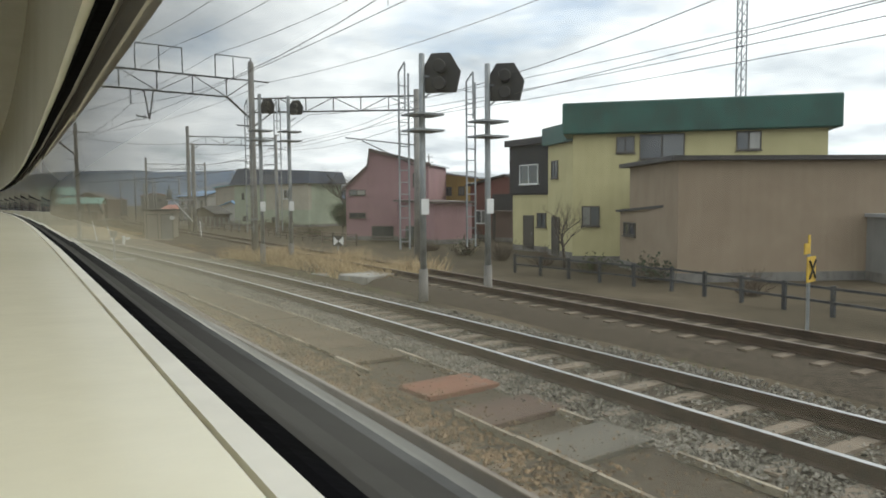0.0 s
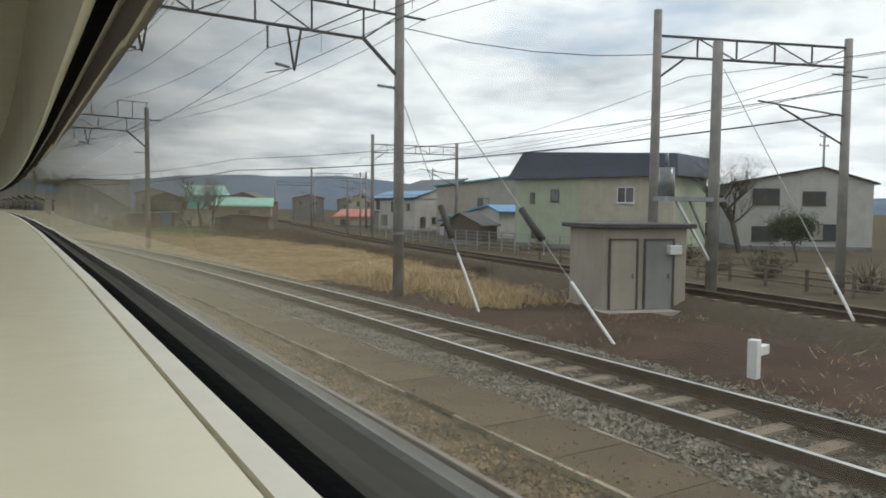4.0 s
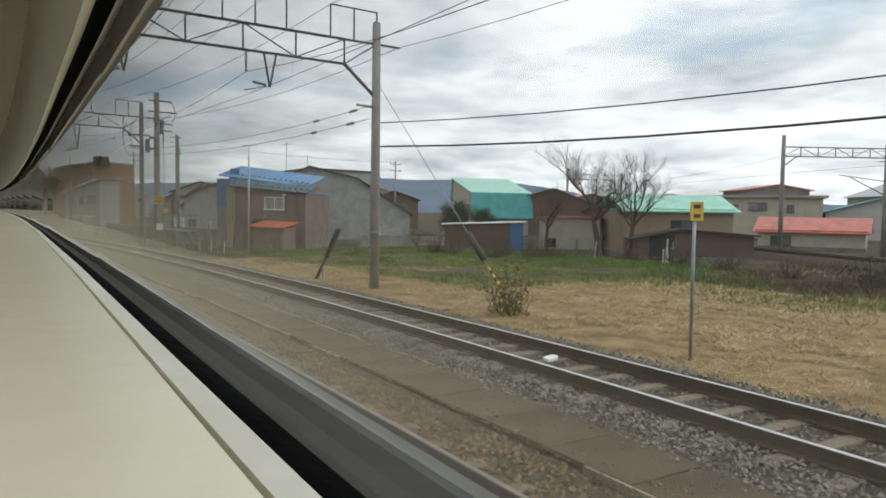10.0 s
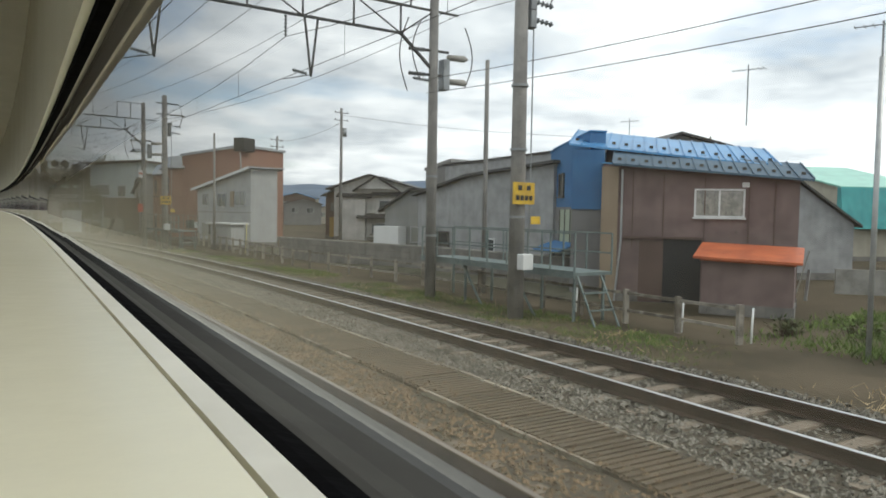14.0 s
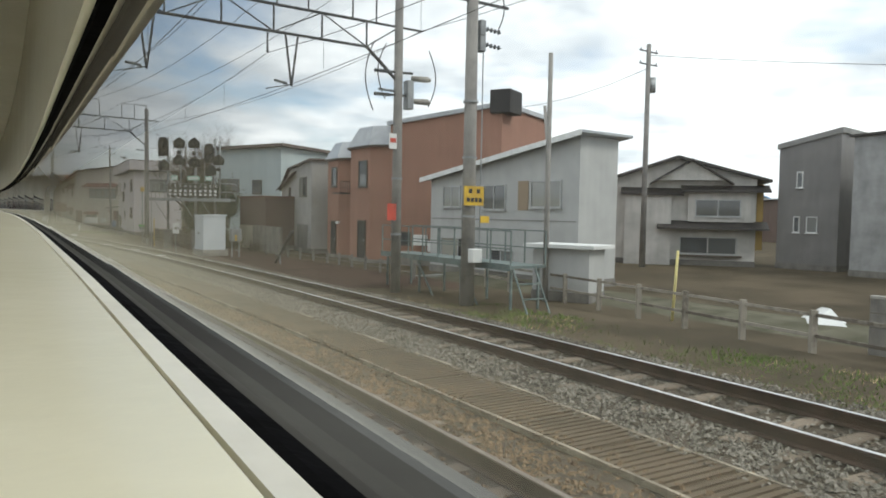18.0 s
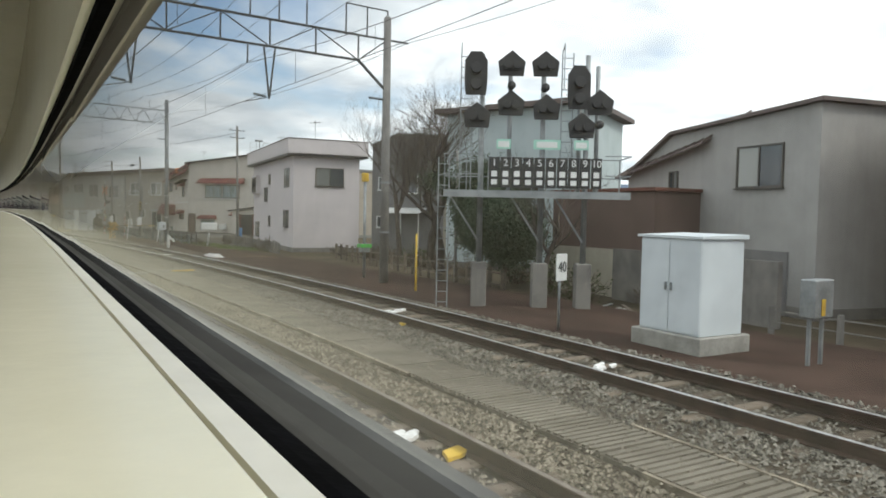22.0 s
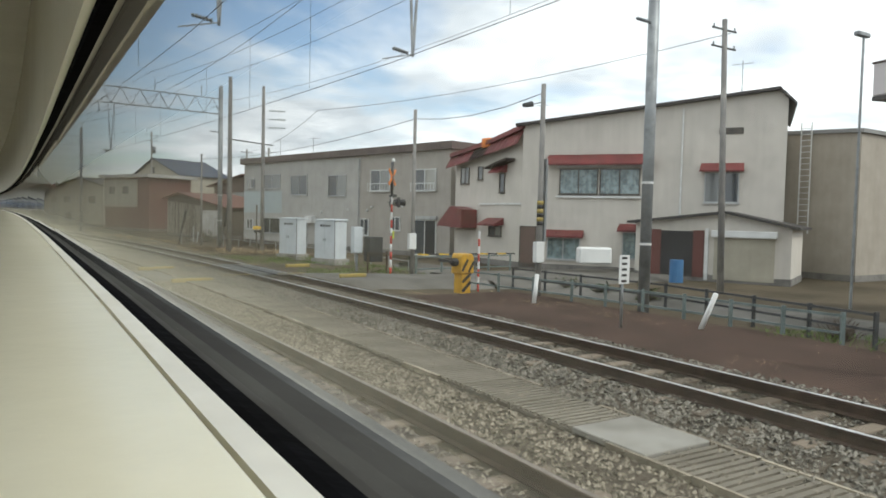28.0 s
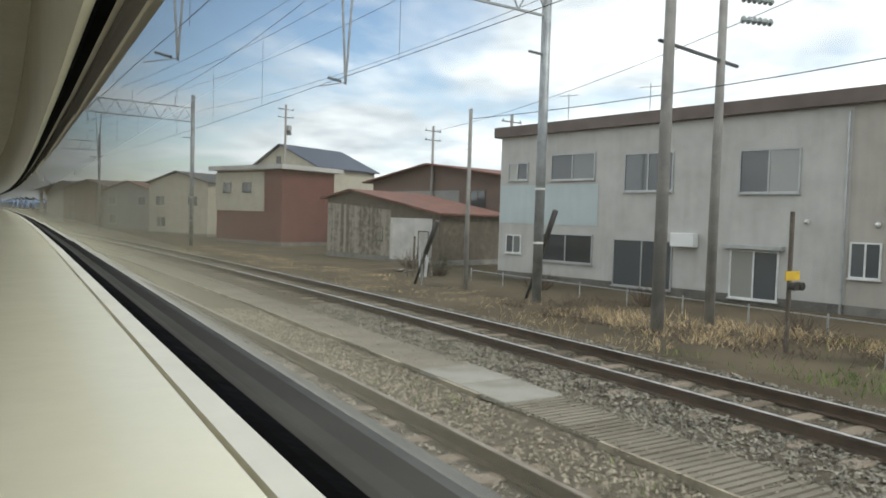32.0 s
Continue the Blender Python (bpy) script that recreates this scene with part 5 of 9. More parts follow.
part("porch_roof", slope(-0.2, W2 + 0.2, -0.3, 1.6, 0.82, 0.74, 0.35), P["orange_roof"], r2, "rusty orange ribbed roof")
r, W, n, f = house("grey_barn", "large grey clapboard barn with a broad dark gable", (153.4, 22.6), (148.6, 33.4), 9.0, [(0, 3.9), (0.28, 5.6), (0.62, 4.7), (1, 1.8)], "y", P["grey_siding"], P["dark_roof"], 0.25)
wins(r, n, [(8.6, 0.0, 0.8, 0.7)], frame="frame_white", parts=1)
r, W, n, f = house("grey_terrace", "grey clapboard house row behind the track platform", (163.0, 19.6), (152.6, 18.8), 5.0, [(0, 2.9), (0.45, 3.7), (1, 4.0)], "y", P["grey_siding"], P["dark_roof"], 0.3)
wins(r, n, [(1.4, 0.4, 1.8, 0.7)])
wins(r, n, [(6.4, 0.3, 0.7, 0.6)], frame="frame_white", parts=1)
r, W, n, f = house("grey_hip_house", "grey rendered house with a hipped grey roof behind a wall", (171.2, 23.0), (161.6, 27.6), 7.0, [(0, 2.2), (0.18, 3.4), (0.6, 3.3), (0.75, 3.9), (1, 3.9)], "y", P["grey_wall"], P["dark_roof"], 0.35, 0.14)
wins(r, n, [(2.0, 0.1, 1.3, 1.0), (4.0, 0.0, 2.0, 1.1)], frame="frame_grey")
door(r, n, 7.2, -0.7, 0.9, 2.0, P["redbrown_wall"])
part("storage_box", Geo().box(-0.2, -1.0, GROUND, 1.7, -0.05, 1.1), M["white"], r, "white storage locker", bevel=0.02)
r, W, n, f = house("old_white_house", "old stained white plaster house with tiered dark roofs", (190.6, 33.6), (186.4, 37.5), 6.0, [(0, 4.3), (0.45, 5.5), (1, 4.3)], "y", P["stained_wall"], P["dark_roof"], 0.55, 0.16)
part("middle_roof", slope(1.9, W + 0.45, -0.95, 0.0, 1.35, 1.35, 0.4, 0.1), P["dark_roof"], r, "dark tiled middle roof")
part("upper_roof", slope(0.3, 3.0, -0.7, 0.0, 3.35, 3.3, 0.35, 0.1), P["dark_roof"], r, "small dark tiled roof over the bay")
part("bay", Geo().box(0.5, -0.5, GROUND, 2.5, 0.0, 3.4), P["stained_wall"], r, "stained white plaster bay")
part("window_bay", Geo().box(3.2, -0.35, 1.8, W - 0.1, 0.0, 3.5), P["stained_wall"], r)
part("bay_roof", slope(2.9, W + 0.5, -0.75, 0.05, 3.5, 3.5, 0.35, 0.1), P["dark_roof"], r)
part("gable", Geo().prism([(1.9, 4.2), (3.3, 5.3), (4.7, 4.2)], "y", -0.6, 0.4), P["stained_wall"], r, "small plaster gable")
roof_slabs(r, [(1.7, 4.05), (3.3, 5.35), (4.9, 4.05)], "y", -0.75, 0.5, P["dark_roof"], 0.15, 0.1, "gable_roof")
wins(r, lambda u, o, z: (u, -0.35 - o, z), [(3.5, 2.1, 1.9, 1.0)], frame="frame_grey")
wins(r, n, [(2.9, -0.1, 2.4, 1.0)], frame="frame_grey")
part("window_shelf", face_box(Geo(), n, 2.8, 5.5, 0.0, 0.3, -0.25, -0.15), M["wood"], r, "wooden window shelf")
part("orange_side", Geo().box(W + 0.01, 0.2, 0.2, W + 0.3, 3.0, 4.0), P["orange_wall"], r, "orange-painted side wall")
_m, _w = at_pair((192.0, 32.4), (186.4, 37.5))
r.matrix_world = _m @ Matrix.Diagonal((_w / W, 1, 1, 1))
r, W, n, f = house("wooden_wing", "dark wooden house with orange boarding and a low roof", (194.6, 33.2), (191.2, 34.0), 5.0, [(0, 3.6), (0.5, 4.2), (1, 3.6)], "y", P["brown_wall"], P["dark_roof"], 0.4)
part("orange_boards", face_box(Geo(), n, 0.6, 2.2, 0.0, 0.04, -0.6, 1.4), P["orange_wall"], r, "faded orange boarding")
wins(r, n, [(0.7, 2.0, 1.4, 0.9)])
r, W, n, f = house("grey_brown_block", "grey-brown two-storey block with white windows", (185.6, 38.2), (182.7, 38.6), 5.0, [(0, 6.0), (1, 6.7)], "y", P["dark_grey_wall"], P["grey_wall"], 0.1, 0.3)
wins(r, n, [(1.0, 3.8, 0.35, 0.9), (0.9, 1.3, 0.35, 0.9), (1.6, 1.3, 0.6, 0.9)], frame="frame_white", parts=1)
r, W, n, f = house("grey_block", "plain grey clad building with a flat roof", (181.2, 36.6), (168.0, 36.0), 9.0, [(0, 6.2), (1, 6.6)], "y", P["grey_siding"], P["dark_roof"], 0.2)
wins(r, n, [(2.2, 3.9, 1.5, 0.8), (5.4, 3.9, 1.9, 0.8)], frame="frame_white", pane="glass_curtain")
r, W, n, f = house("maroon_gable_house", "small far house with a maroon roof", (205.0, 44.0), (201.0, 47.0), 8.0, [(0, 2.8), (0.5, 4.3), (1, 2.8)], "y", P["redbrown_wall"], P["maroon_roof"], 0.4)

# pale house with the long sloping roof, and its neighbours
r, W, n, f = house("pale_sloping_house", "pale grey house with a long mono-pitch roof edged in red", (191.4, 18.5), (182.4, 18.9), 2.2, [(0, 3.65), (1, 5.05)], "y", P["palegrey_wall"], P["silver_roof"], 0.4, 0.1, fascia=M["frame_white"])
part("tan_shutter", face_box(Geo(), n, 6.15, 6.75, 0.0, 0.04, 2.2, 3.4), P["tan_wall"], r, "tan board shutter")
part("wall_seam", face_box(Geo(), n, 0.1, W - 0.1, 0.0, 0.02, 1.75, 1.8), P["grey_wall"], r)
wins(r, n, [(1.0, 2.3, 1.3, 1.0), (3.9, 2.2, 1.5, 1.1), (6.9, 2.3, 1.7, 1.1), (0.9, -0.2, 2.6, 1.1), (4.4, -0.4, 1.5, 0.9)], frame="frame_grey")
r, W, n, f = house("white_roof_shed", "small pale shed with a snow-white sheet roof", (180.8, 15.2), (179.0, 15.9), 1.2, [(0, 0.95), (1, 0.95)], "y", P["palegrey_wall"], M["white"], 0.25, 0.12)
r, W, n, f = house("brick_house", "tall orange-brown brick house with a dark box on the roof", (195.8, 19.0), (190.2, 21.8), 6.0, [(0, 6.7), (1, 7.35)], "y", P["brick_wall"], P["silver_roof"], 0.15, 0.22)
part("chimney_box", Geo().box(W - 0.55, -0.3, 7.0, W + 0.55, 1.2, 8.15), P["black_wall"], r, "dark metal box on the roof", bevel=0.03)
wins(r, n, [(0.5, 0.3, 0.9, 0.7)], parts=1)
for _i, _x in enumerate((1.7, 2.6)):
    part("air_conditioner", Geo().box(_x, -0.35, 0.3 - 0.3 * _i, _x + 0.75, -0.02, 0.85 - 0.3 * _i), M["white"], r, "white air conditioner unit", bevel=0.02)


def brick_bay(label, a, b, out, eave, top, facade):
    """A faceted brick bay with a silver mansard roof; facade adds the windows of its broad middle face."""
    m, W = at_pair(a, b)
    root = thing("brick_bay", m, label, "house", "brick bays")
    c = min(1.3, W * 0.27)
    foot = [(0.0, 0.0), (c, -out), (W - c * 0.8, -out), (W, 0.0), (W, 4.0), (0.0, 4.0)]
    n = len(foot)
    ring = lambda z, grow=0.0: [(x + (grow if x > W / 2 else -grow), y - (grow if y < 1 else -grow), z) for x, y in foot]
    side = [(i, (i + 1) % n, n + (i + 1) % n, n + i) for i in range(n)]
    part("wall", Geo().add(ring(GROUND - 0.1) + ring(eave), side + [tuple(range(n, 2 * n))]), P["brick_wall"], root)
    part("plinth", Geo().add(ring(GROUND - 0.1, 0.04) + ring(GROUND + 0.2, 0.04), side + [tuple(range(n, 2 * n))]), M["concrete_dark"], root)
    part("eave_trim", Geo().add(ring(eave, 0.16) + ring(eave + 0.1, 0.18), side + [tuple(range(n - 1, -1, -1)), tuple(range(n, 2 * n))]), P["brown_roof"], root, "thin dark eave")
    part("mansard_roof", Geo().add(ring(eave + 0.1, 0.16) + ring(top, -0.35), side + [tuple(range(n, 2 * n))]), P["silver_roof"], root, "faceted silver metal roof")
    facade(root, (lambda u, o, z: (c + u, -out - o, z)), W - 1.8 * c)
    left = (lambda u, o, z: (u * c / math.hypot(c, out) - o * out / math.hypot(c, out), -u * out / math.hypot(c, out) - o * c / math.hypot(c, out), z))
    return root, left


def _front_two(root, put, w):
    window(root, put, 1.05, 3.4, 1.0, 1.45, "frame_dark", 1)
    door(root, put, 1.05, -0.55, 0.85, 2.05, P["black_wall"], True)


def _front_one(root, put, w):
    window(root, put, 0.75, 3.5, 0.85, 1.2, "frame_dark", 1)
    door(root, put, 0.75, -0.6, 0.75, 2.0, P["black_wall"])


brick_bay("orange-brown brick bay with a tall faceted silver roof", (200.0, 19.4), (195.7, 19.2), 0.95, 5.55, 6.75, _front_two)
brick_bay("smaller orange-brown brick bay with a faceted silver roof", (203.4, 19.9), (200.05, 19.4), 0.75, 5.1, 6.2, _front_one)
_bl = thing("small_balcony", at(200.1, 18.75, 0, 8), "small dark metal balcony between the brick bays", "balcony")
part("deck", Geo().box(-0.7, -0.5, 3.05, 0.3, 0.3, 3.12), M["steel_dark"], _bl)
part("rail", Geo().bar((-0.7, -0.5, 3.75), (0.3, -0.5, 3.75), 0.04).bar((-0.7, -0.5, 3.4), (0.3, -0.5, 3.4), 0.03), M["steel_dark"], _bl)
for _i in range(7):
    part("baluster", Geo().bar((-0.68 + _i * 0.16, -0.5, 3.1), (-0.68 + _i * 0.16, -0.5, 3.75), 0.025), M["steel_dark"], _bl)
part("outlet", Geo().box(-0.6, -0.1, 1.3, -0.45, 0.1, 1.45), M["white"], _bl, "small white vent")
r, W, n, f = house("grey_slope_house", "grey rendered house with a ribbed sloping roof end", (213.4, 21.4), (205.0, 19.2), 7.0, [(0, 3.6), (0.3, 5.0), (1, 5.3)], "y", P["midgrey_wall"], P["brown_roof"], 0.2)
ribbed_roof(r, "ribbed_roof", -0.35, W * 0.52, -0.4, 1.6, 3.5, 4.5, 1.15, P["brown_roof"], "dark ribbed sheet roof slope")
part("garage_door", face_box(Geo(), n, 5.4, 8.2, 0.0, 0.05, GROUND, 1.1), P["dark_grey_wall"], r, "dark grey garage door")
wins(r, n, [(6.0, 3.0, 1.9, 1.3), (2.6, 2.9, 0.5, 0.8), (5.8, -0.6, 2.2, 1.4)])
r, W, n, f = house("dark_eave_house", "pale house with a dark deep eave", (216.5, 27.5), (210.6, 25.0), 6.0, [(0, 4.9), (1, 4.9)], "y", P["paleblue_wall"], P["dark_roof"], 0.5, 0.3)
r, W, n, f = house("brown_sheet_house", "rusty brown sheet-clad low building with a cream base", (214.6, 18.6), (209.6, 18.2), 3.0, [(0, 2.9), (1, 2.9)], "y", P["brown_wall"], P["rust_roof"], 0.1)
part("cream_base", Geo().box(0, -0.06, GROUND, W, -0.004, 0.9), P["cream_wall"], r, "cream base wall")
r, W, n, f = house("pale_blue_house", "tall pale blue house with a flat dark eave", (224.4, 20.8), (218.4, 24.0), 8.0, [(0, 7.2), (1, 7.4)], "y", P["paleblue_wall"], P["brown_roof"], 0.55, 0.25)
wins(r, n, [(0.9, 3.6, 1.9, 1.1), (0.6, 0.5, 1.2, 1.4), (4.2, 3.4, 1.0, 1.2)])
r, W, n, f = house("corner_house", "lilac-white two-storey house with a broad flat parapet", (238.2, 18.9), (237.2, 23.4), 15.0, [(0, 6.1), (1, 6.1)], "y", P["lilac_wall"], P["lilac_wall"], 0.05, 0.05)
part("eave", Geo().box(-0.5, -0.5, 5.75, W + 0.5, 15.5, 5.87), P["dark_roof"], r, "dark eave line")
part("parapet", Geo().box(-0.5, -0.5, 5.88, W + 0.5, 15.5, 6.85), P["lilac_wall"], r, "deep pale parapet", bevel=0.03)
part("roof_coping", Geo().box(-0.53, -0.53, 6.85, W + 0.53, 15.53, 6.9), P["brown_roof"], r)
wins(r, n, [(1.5, 3.75, 2.0, 1.25)], frame="frame_dark")
wins(r, f, [(1.2, 3.7, 1.5, 1.3), (1.4, 0.9, 1.5, 1.2), (7.75, 4.1, 0.6, 0.75), (8.8, 2.75, 1.25, 1.1), (7.8, 0.85, 0.55, 0.8), (12.3, -0.1, 1.6, 1.2)])
part("bay_window", face_box(Geo(), f, 12.0, 13.9, 0.0, 0.35, 3.4, 4.95), P["lilac_wall"], r, "shallow bay window box")
wins(r, lambda u, o, z: f(u, o + 0.35, z), [(12.15, 3.55, 1.6, 1.2)])
r, W, n, f = house("dark_grey_house", "dark grey two-storey house with white-framed windows", (236.8, 24.2), (232.2, 27.2), 8.0, [(0, 6.7), (0.35, 7.4), (1, 7.2)], "y", P["dark_grey_wall"], P["grey_wall"], 0.12)
wins(r, n, [(2.6, 3.4, 0.9, 1.2), (0.5, 3.6, 0.35, 0.9), (0.4, 1.0, 0.35, 0.8)], frame="frame_white", parts=1)
part("porch_roof", Geo().add([(1.4, -1.4, 2.0), (4.2, -1.4, 2.0), (4.2, 0, 2.35), (1.4, 0, 2.35), (1.4, -1.4, 2.05), (4.2, -1.4, 2.05), (4.2, 0, 2.4), (1.4, 0, 2.4)], [(0, 1, 2, 3), (4, 5, 6, 7), (0, 1, 5, 4), (1, 2, 6, 5), (2, 3, 7, 6), (3, 0, 4, 7)]), M["frame_white"], r, "white-framed translucent porch roof")
for _x in (1.5, 2.8, 4.1):
    part("porch_post", Geo().box(_x, -1.35, GROUND, _x + 0.06, -1.29, 2.0), M["frame_white"], r)
r, W, n, f = house("beige_garage", "plain beige rendered outbuilding with a dark flat roof", (232.0, 26.6), (229.0, 28.4), 4.0, [(0, 4.9), (1, 5.2)], "y", P["beige_wall"], P["dark_roof"], 0.2)

# house with red hoods, and the flats beyond the crossing
RED = P["maroon_roof"]
r, W, n, f = house("red_hooded_house", "off-white house with a rising roof line and maroon window hoods", (271.0, 24.8), (260.6, 31.7), 8.0, [(0, 7.0), (0.97, 8.3), (1, 7.9)], "y", P["warm_white_wall"], P["dark_roof"], 0.35, 0.14)
window(r, n, 2.1, 3.3, 2.05, 1.35, "frame_dark", 2, pane="glass_teal")
window(r, n, 4.25, 3.3, 2.05, 1.35, "frame_dark", 2, pane="glass_teal")
for _z in (3.12, 4.72):
    part("window_box", face_box(Geo(), n, 1.95, 6.45, 0.0, 0.16, _z, _z + 0.1), M["frame_white"], r)
part("hood", Geo().add([n(1.5, 0.0, 4.85), n(6.9, 0.0, 4.85), n(6.9, 0.0, 5.4), n(1.5, 0.0, 5.4), n(1.4, 0.75, 4.8), n(7.0, 0.75, 4.8), n(7.0, 0.75, 4.9), n(1.4, 0.75, 4.9)], [(0, 1, 2, 3), (4, 5, 6, 7), (0, 1, 5, 4), (3, 2, 6, 7), (0, 3, 7, 4), (1, 2, 6, 5)]), RED, r, "broad maroon metal hood over two windows")
window(r, n, 9.4, 2.95, 1.6, 1.5, "frame_grey", 2, hood=(RED, 0.6, 0.4))
window(r, n, 1.5, -0.2, 1.8, 1.2, "frame_grey", 2, hood=(RED, 0.5, 0.35), pane="glass_teal")
window(r, n, 5.5, 0.0, 1.7, 1.4, "frame_grey", 2, hood=(RED, 0.5, 0.35), pane="glass_teal")
part("vent_plate", face_box(Geo(), n, 10.0, 11.1, 0.0, 0.05, 6.3, 6.6), M["frame_dark"], r, "dark louvred vent")
part("air_conditioner", face_box(Geo(), n, 4.0, 4.8, 0.05, 0.4, -0.1, 0.5), M["white"], r, "white air conditioner unit", bevel=0.02)
part("drain_pipe", Geo().tube(n(8.3, 0.07, GROUND), n(8.3, 0.07, 7.6), 0.045), M["frame_white"], r, "white downpipe")
door(r, n, 0.0, -0.7, 0.85, 2.2, P["brown_wall"])
r, W, n, f = house("red_hooded_house_wing", "off-white stepped wing with maroon roof edges", (277.4, 25.2), (271.2, 25.0), 7.0, [(0, 5.7), (0.55, 6.2), (1, 6.8)], "y", P["warm_white_wall"], RED, 0.3, 0.25)
window(r, n, 0.6, 4.0, 0.9, 1.0, "frame_dark", 2)
window(r, n, 2.4, 4.2, 0.5, 0.8, "frame_dark", 1)
window(r, n, 4.5, 3.4, 0.5, 1.1, "frame_dark", 1, hood=(RED, 0.7, 0.5))
M["mottled_black"] = material("mottled_black_metal", (0.05, 0.035, 0.033), (0.02, 0.017, 0.017), 0.9, scale=2, fine=20, spread=0.25, spec=0.1)
# the middle strip's black paints a dark smear of reflection on the roof
for _a, _b, _za, _zb, _m2 in ((-0.3, 2.2, 5.0, 5.35, RED), (2.2, 3.7, 5.35, 5.6, M["mottled_black"]), (3.7, W + 0.1, 5.6, 6.05, RED)):
    _q = [n(_a, 0.0, _za + 0.75), n(_b, 0.0, _zb + 0.75), n(_b, 0.55, _zb - 0.05), n(_a, 0.55, _za - 0.05)]
    _rf = part("mansard_strip", Geo().add(_q + [(x, y, z + 0.08) for x, y, z in _q], [(0, 1, 2, 3), (4, 5, 6, 7), (0, 1, 5, 4), (1, 2, 6, 5), (2, 3, 7, 6), (3, 0, 4, 7)]), _m2, r, "maroon sheet mansard strip" if _m2 is RED else "roof strip with a dark reflection smear painted on")
    for _i in range(int((_b - _a) / 0.4) + 1):
        _t = min(1.0, _i * 0.4 / (_b - _a))
        part("seam", Geo().bar(Vector(_q[0]).lerp(Vector(_q[1]), _t) + Vector((0, 0, 0.1)), Vector(_q[3]).lerp(Vector(_q[2]), _t) + Vector((0, 0, 0.1)), 0.04), _m2, _rf)
part("orange_sheet", Geo().box(3.0, -0.3, 6.05, 3.75, 0.2, 6.6), M["orange"], r, "orange plastic sheet on the roof", bevel=0.05)
part("burnt_hood", Geo().prism([(3.9, 4.75), (4.0, 4.85), (5.9, 5.3), (5.9, 5.15)], "y", -0.75, -0.02), M["mottled_black"], r, "mottled black metal hood")
part("cornice", face_box(Geo(), n, 2.6, W, 0.0, 0.08, 2.72, 2.8), M["frame_white"], r)
part("porch_hood", Geo().prism([(-0.3, 1.4), (1.2, 2.6), (2.4, 2.4), (2.4, 1.3)], "y", -1.2, -0.05), RED, r, "maroon metal porch hood")
window(r, n, 3.6, 0.9, 1.2, 0.6, "frame_dark", 2, hood=(RED, 0.8, 0.4))
r, W, n, f = house("garage_house", "low garage with a dark roof, red entrance and cream shutter", (265.0, 26.8), (259.0, 29.6), 4.0, [(0, 1.9), (0.6, 2.4), (1, 1.8)], "y", P["warm_white_wall"], P["dark_roof"], 0.35)
part("shutter", face_box(Geo(), n, 3.7, 6.3, 0.0, 0.05, -0.65, 1.3), P["cream_wall"], r, "cream roller shutter")
part("shutter_box", face_box(Geo(), n, 3.6, 6.4, 0.0, 0.3, 1.3, 1.62), M["white"], r, "white shutter housing", bevel=0.03)
# the entrance's inner shade is painted as a black sheet on the wall
part("entrance", face_box(Geo(), n, 0.9, 3.2, 0.0, 0.03, -0.6, 1.55), P["black_wall"], r, "black sheet painting the shade inside an open entrance")
for _u in (0.75, 2.75):
    part("red_panel", face_box(Geo(), n, _u, _u + 0.5, 0.0, 0.06, -0.6, 1.6), P["redbrown_wall"], r, "dark red entrance panel")
part("porch_post", face_box(Geo(), n, 3.3, 3.45, 0.0, 0.08, -0.7, 1.7), M["frame_white"], r)
for _i in range(9):
    part("shutter_rib", face_box(Geo(), n, 3.72, 6.28, 0.05, 0.07, -0.55 + 0.2 * _i, -0.43 + 0.2 * _i), P["cream_wall"], r)
r, W, n, f = house("grey_annex", "grey-brown rendered block with a wall ladder", (263.4, 35.5), (259.2, 35.5), 6.0, [(0, 6.7), (1, 6.5)], "y", P["beige_wall"], P["grey_wall"], 0.15, 0.2)
_ld = Geo()
for _x in (1.6, 2.15):
    _ld.bar((_x, -0.2, 1.5), (_x, -0.2, 7.2), 0.05)
for _i in range(18):
    _ld.bar((1.6, -0.2, 1.8 + 0.3 * _i), (2.15, -0.2, 1.8 + 0.3 * _i), 0.035)
part("ladder", _ld, M["frame_white"], r, "white steel wall ladder")
r, W, n, f = house("flats", "long two-storey beige and white rendered flats with a dark roof edge", (302.0, 21.6), (278.4, 25.6), 7.0, [(0, 6.1), (1, 6.3)], "y", P["taupe_wall"], P["brown_roof"], 0.3, 0.5)
part("white_end", Geo().box(-0.02, -0.03, GROUND, 16.0, -0.004, 6.15), P["white_wall"], r, "whiter rendered half of the front")
_fp = lambda u, o, z: (u, -0.03 - o, z)
part("blue_sheet_panel", face_box(Geo(), _fp, 0.0, 5.9, 0.0, 0.02, 1.9, 3.75), P["paleblue_wall"], r, "pale blue sheet cladding between the windows")
part("drain_pipe", Geo().tube(_fp(15.9, 0.06, GROUND), _fp(15.9, 0.06, 6.0), 0.045), M["frame_grey"], r, "grey downpipe")
for _u, _w, _z, _h, _rl in ((0.5, 1.3, 4.0, 0.85, 0), (3.2, 2.5, 3.95, 1.2, 0), (7.2, 2.3, 3.4, 1.6, 0), (12.2, 2.2, 3.3, 1.6, 0), (17.2, 2.1, 3.65, 1.5, 1), (21.7, 2.1, 3.63, 1.45, 1)):
    window(r, _fp, _u, _z, _w, _h, "frame_white" if _rl else "frame_grey", 2, rail=bool(_rl))
for _u, _w, _z, _h in ((0.5, 1.0, 0.45, 0.9), (2.7, 3.0, 0.2, 1.3), (6.8, 2.8, -0.6, 2.0), (12.0, 1.8, -0.6, 1.8), (16.1, 0.95, 0.46, 1.2), (19.4, 1.0, 0.9, 0.95), (21.8, 2.1, -0.65, 2.35)):
    window(r, _fp, _u, _z, _w, _h, "frame_white" if _w < 2.2 else "frame_grey", 2)
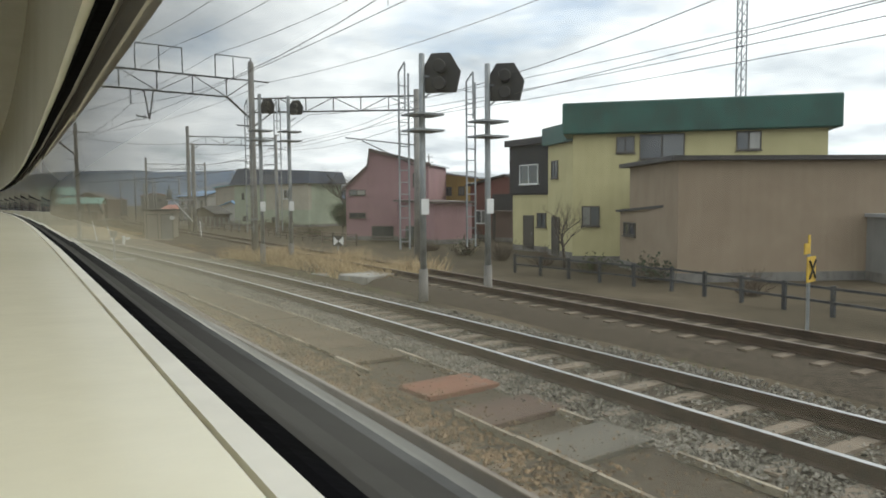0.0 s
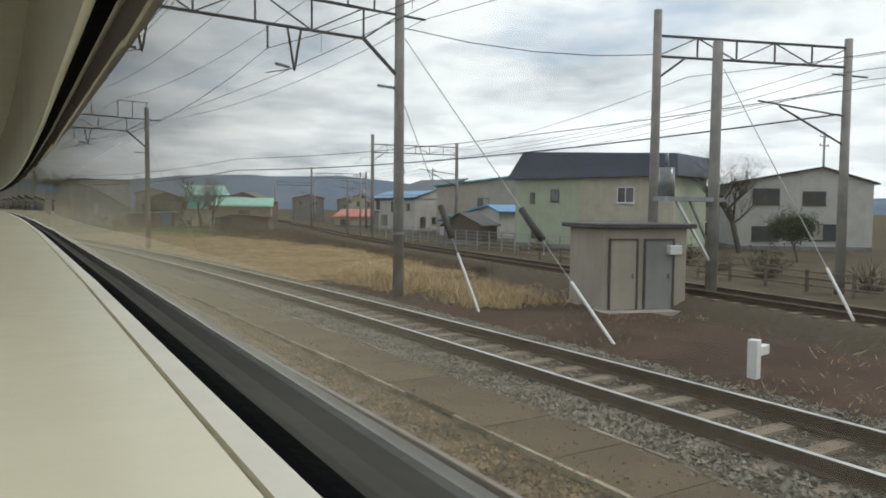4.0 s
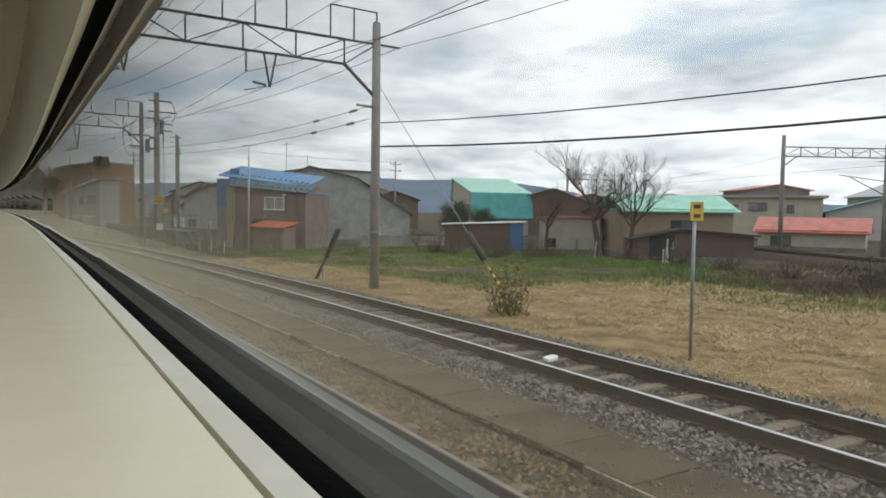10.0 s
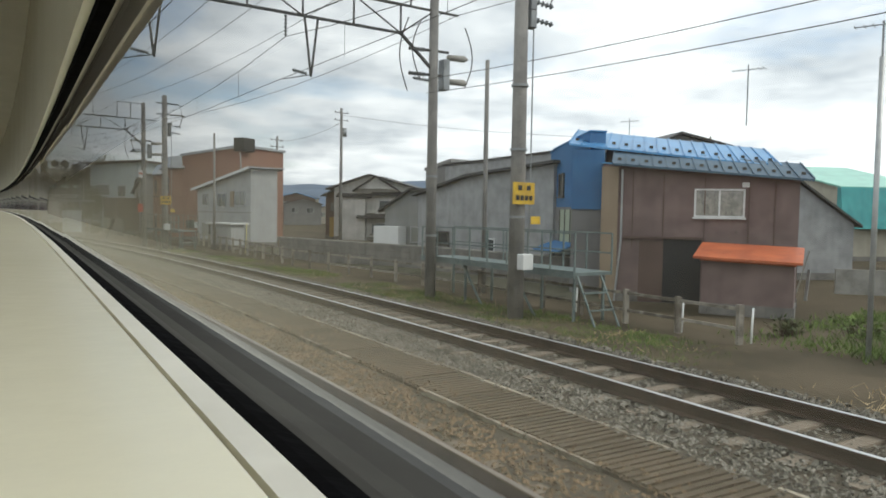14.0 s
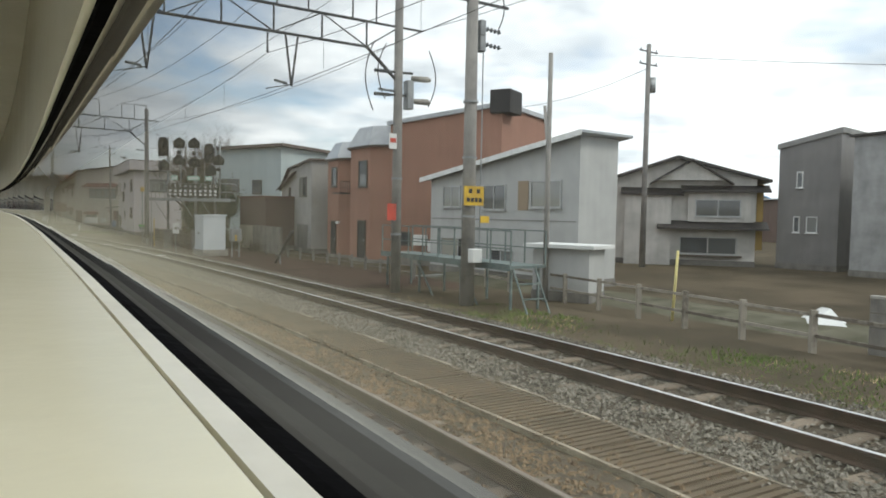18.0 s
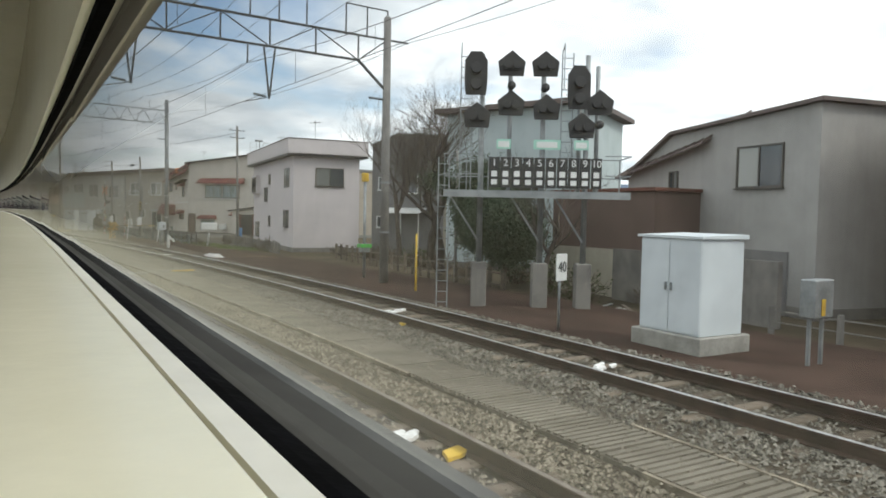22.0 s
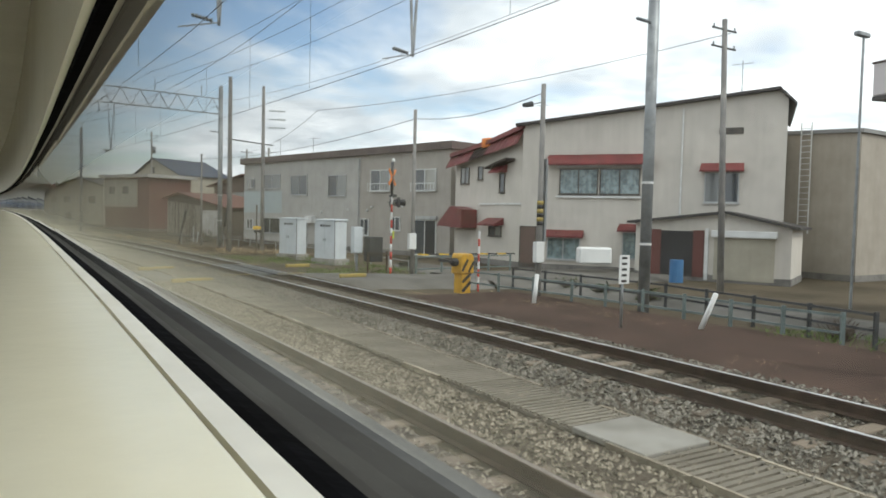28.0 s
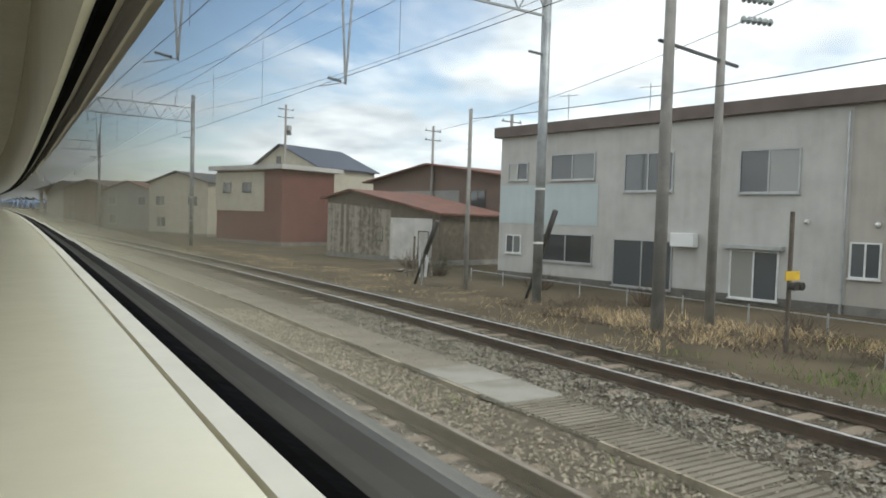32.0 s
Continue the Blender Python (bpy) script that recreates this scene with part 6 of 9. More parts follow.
part("shutter_box", face_box(Geo(), _fp, 21.7, 24.0, 0.0, 0.2, 1.72, 1.95), M["frame_grey"], r, "long shutter box over the door")
part("porch_lintel", face_box(Geo(), _fp, 11.8, 14.0, 0.0, 0.3, 1.25, 1.4), M["frame_grey"], r)
for _u, _z in ((14.7, 2.3), (16.9, 2.25), (17.4, 2.5), (20.6, 2.6), (11.4, 2.1)):
    part("wall_vent", Geo().tube(_fp(_u, 0.0, _z), _fp(_u, 0.09, _z), 0.09, 0.08, n=12), M["frame_white"], r, "small round wall vent", smooth=True)
part("air_conditioner", Geo().box(9.7, -0.45, 1.2, 10.7, -0.06, 1.75), M["white"], r, "white air conditioner unit", bevel=0.02)
r, W, n, f = house("wooden_shed", "weathered grey plank shed with a rusty red roof", (319.0, 20.6), (308.6, 22.6), 6.0, [(0, 3.2), (0.25, 3.7), (1, 2.3)], "y", M["wood"], P["rust_roof"], 0.4)
wins(r, n, [(5.2, 0.5, 0.7, 0.9)], parts=1)
part("cream_panel", face_box(Geo(), n, 6.6, 10.3, 0.0, 0.03, -0.6, 2.0), P["stained_wall"], r, "stained cream painted panel")
for _i in range(22):
    part("board", face_box(Geo(), n, 0.02 + 0.3 * _i, 0.29 + 0.3 * _i, 0.0, 0.02 + 0.012 * (_i % 3), GROUND + 0.34, 2.9 - 0.02 * _i), M["pale_wood"], r)
door(r, n, 9.2, -0.6, 0.8, 1.8, M["white"])
r, W, n, f = house("old_dark_house", "old dark wooden two-storey house with a low rusty roof", (328.0, 29.4), (313.0, 31.0), 8.0, [(0, 5.0), (0.5, 6.2), (1, 5.2)], "y", P["brown_wall"], P["rust_roof"], 0.7)
part("pale_band", face_box(Geo(), n, 3.0, 11.0, 0.0, 0.04, 2.4, 4.2), P["grey_wall"], r, "pale boarded band")
wins(r, n, [(12.2, 2.6, 1.6, 1.6)])
r, W, n, f = house("blue_house", "bright blue clad house", (326.0, 40.0), (315.0, 41.5), 8.0, [(0, 6.2), (1, 6.2)], "y", P["blue_wall"], P["navy_roof"], 0.3)
r, W, n, f = house("solar_house", "cream house with a dark gable roof and solar panels", (345.0, 25.0), (336.0, 28.0), 8.0, [(0, 6.6), (0.45, 8.8), (1, 6.6)], "y", P["cream_wall"], P["navy_roof"], 0.4)
wins(r, n, [(3.6, 6.9, 0.7, 0.8)], parts=1)
r, W, n, f = house("white_band_house", "white and dark brown house with a flat projecting storey", (342.0, 20.4), (332.6, 23.0), 6.0, [(0, 5.9), (1, 5.9)], "y", P["redbrown_wall"], P["white_wall"], 0.6, 0.4)
part("white_storey", Geo().box(-0.1, -0.1, 2.2, W * 0.75, 3.0, 5.7), P["cream_wall"], r, "white upper storey")
wins(r, lambda u, o, z: (u, -0.1 - o, z), [(1.2, 3.9, 1.2, 0.9), (4.2, 3.9, 1.3, 0.9)])

for _nm, _lb, _a, _b, _L, _pf, _wl, _rf in (
        ("end_house", "cream two-storey house with a dark roof beside the curve", (362.0, 19.0), (353.0, 23.0), 8.0, [(0, 5.2), (0.5, 6.4), (1, 5.2)], "cream_wall", "dark_roof"),
        ("end_house", "grey house with a low rusty roof beside the curve", (378.0, 17.0), (368.0, 21.0), 8.0, [(0, 4.4), (0.5, 5.6), (1, 4.4)], "grey_wall", "rust_roof"),
        ("end_house", "brown wooden house beside the curve", (398.0, 15.0), (386.0, 20.0), 8.0, [(0, 4.8), (0.5, 6.2), (1, 4.8)], "brown_wall", "brown_roof"),
        ("end_house", "pale house with a blue roof beside the curve", (420.0, 14.0), (404.0, 20.0), 9.0, [(0, 5.0), (0.5, 6.5), (1, 5.0)], "white_wall", "navy_roof")):
    r, W, n, f = house(_nm, _lb, _a, _b, _L, _pf, "y", P[_wl], P[_rf], 0.4)
    wins(r, n, [(1.2, 2.6, 1.6, 1.1), (W - 3.2, 2.6, 1.6, 1.1), (1.4, 0.1, 1.6, 1.2)], frame="frame_grey")

# ---- things beside the line ----
def post_thing(name, label, cat, s, d, h, r, mat, z0=GROUND, lean_x=0.0, lean_y=0.0, group="", n=8):
    """A single stake or pole."""
    return solid(name, Geo().tube((0, 0, z0 - 0.1), (lean_x, lean_y, z0 + h), r, r * 0.9, n=n), mat, label, cat, at(s, d), smooth=True, group=group)


# gantries of the branch line
def branch_gantry(a, b, top):
    m, W = at_pair(a, b)
    root = thing("branch_gantry", m, "concrete-posted lattice gantry over the branch line", "catenary gantry", "branch gantries")
    for x, t in (((0, top + 0.5), (W, top)) if a[0] != 33.0 else ((W, top),)):
        part("post", Geo().tube((x, 0, GROUND), (x, 0, t), 0.17, 0.13, n=12), M["pole_concrete"], root, smooth=True)
    lattice(root, 0.0, W, top - 0.95, top - 0.3, M["steel_dark"], 1.3)
    part("knee_brace", Geo().bar((1.0, 0, top - 0.95), (0.1, 0, top - 1.6), 0.06), M["steel_dark"], root)
    part("cantilever", Geo().bar((W, 0, top - 2.6), (W - 3.4, 0, top - 2.2), 0.05).bar((W, 0, top - 3.6), (W - 2.6, 0, top - 2.35), 0.05), M["steel_dark"], root)
    part("crossarm", Geo().bar((W - 0.6, 0, top - 1.2), (W + 0.8, 0, top - 1.25), 0.05), M["steel_dark"], root)


branch_gantry((33.0, 11.6), (28.1, 17.6), 7.3)
branch_gantry((58.4, 18.0), (56.0, 24.6), 7.9)
branch_gantry((92.0, 29.2), (89.6, 36.0), 7.6)
branch_gantry((125.7, 47.4), (122.2, 53.8), 7.2)
branch_gantry((160.0, 70.0), (157.0, 77.0), 7.6)
_pl = thing("switch_pole", at(55.8, 17.3), "concrete pole with a transformer platform and white guy tubes", "pole")
part("pole", Geo().tube((0, 0, GROUND), (0, 0, 6.8), 0.17, 0.14, n=12), M["pole_concrete"], _pl, smooth=True)
part("platform", Geo().box(-2.2, -0.1, 2.3, 0.4, 0.3, 2.42), M["steel_grey"], _pl)
part("brace", Geo().bar((-1.6, 0, 2.3), (-0.1, 0, 0.6), 0.07), M["white"], _pl, "white diagonal tube")
part("brace", Geo().bar((-0.9, 0.1, 2.3), (0.0, 0.1, 1.0), 0.05), M["steel_grey"], _pl)
part("transformer", Geo().tube((-1.9, 0.1, 2.42), (-1.9, 0.1, 3.2), 0.22, 0.2, n=12).tube((-1.9, 0.1, 3.2), (-1.9, 0.1, 3.6), 0.06, 0.04), M["insulator"], _pl, smooth=True)

# black-backed colour light signals on their own masts
def signal_mast(s, d, top, size=1.0, turn=0.0):
    root = thing("signal_mast", at(s, d, 0, turn), "grey steel signal mast with ladder and black signal shield", "railway signal", "signal masts")
    part("pole", Geo().tube((0, 0, GROUND), (0, 0, top), 0.085, 0.075, n=10), M["steel_grey"], root, smooth=True)
    part("concrete_foot", Geo().tube((0, 0, GROUND - 0.1), (0, 0, 0.3), 0.13, 0.115, n=10), M["concrete_dark"], root, smooth=True)
    z = top - 0.55
    g = Geo()
    hexa = [(-0.40, z - 0.42), (0.40, z - 0.42), (0.52, z + 0.1), (0.24, z + 0.58), (-0.24, z + 0.58), (-0.52, z + 0.1)]
    g.prism([(u * size, z + (zz - z) * size) for u, zz in hexa], "y", -0.06, 0.0)
    g.box(-0.26 * size, 0.0, z - 0.36 * size, 0.26 * size, 0.3 * size, z + 0.42 * size)
    for k in (-0.22, 0.22):
        g.tube((0, -0.06, z + k * size), (0, -0.42 * size, z + (k - 0.02) * size), 0.15 * size, 0.17 * size, n=12)
    ca, sa = math.cos(radians(-42)), math.sin(radians(-42))
    g.v = [(x * ca - y * sa + 0.45 * size, x * sa + y * ca - 0.2, zz) for x, y, zz in g.v]
    part("signal_shield", g, M["black"], root, "black signal back shield", bevel=0.02)
    part("signal_arm", Geo().bar((0, 0, z), (0.45, -0.05, z), 0.05).bar((0, 0, z - 0.6), (0.3, -0.05, z - 0.35), 0.04), M["steel_grey"], root)
    for zz in (top - 1.55, top - 1.95):
        part("platform", Geo().box(-0.4, -0.35, zz, 0.45, 0.35, zz + 0.05), M["steel_grey"], root)
    lad = Geo()
    for x in (-0.62, -0.34):
        lad.bar((x, 0.1, GROUND + 1.6), (x, 0.1, top - 0.5), 0.035)
    zz = GROUND + 1.8
    while zz < top - 0.6:
        lad.bar((-0.62, 0.1, zz), (-0.34, 0.1, zz), 0.025)
        zz += 0.3
    part("ladder", lad, M["steel_grey"], root)
    part("cage_rail", Geo().bar((-0.62, 0.1, top - 0.5), (-0.62, -0.2, top - 0.3), 0.03).bar((-0.62, -0.2, top - 0.3), (-0.62, -0.2, top - 1.5), 0.03), M["steel_grey"], root)
    part("number_plate", Geo().box(-0.11, -0.12, 1.7, 0.11, -0.09, 2.1), M["white"], root, "small white plate")


signal_mast(15.5, 9.3, 5.75)
signal_mast(15.4, 11.3, 5.68)
signal_mast(29.0, 10.3, 6.6, size=0.62)
signal_mast(28.8, 11.5, 6.6, size=0.62)

# small signs and markers
_x = thing("caution_sign", at(6.9, 11.5, 0, 12), "yellow square sign with a black cross on a thin post", "sign")
part("post", Geo().tube((0, 0, GROUND), (0, 0, 1.25), 0.03, n=8), M["steel_grey"], _x)
part("plate", Geo().box(-0.19, -0.05, 0.62, 0.19, -0.03, 1.05), M["yellow"], _x)
part("cross", Geo().bar((-0.14, -0.056, 0.68), (0.14, -0.056, 0.99), 0.05, 0.01).bar((-0.14, -0.056, 0.99), (0.14, -0.056, 0.68), 0.05, 0.01), M["black"], _x, "black cross")
part("flag", Geo().box(-0.3, -0.04, 1.1, -0.05, -0.02, 1.28).box(-0.12, -0.04, 1.28, -0.05, -0.02, 1.42), M["yellow"], _x, "yellow flag plate")
for _s, _d in ((7.2, 10.9), (12.5, 12.1)):
    _m = thing("marker_post", at(_s, _d), "short white concrete marker post with a dark mark", "marker post", "marker posts")
    part("stub", Geo().box(-0.09, -0.07, GROUND, 0.09, 0.07, -0.36), M["white"], _m, bevel=0.02)
    part("mark", Geo().box(-0.035, -0.075, -0.6, 0.035, -0.071, -0.42), M["black"], _m)
for _s, _d, _w in ((49.8, 10.05, 1), (242.9, 12.2, 1)):
    _m = thing("distance_marker", at(_s, _d, 0, 10), "white angle-shaped track marker post", "marker post", "distance markers")
    part("stem", Geo().box(-0.08, -0.08, GROUND, 0.08, 0.08, 0.0 if _s < 100 else 0.25), M["white"], _m, bevel=0.015)
    if _s < 100:
        part("arm", Geo().box(0.08, -0.06, -0.28, 0.42, 0.06, -0.12), M["white"], _m, bevel=0.01)
    else:
        part("arm", Geo().bar((0.05, 0, 0.12), (0.42, 0, -0.18), 0.05, 0.14), M["white"], _m)
_m = thing("limit_marker", at(28.5, 13.6), "black and white bow-tie marker on a short post", "marker post")
part("post", Geo().tube((0, 0, GROUND), (0, 0, 0.15), 0.04), M["steel_grey"], _m)
part("plate", Geo().box(-0.26, -0.04, 0.12, 0.26, -0.01, 0.55), M["black"], _m)
part("bow_tie", Geo().prism([(-0.24, 0.14), (0.0, 0.32), (-0.24, 0.52)], "y", -0.055, -0.042).prism([(0.24, 0.14), (0.24, 0.52), (0.0, 0.32)], "y", -0.055, -0.042), M["white"], _m, "white bow-tie mark")
solid("concrete_block", Geo().box(-0.75, -0.7, GROUND, 0.75, 0.7, -0.32), M["concrete"], "low square concrete foundation block", "concrete block", at(20.7, 10.6, 0, 15), bevel=0.03)
solid("concrete_plate", Geo().box(-0.8, -0.4, GROUND, 0.8, 0.4, -0.52), M["concrete"], "flat concrete slab on the ground", "concrete slab", at(23.5, 10.8, 0, 5), bevel=0.02)
_m = thing("dwarf_signal", at(29.5, 4.55), "small black dwarf signal on a thin post between tracks", "railway signal")
part("post", Geo().tube((0, 0, -0.2), (0, 0, 0.9), 0.035), M["steel_grey"], _m)
part("lamp_box", Geo().box(-0.11, -0.12, 0.78, 0.11, 0.12, 1.02), M["black"], _m, bevel=0.03)
part("foot_plate", Geo().box(-0.5, -0.12, -0.14, 0.7, 0.12, -0.06), M["concrete"], _m)

# relay hut
_hm, _hw = at_pair((56.4, 13.6), (55.6, 15.9))
hut = thing("relay_hut", _hm, "small grey-brown concrete relay hut with a thin flat roof", "hut")
part("wall", Geo().box(0, 0, GROUND, _hw, 2.2, 1.55), P["beige_wall"], hut)
part("roof", Geo().box(-0.2, -0.2, 1.55, _hw + 0.2, 2.4, 1.68), P["dark_roof"], hut, bevel=0.02)
part("base", Geo().box(-0.15, -0.5, GROUND - 0.05, _hw + 0.4, 2.3, GROUND + 0.14), M["concrete"], hut)
_d = door(hut, on_face("n", _hw, 2.2), _hw * 0.5, -0.62, 0.8, 1.85, P["grey_wall"])
door(hut, on_face("n", _hw, 2.2), 0.2, -0.62, 0.75, 1.85, P["beige_wall"])
part("meter_box", Geo().box(_hw - 0.6, -0.22, 0.85, _hw - 0.25, 0, 1.1), M["white"], hut, "small white meter box", bevel=0.02)


# guy rods that hold the masts
def guy(s0, d0, s1, d1, z1, sleeve, striped=False):
    root = thing("guy_rod", Matrix(), "steel guy wire with a painted tube and a black sleeve", "guy wire", "guy wires")
    p, q = trk(s0, d0, GROUND), trk(s1, d1, z1)
    u = (q - p).normalized()
    part("wire", Geo().tube(p, q, 0.012, n=6), M["steel_grey"], root)
    if striped:
        for i in range(14):
            part("tube", Geo().tube(p + u * (0.1 + 0.13 * i), p + u * (0.1 + 0.13 * (i + 1)), 0.035, n=8), M["yellow"] if i % 2 else M["black"], root, "yellow stripe" if i % 2 else "black stripe")
    else:
        part("tube", Geo().tube(p + u * 0.05, p + u * 1.9, 0.035, n=8), M["white"], root, "white painted tube")
    if sleeve:
        part("sleeve", Geo().tube(p + u * sleeve, p + u * (sleeve + 1.0), 0.085, n=10), M["black"], root, "thick black sleeve", smooth=True)


guy(57.7, 10.6, 61.3, 10.4, 5.2, 2.4)
guy(52.8, 10.3, 61.2, 10.4, 7.0, 3.2)
guy(51.0, 15.8, 55.6, 17.3, 6.0, 0)
guy(81.9, 11.1, 89.8, 10.7, 5.8, 2.6, True)
guy(112.6, 11.3, 119.8, 11.2, 6.2, 2.2, True)


def prop(s, d, ds, dz, label="black tarred prop post beside a short steel stub"):
    root = thing("prop_post", at(s, d), label, "post", "prop posts")
    part("prop", Geo().tube((0, 0, GROUND), (0, ds * 0.5, GROUND + dz * 0.5), 0.06, 0.06).tube((0, ds * 0.5, GROUND + dz * 0.5), (0, ds, GROUND + dz), 0.1, 0.1), M["black"], root, smooth=True)
    part("stub", Geo().tube((0, ds * 0.35, GROUND), (0, ds * 0.35, GROUND + dz * 0.4), 0.04), M["steel_grey"], root)


prop(124.0, 10.9, -2.0, 2.1)
prop(196.5, 12.7, -2.2, 1.8)
prop(299.4, 15.0, -1.6, 2.7)
prop(293.9, 16.3, -1.4, 3.2)


def plate_sign(s, d, h, w, hh, mat, label, bars, turn=0.0, post=M["steel_grey"]):
    root = thing("line_sign", at(s, d, 0, turn), label, "sign", "line signs")
    part("post", Geo().tube((0, 0, GROUND), (0, 0, h), 0.032, n=8), post, root, smooth=True)
    part("plate", Geo().box(-w / 2, -0.06, h - hh, w / 2, -0.035, h), mat, root, bevel=0.004)
    for i in range(bars):
        z = h - hh * (i + 0.5) / bars
        part("writing_bar", Geo().box(-w * 0.3, -0.068, z - hh * 0.2 / bars, w * 0.22, -0.062, z + hh * 0.2 / bars), M["black"], root)


plate_sign(107.1, 10.6, 2.25, 0.34, 0.34, M["yellow"], "small yellow square sign with dark writing on a post", 2)
plate_sign(102.8, 11.1, 2.2, 0.28, 0.78, M["white"], "tall narrow white sign with dark writing on a post", 5)
plate_sign(253.4, 12.8, 1.15, 0.34, 0.7, M["white"], "white upright notice on a short post", 5)
plate_sign(206.2, 10.9, 1.15, 0.42, 0.62, M["white"], "white speed limit board on a striped post", 0, 14)


def writing(parent, text, size, m, mat, name="lettering"):
    cu = bpy.data.curves.new(name, "FONT")
    cu.body, cu.size, cu.extrude, cu.align_x, cu.align_y = text, size, 0.004, "CENTER", "CENTER"
    tmp = bpy.data.objects.new(name, cu)
    scene.collection.objects.link(tmp)
    bpy.context.view_layer.update()
    me = bpy.data.meshes.new_from_object(tmp.evaluated_get(bpy.context.evaluated_depsgraph_get()))
    bpy.data.objects.remove(tmp)
    me.materials.clear()
    me.materials.append(mat)
    ob = new(name, me)
    ob.parent = parent
    ob.matrix_local = m
    return ob


_forty = thing("speed_figure", at(206.2, 10.9, 0, 14), "black figure forty on the white speed board", "sign figure")
writing(_forty, "40", 0.34, pose(0, -0.072, 0.84, 90, 0, 0), M["black"])


# big poles with feeder switches and a walkway between pole and mast
def walkway(s0, s1, d, pole_s, pole_d, top, mast_s, mast_d):
    L = s1 - s0
    root = thing("inspection_platform", at(s0, d), "green-grey steel inspection platform with railings on legs", "platform", "inspection platforms")
    part("deck", Geo().box(-0.55, 0, 0.5, 0.75, L, 0.58), M["steel_green"], root)
    part("deck_edge", Geo().box(-0.6, -0.03, 0.44, -0.55, L + 0.03, 0.62), M["steel_green"], root)
    n = 8
    for side in (-0.55, 0.72):
        for i in range(n + 1):
            y = L * i / n
            part("railing_post", Geo().bar((side, y, 0.5), (side, y, 1.55), 0.035), M["steel_green"], root)
        for z in (1.05, 1.55):
            part("railing", Geo().bar((side, 0, z), (side, L, z), 0.035), M["steel_green"], root)
    for y in (0.15, L * 0.35, L * 0.68, L - 0.15):
        for x in (-0.4, 0.6):
            part("leg", Geo().bar((x, y, GROUND), (x, y, 0.5), 0.06), M["steel_green"], root)
    part("stair", Geo().bar((-0.5, -0.05, 0.5), (-0.5, -0.75, GROUND), 0.04).bar((0.3, -0.05, 0.5), (0.3, -0.75, GROUND), 0.04).bar((-0.5, -0.3, 0.1), (0.3, -0.3, 0.1), 0.04).bar((-0.5, -0.52, -0.3), (0.3, -0.52, -0.3), 0.04), M["steel_green"], root)
    for y in (L * 0.35, L * 0.68):
        part("strut", Geo().bar((-0.5, y, 0.45), (-0.5, y - 1.0, GROUND + 0.1), 0.05), M["steel_green"], root)
    p = thing("switch_mast", at(pole_s, pole_d), "thick concrete pole with feeder switches and a yellow notice", "pole", "switch masts")
    part("pole", Geo().tube((0, 0, GROUND - 0.2), (0, 0, top), 0.21, 0.16, n=14), M["pole_concrete"], p, smooth=True)
    part("notice", Geo().box(-0.34, -0.26, 2.25, 0.34, -0.22, 2.8), M["yellow"], p, "yellow notice board")
    for x, z, w in ((-0.14, 2.6, 0.12), (0.14, 2.6, 0.12), (-0.21, 2.35, 0.1), (-0.07, 2.35, 0.1), (0.07, 2.35, 0.1), (0.21, 2.35, 0.1)):
        part("writing_bar", Geo().box(x - w / 2, -0.275, z, x + w / 2, -0.268, z + 0.12), M["black"], p)
    part("small_flag", Geo().box(0.3, -0.2, 1.75, 0.6, -0.17, 1.95), M["yellow"], p)
    for z, w in ((top - 0.5, 0.9), (top - 1.2, 1.3)):
        part("crossarm", Geo().bar((-0.5, 0, z), (w, 0, z), 0.07), M["steel_dark"], p)
    for i, z in enumerate((top - 1.9, top - 2.35)):
        g = Geo()
        insulator(g, (0.35, 0, z), (1.05, 0, z - 0.05), 0.075, 5)
        part("switch_insulator", g, M["insulator"], p, smooth=True)
        part("switch_box", Geo().box(0.22, -0.12, z - 0.25, 0.42, 0.12, z + 0.2), M["steel_grey"], p, bevel=0.02)
    part("operating_rod", Geo().tube((0.45, 0.05, 0.6), (0.45, 0.05, top - 2.4), 0.02, n=6), M["steel_grey"], p)
    part("control_box", Geo().box(-0.15, -0.45, 0.6, 0.2, -0.2, 1.0), M["white"], p, "white control box", bevel=0.02)
    g = Geo()
    prev = None
    for i in range(12):
        k = i / 11
        q = Vector((0.9 + 0.25 * math.sin(k * 3.1), 0, top - 0.5 - 1.45 * k))
        if prev is not None:
            g.tube(prev, q, 0.018, n=5)
        prev = q
    part("jumper_cable", g, M["wire"], p)
    for z in (1.9, 3.6, 5.2):
        part("band", Geo().tube((0, 0, z), (0, 0, z + 0.06), 0.22, 0.22, n=14), M["steel_grey"], p)


mast_gear(150.6, 11.7, 7.0)
mast_gear(183.4, 11.5, 6.6)
walkway(144.6, 151.8, 12.5, 145.9, 11.2, 9.3, 150.6, 11.7)
walkway(178.2, 185.6, 12.6, 179.7, 11.7, 9.3, 183.4, 11.5)
_m = thing("red_notice", at(183.3, 11.28), "small red and white notice boards on the mast", "sign")
part("plate", Geo().box(-0.2, -0.03, 1.75, 0.16, 0.0, 2.3), M["red"], _m)
part("upper_plate", Geo().box(-0.16, -0.03, 4.1, 0.12, 0.0, 4.6), M["white"], _m, "white plate with a red block")
part("red_block", Geo().box(-0.13, -0.036, 4.3, 0.09, -0.031, 4.45), M["red"], _m)

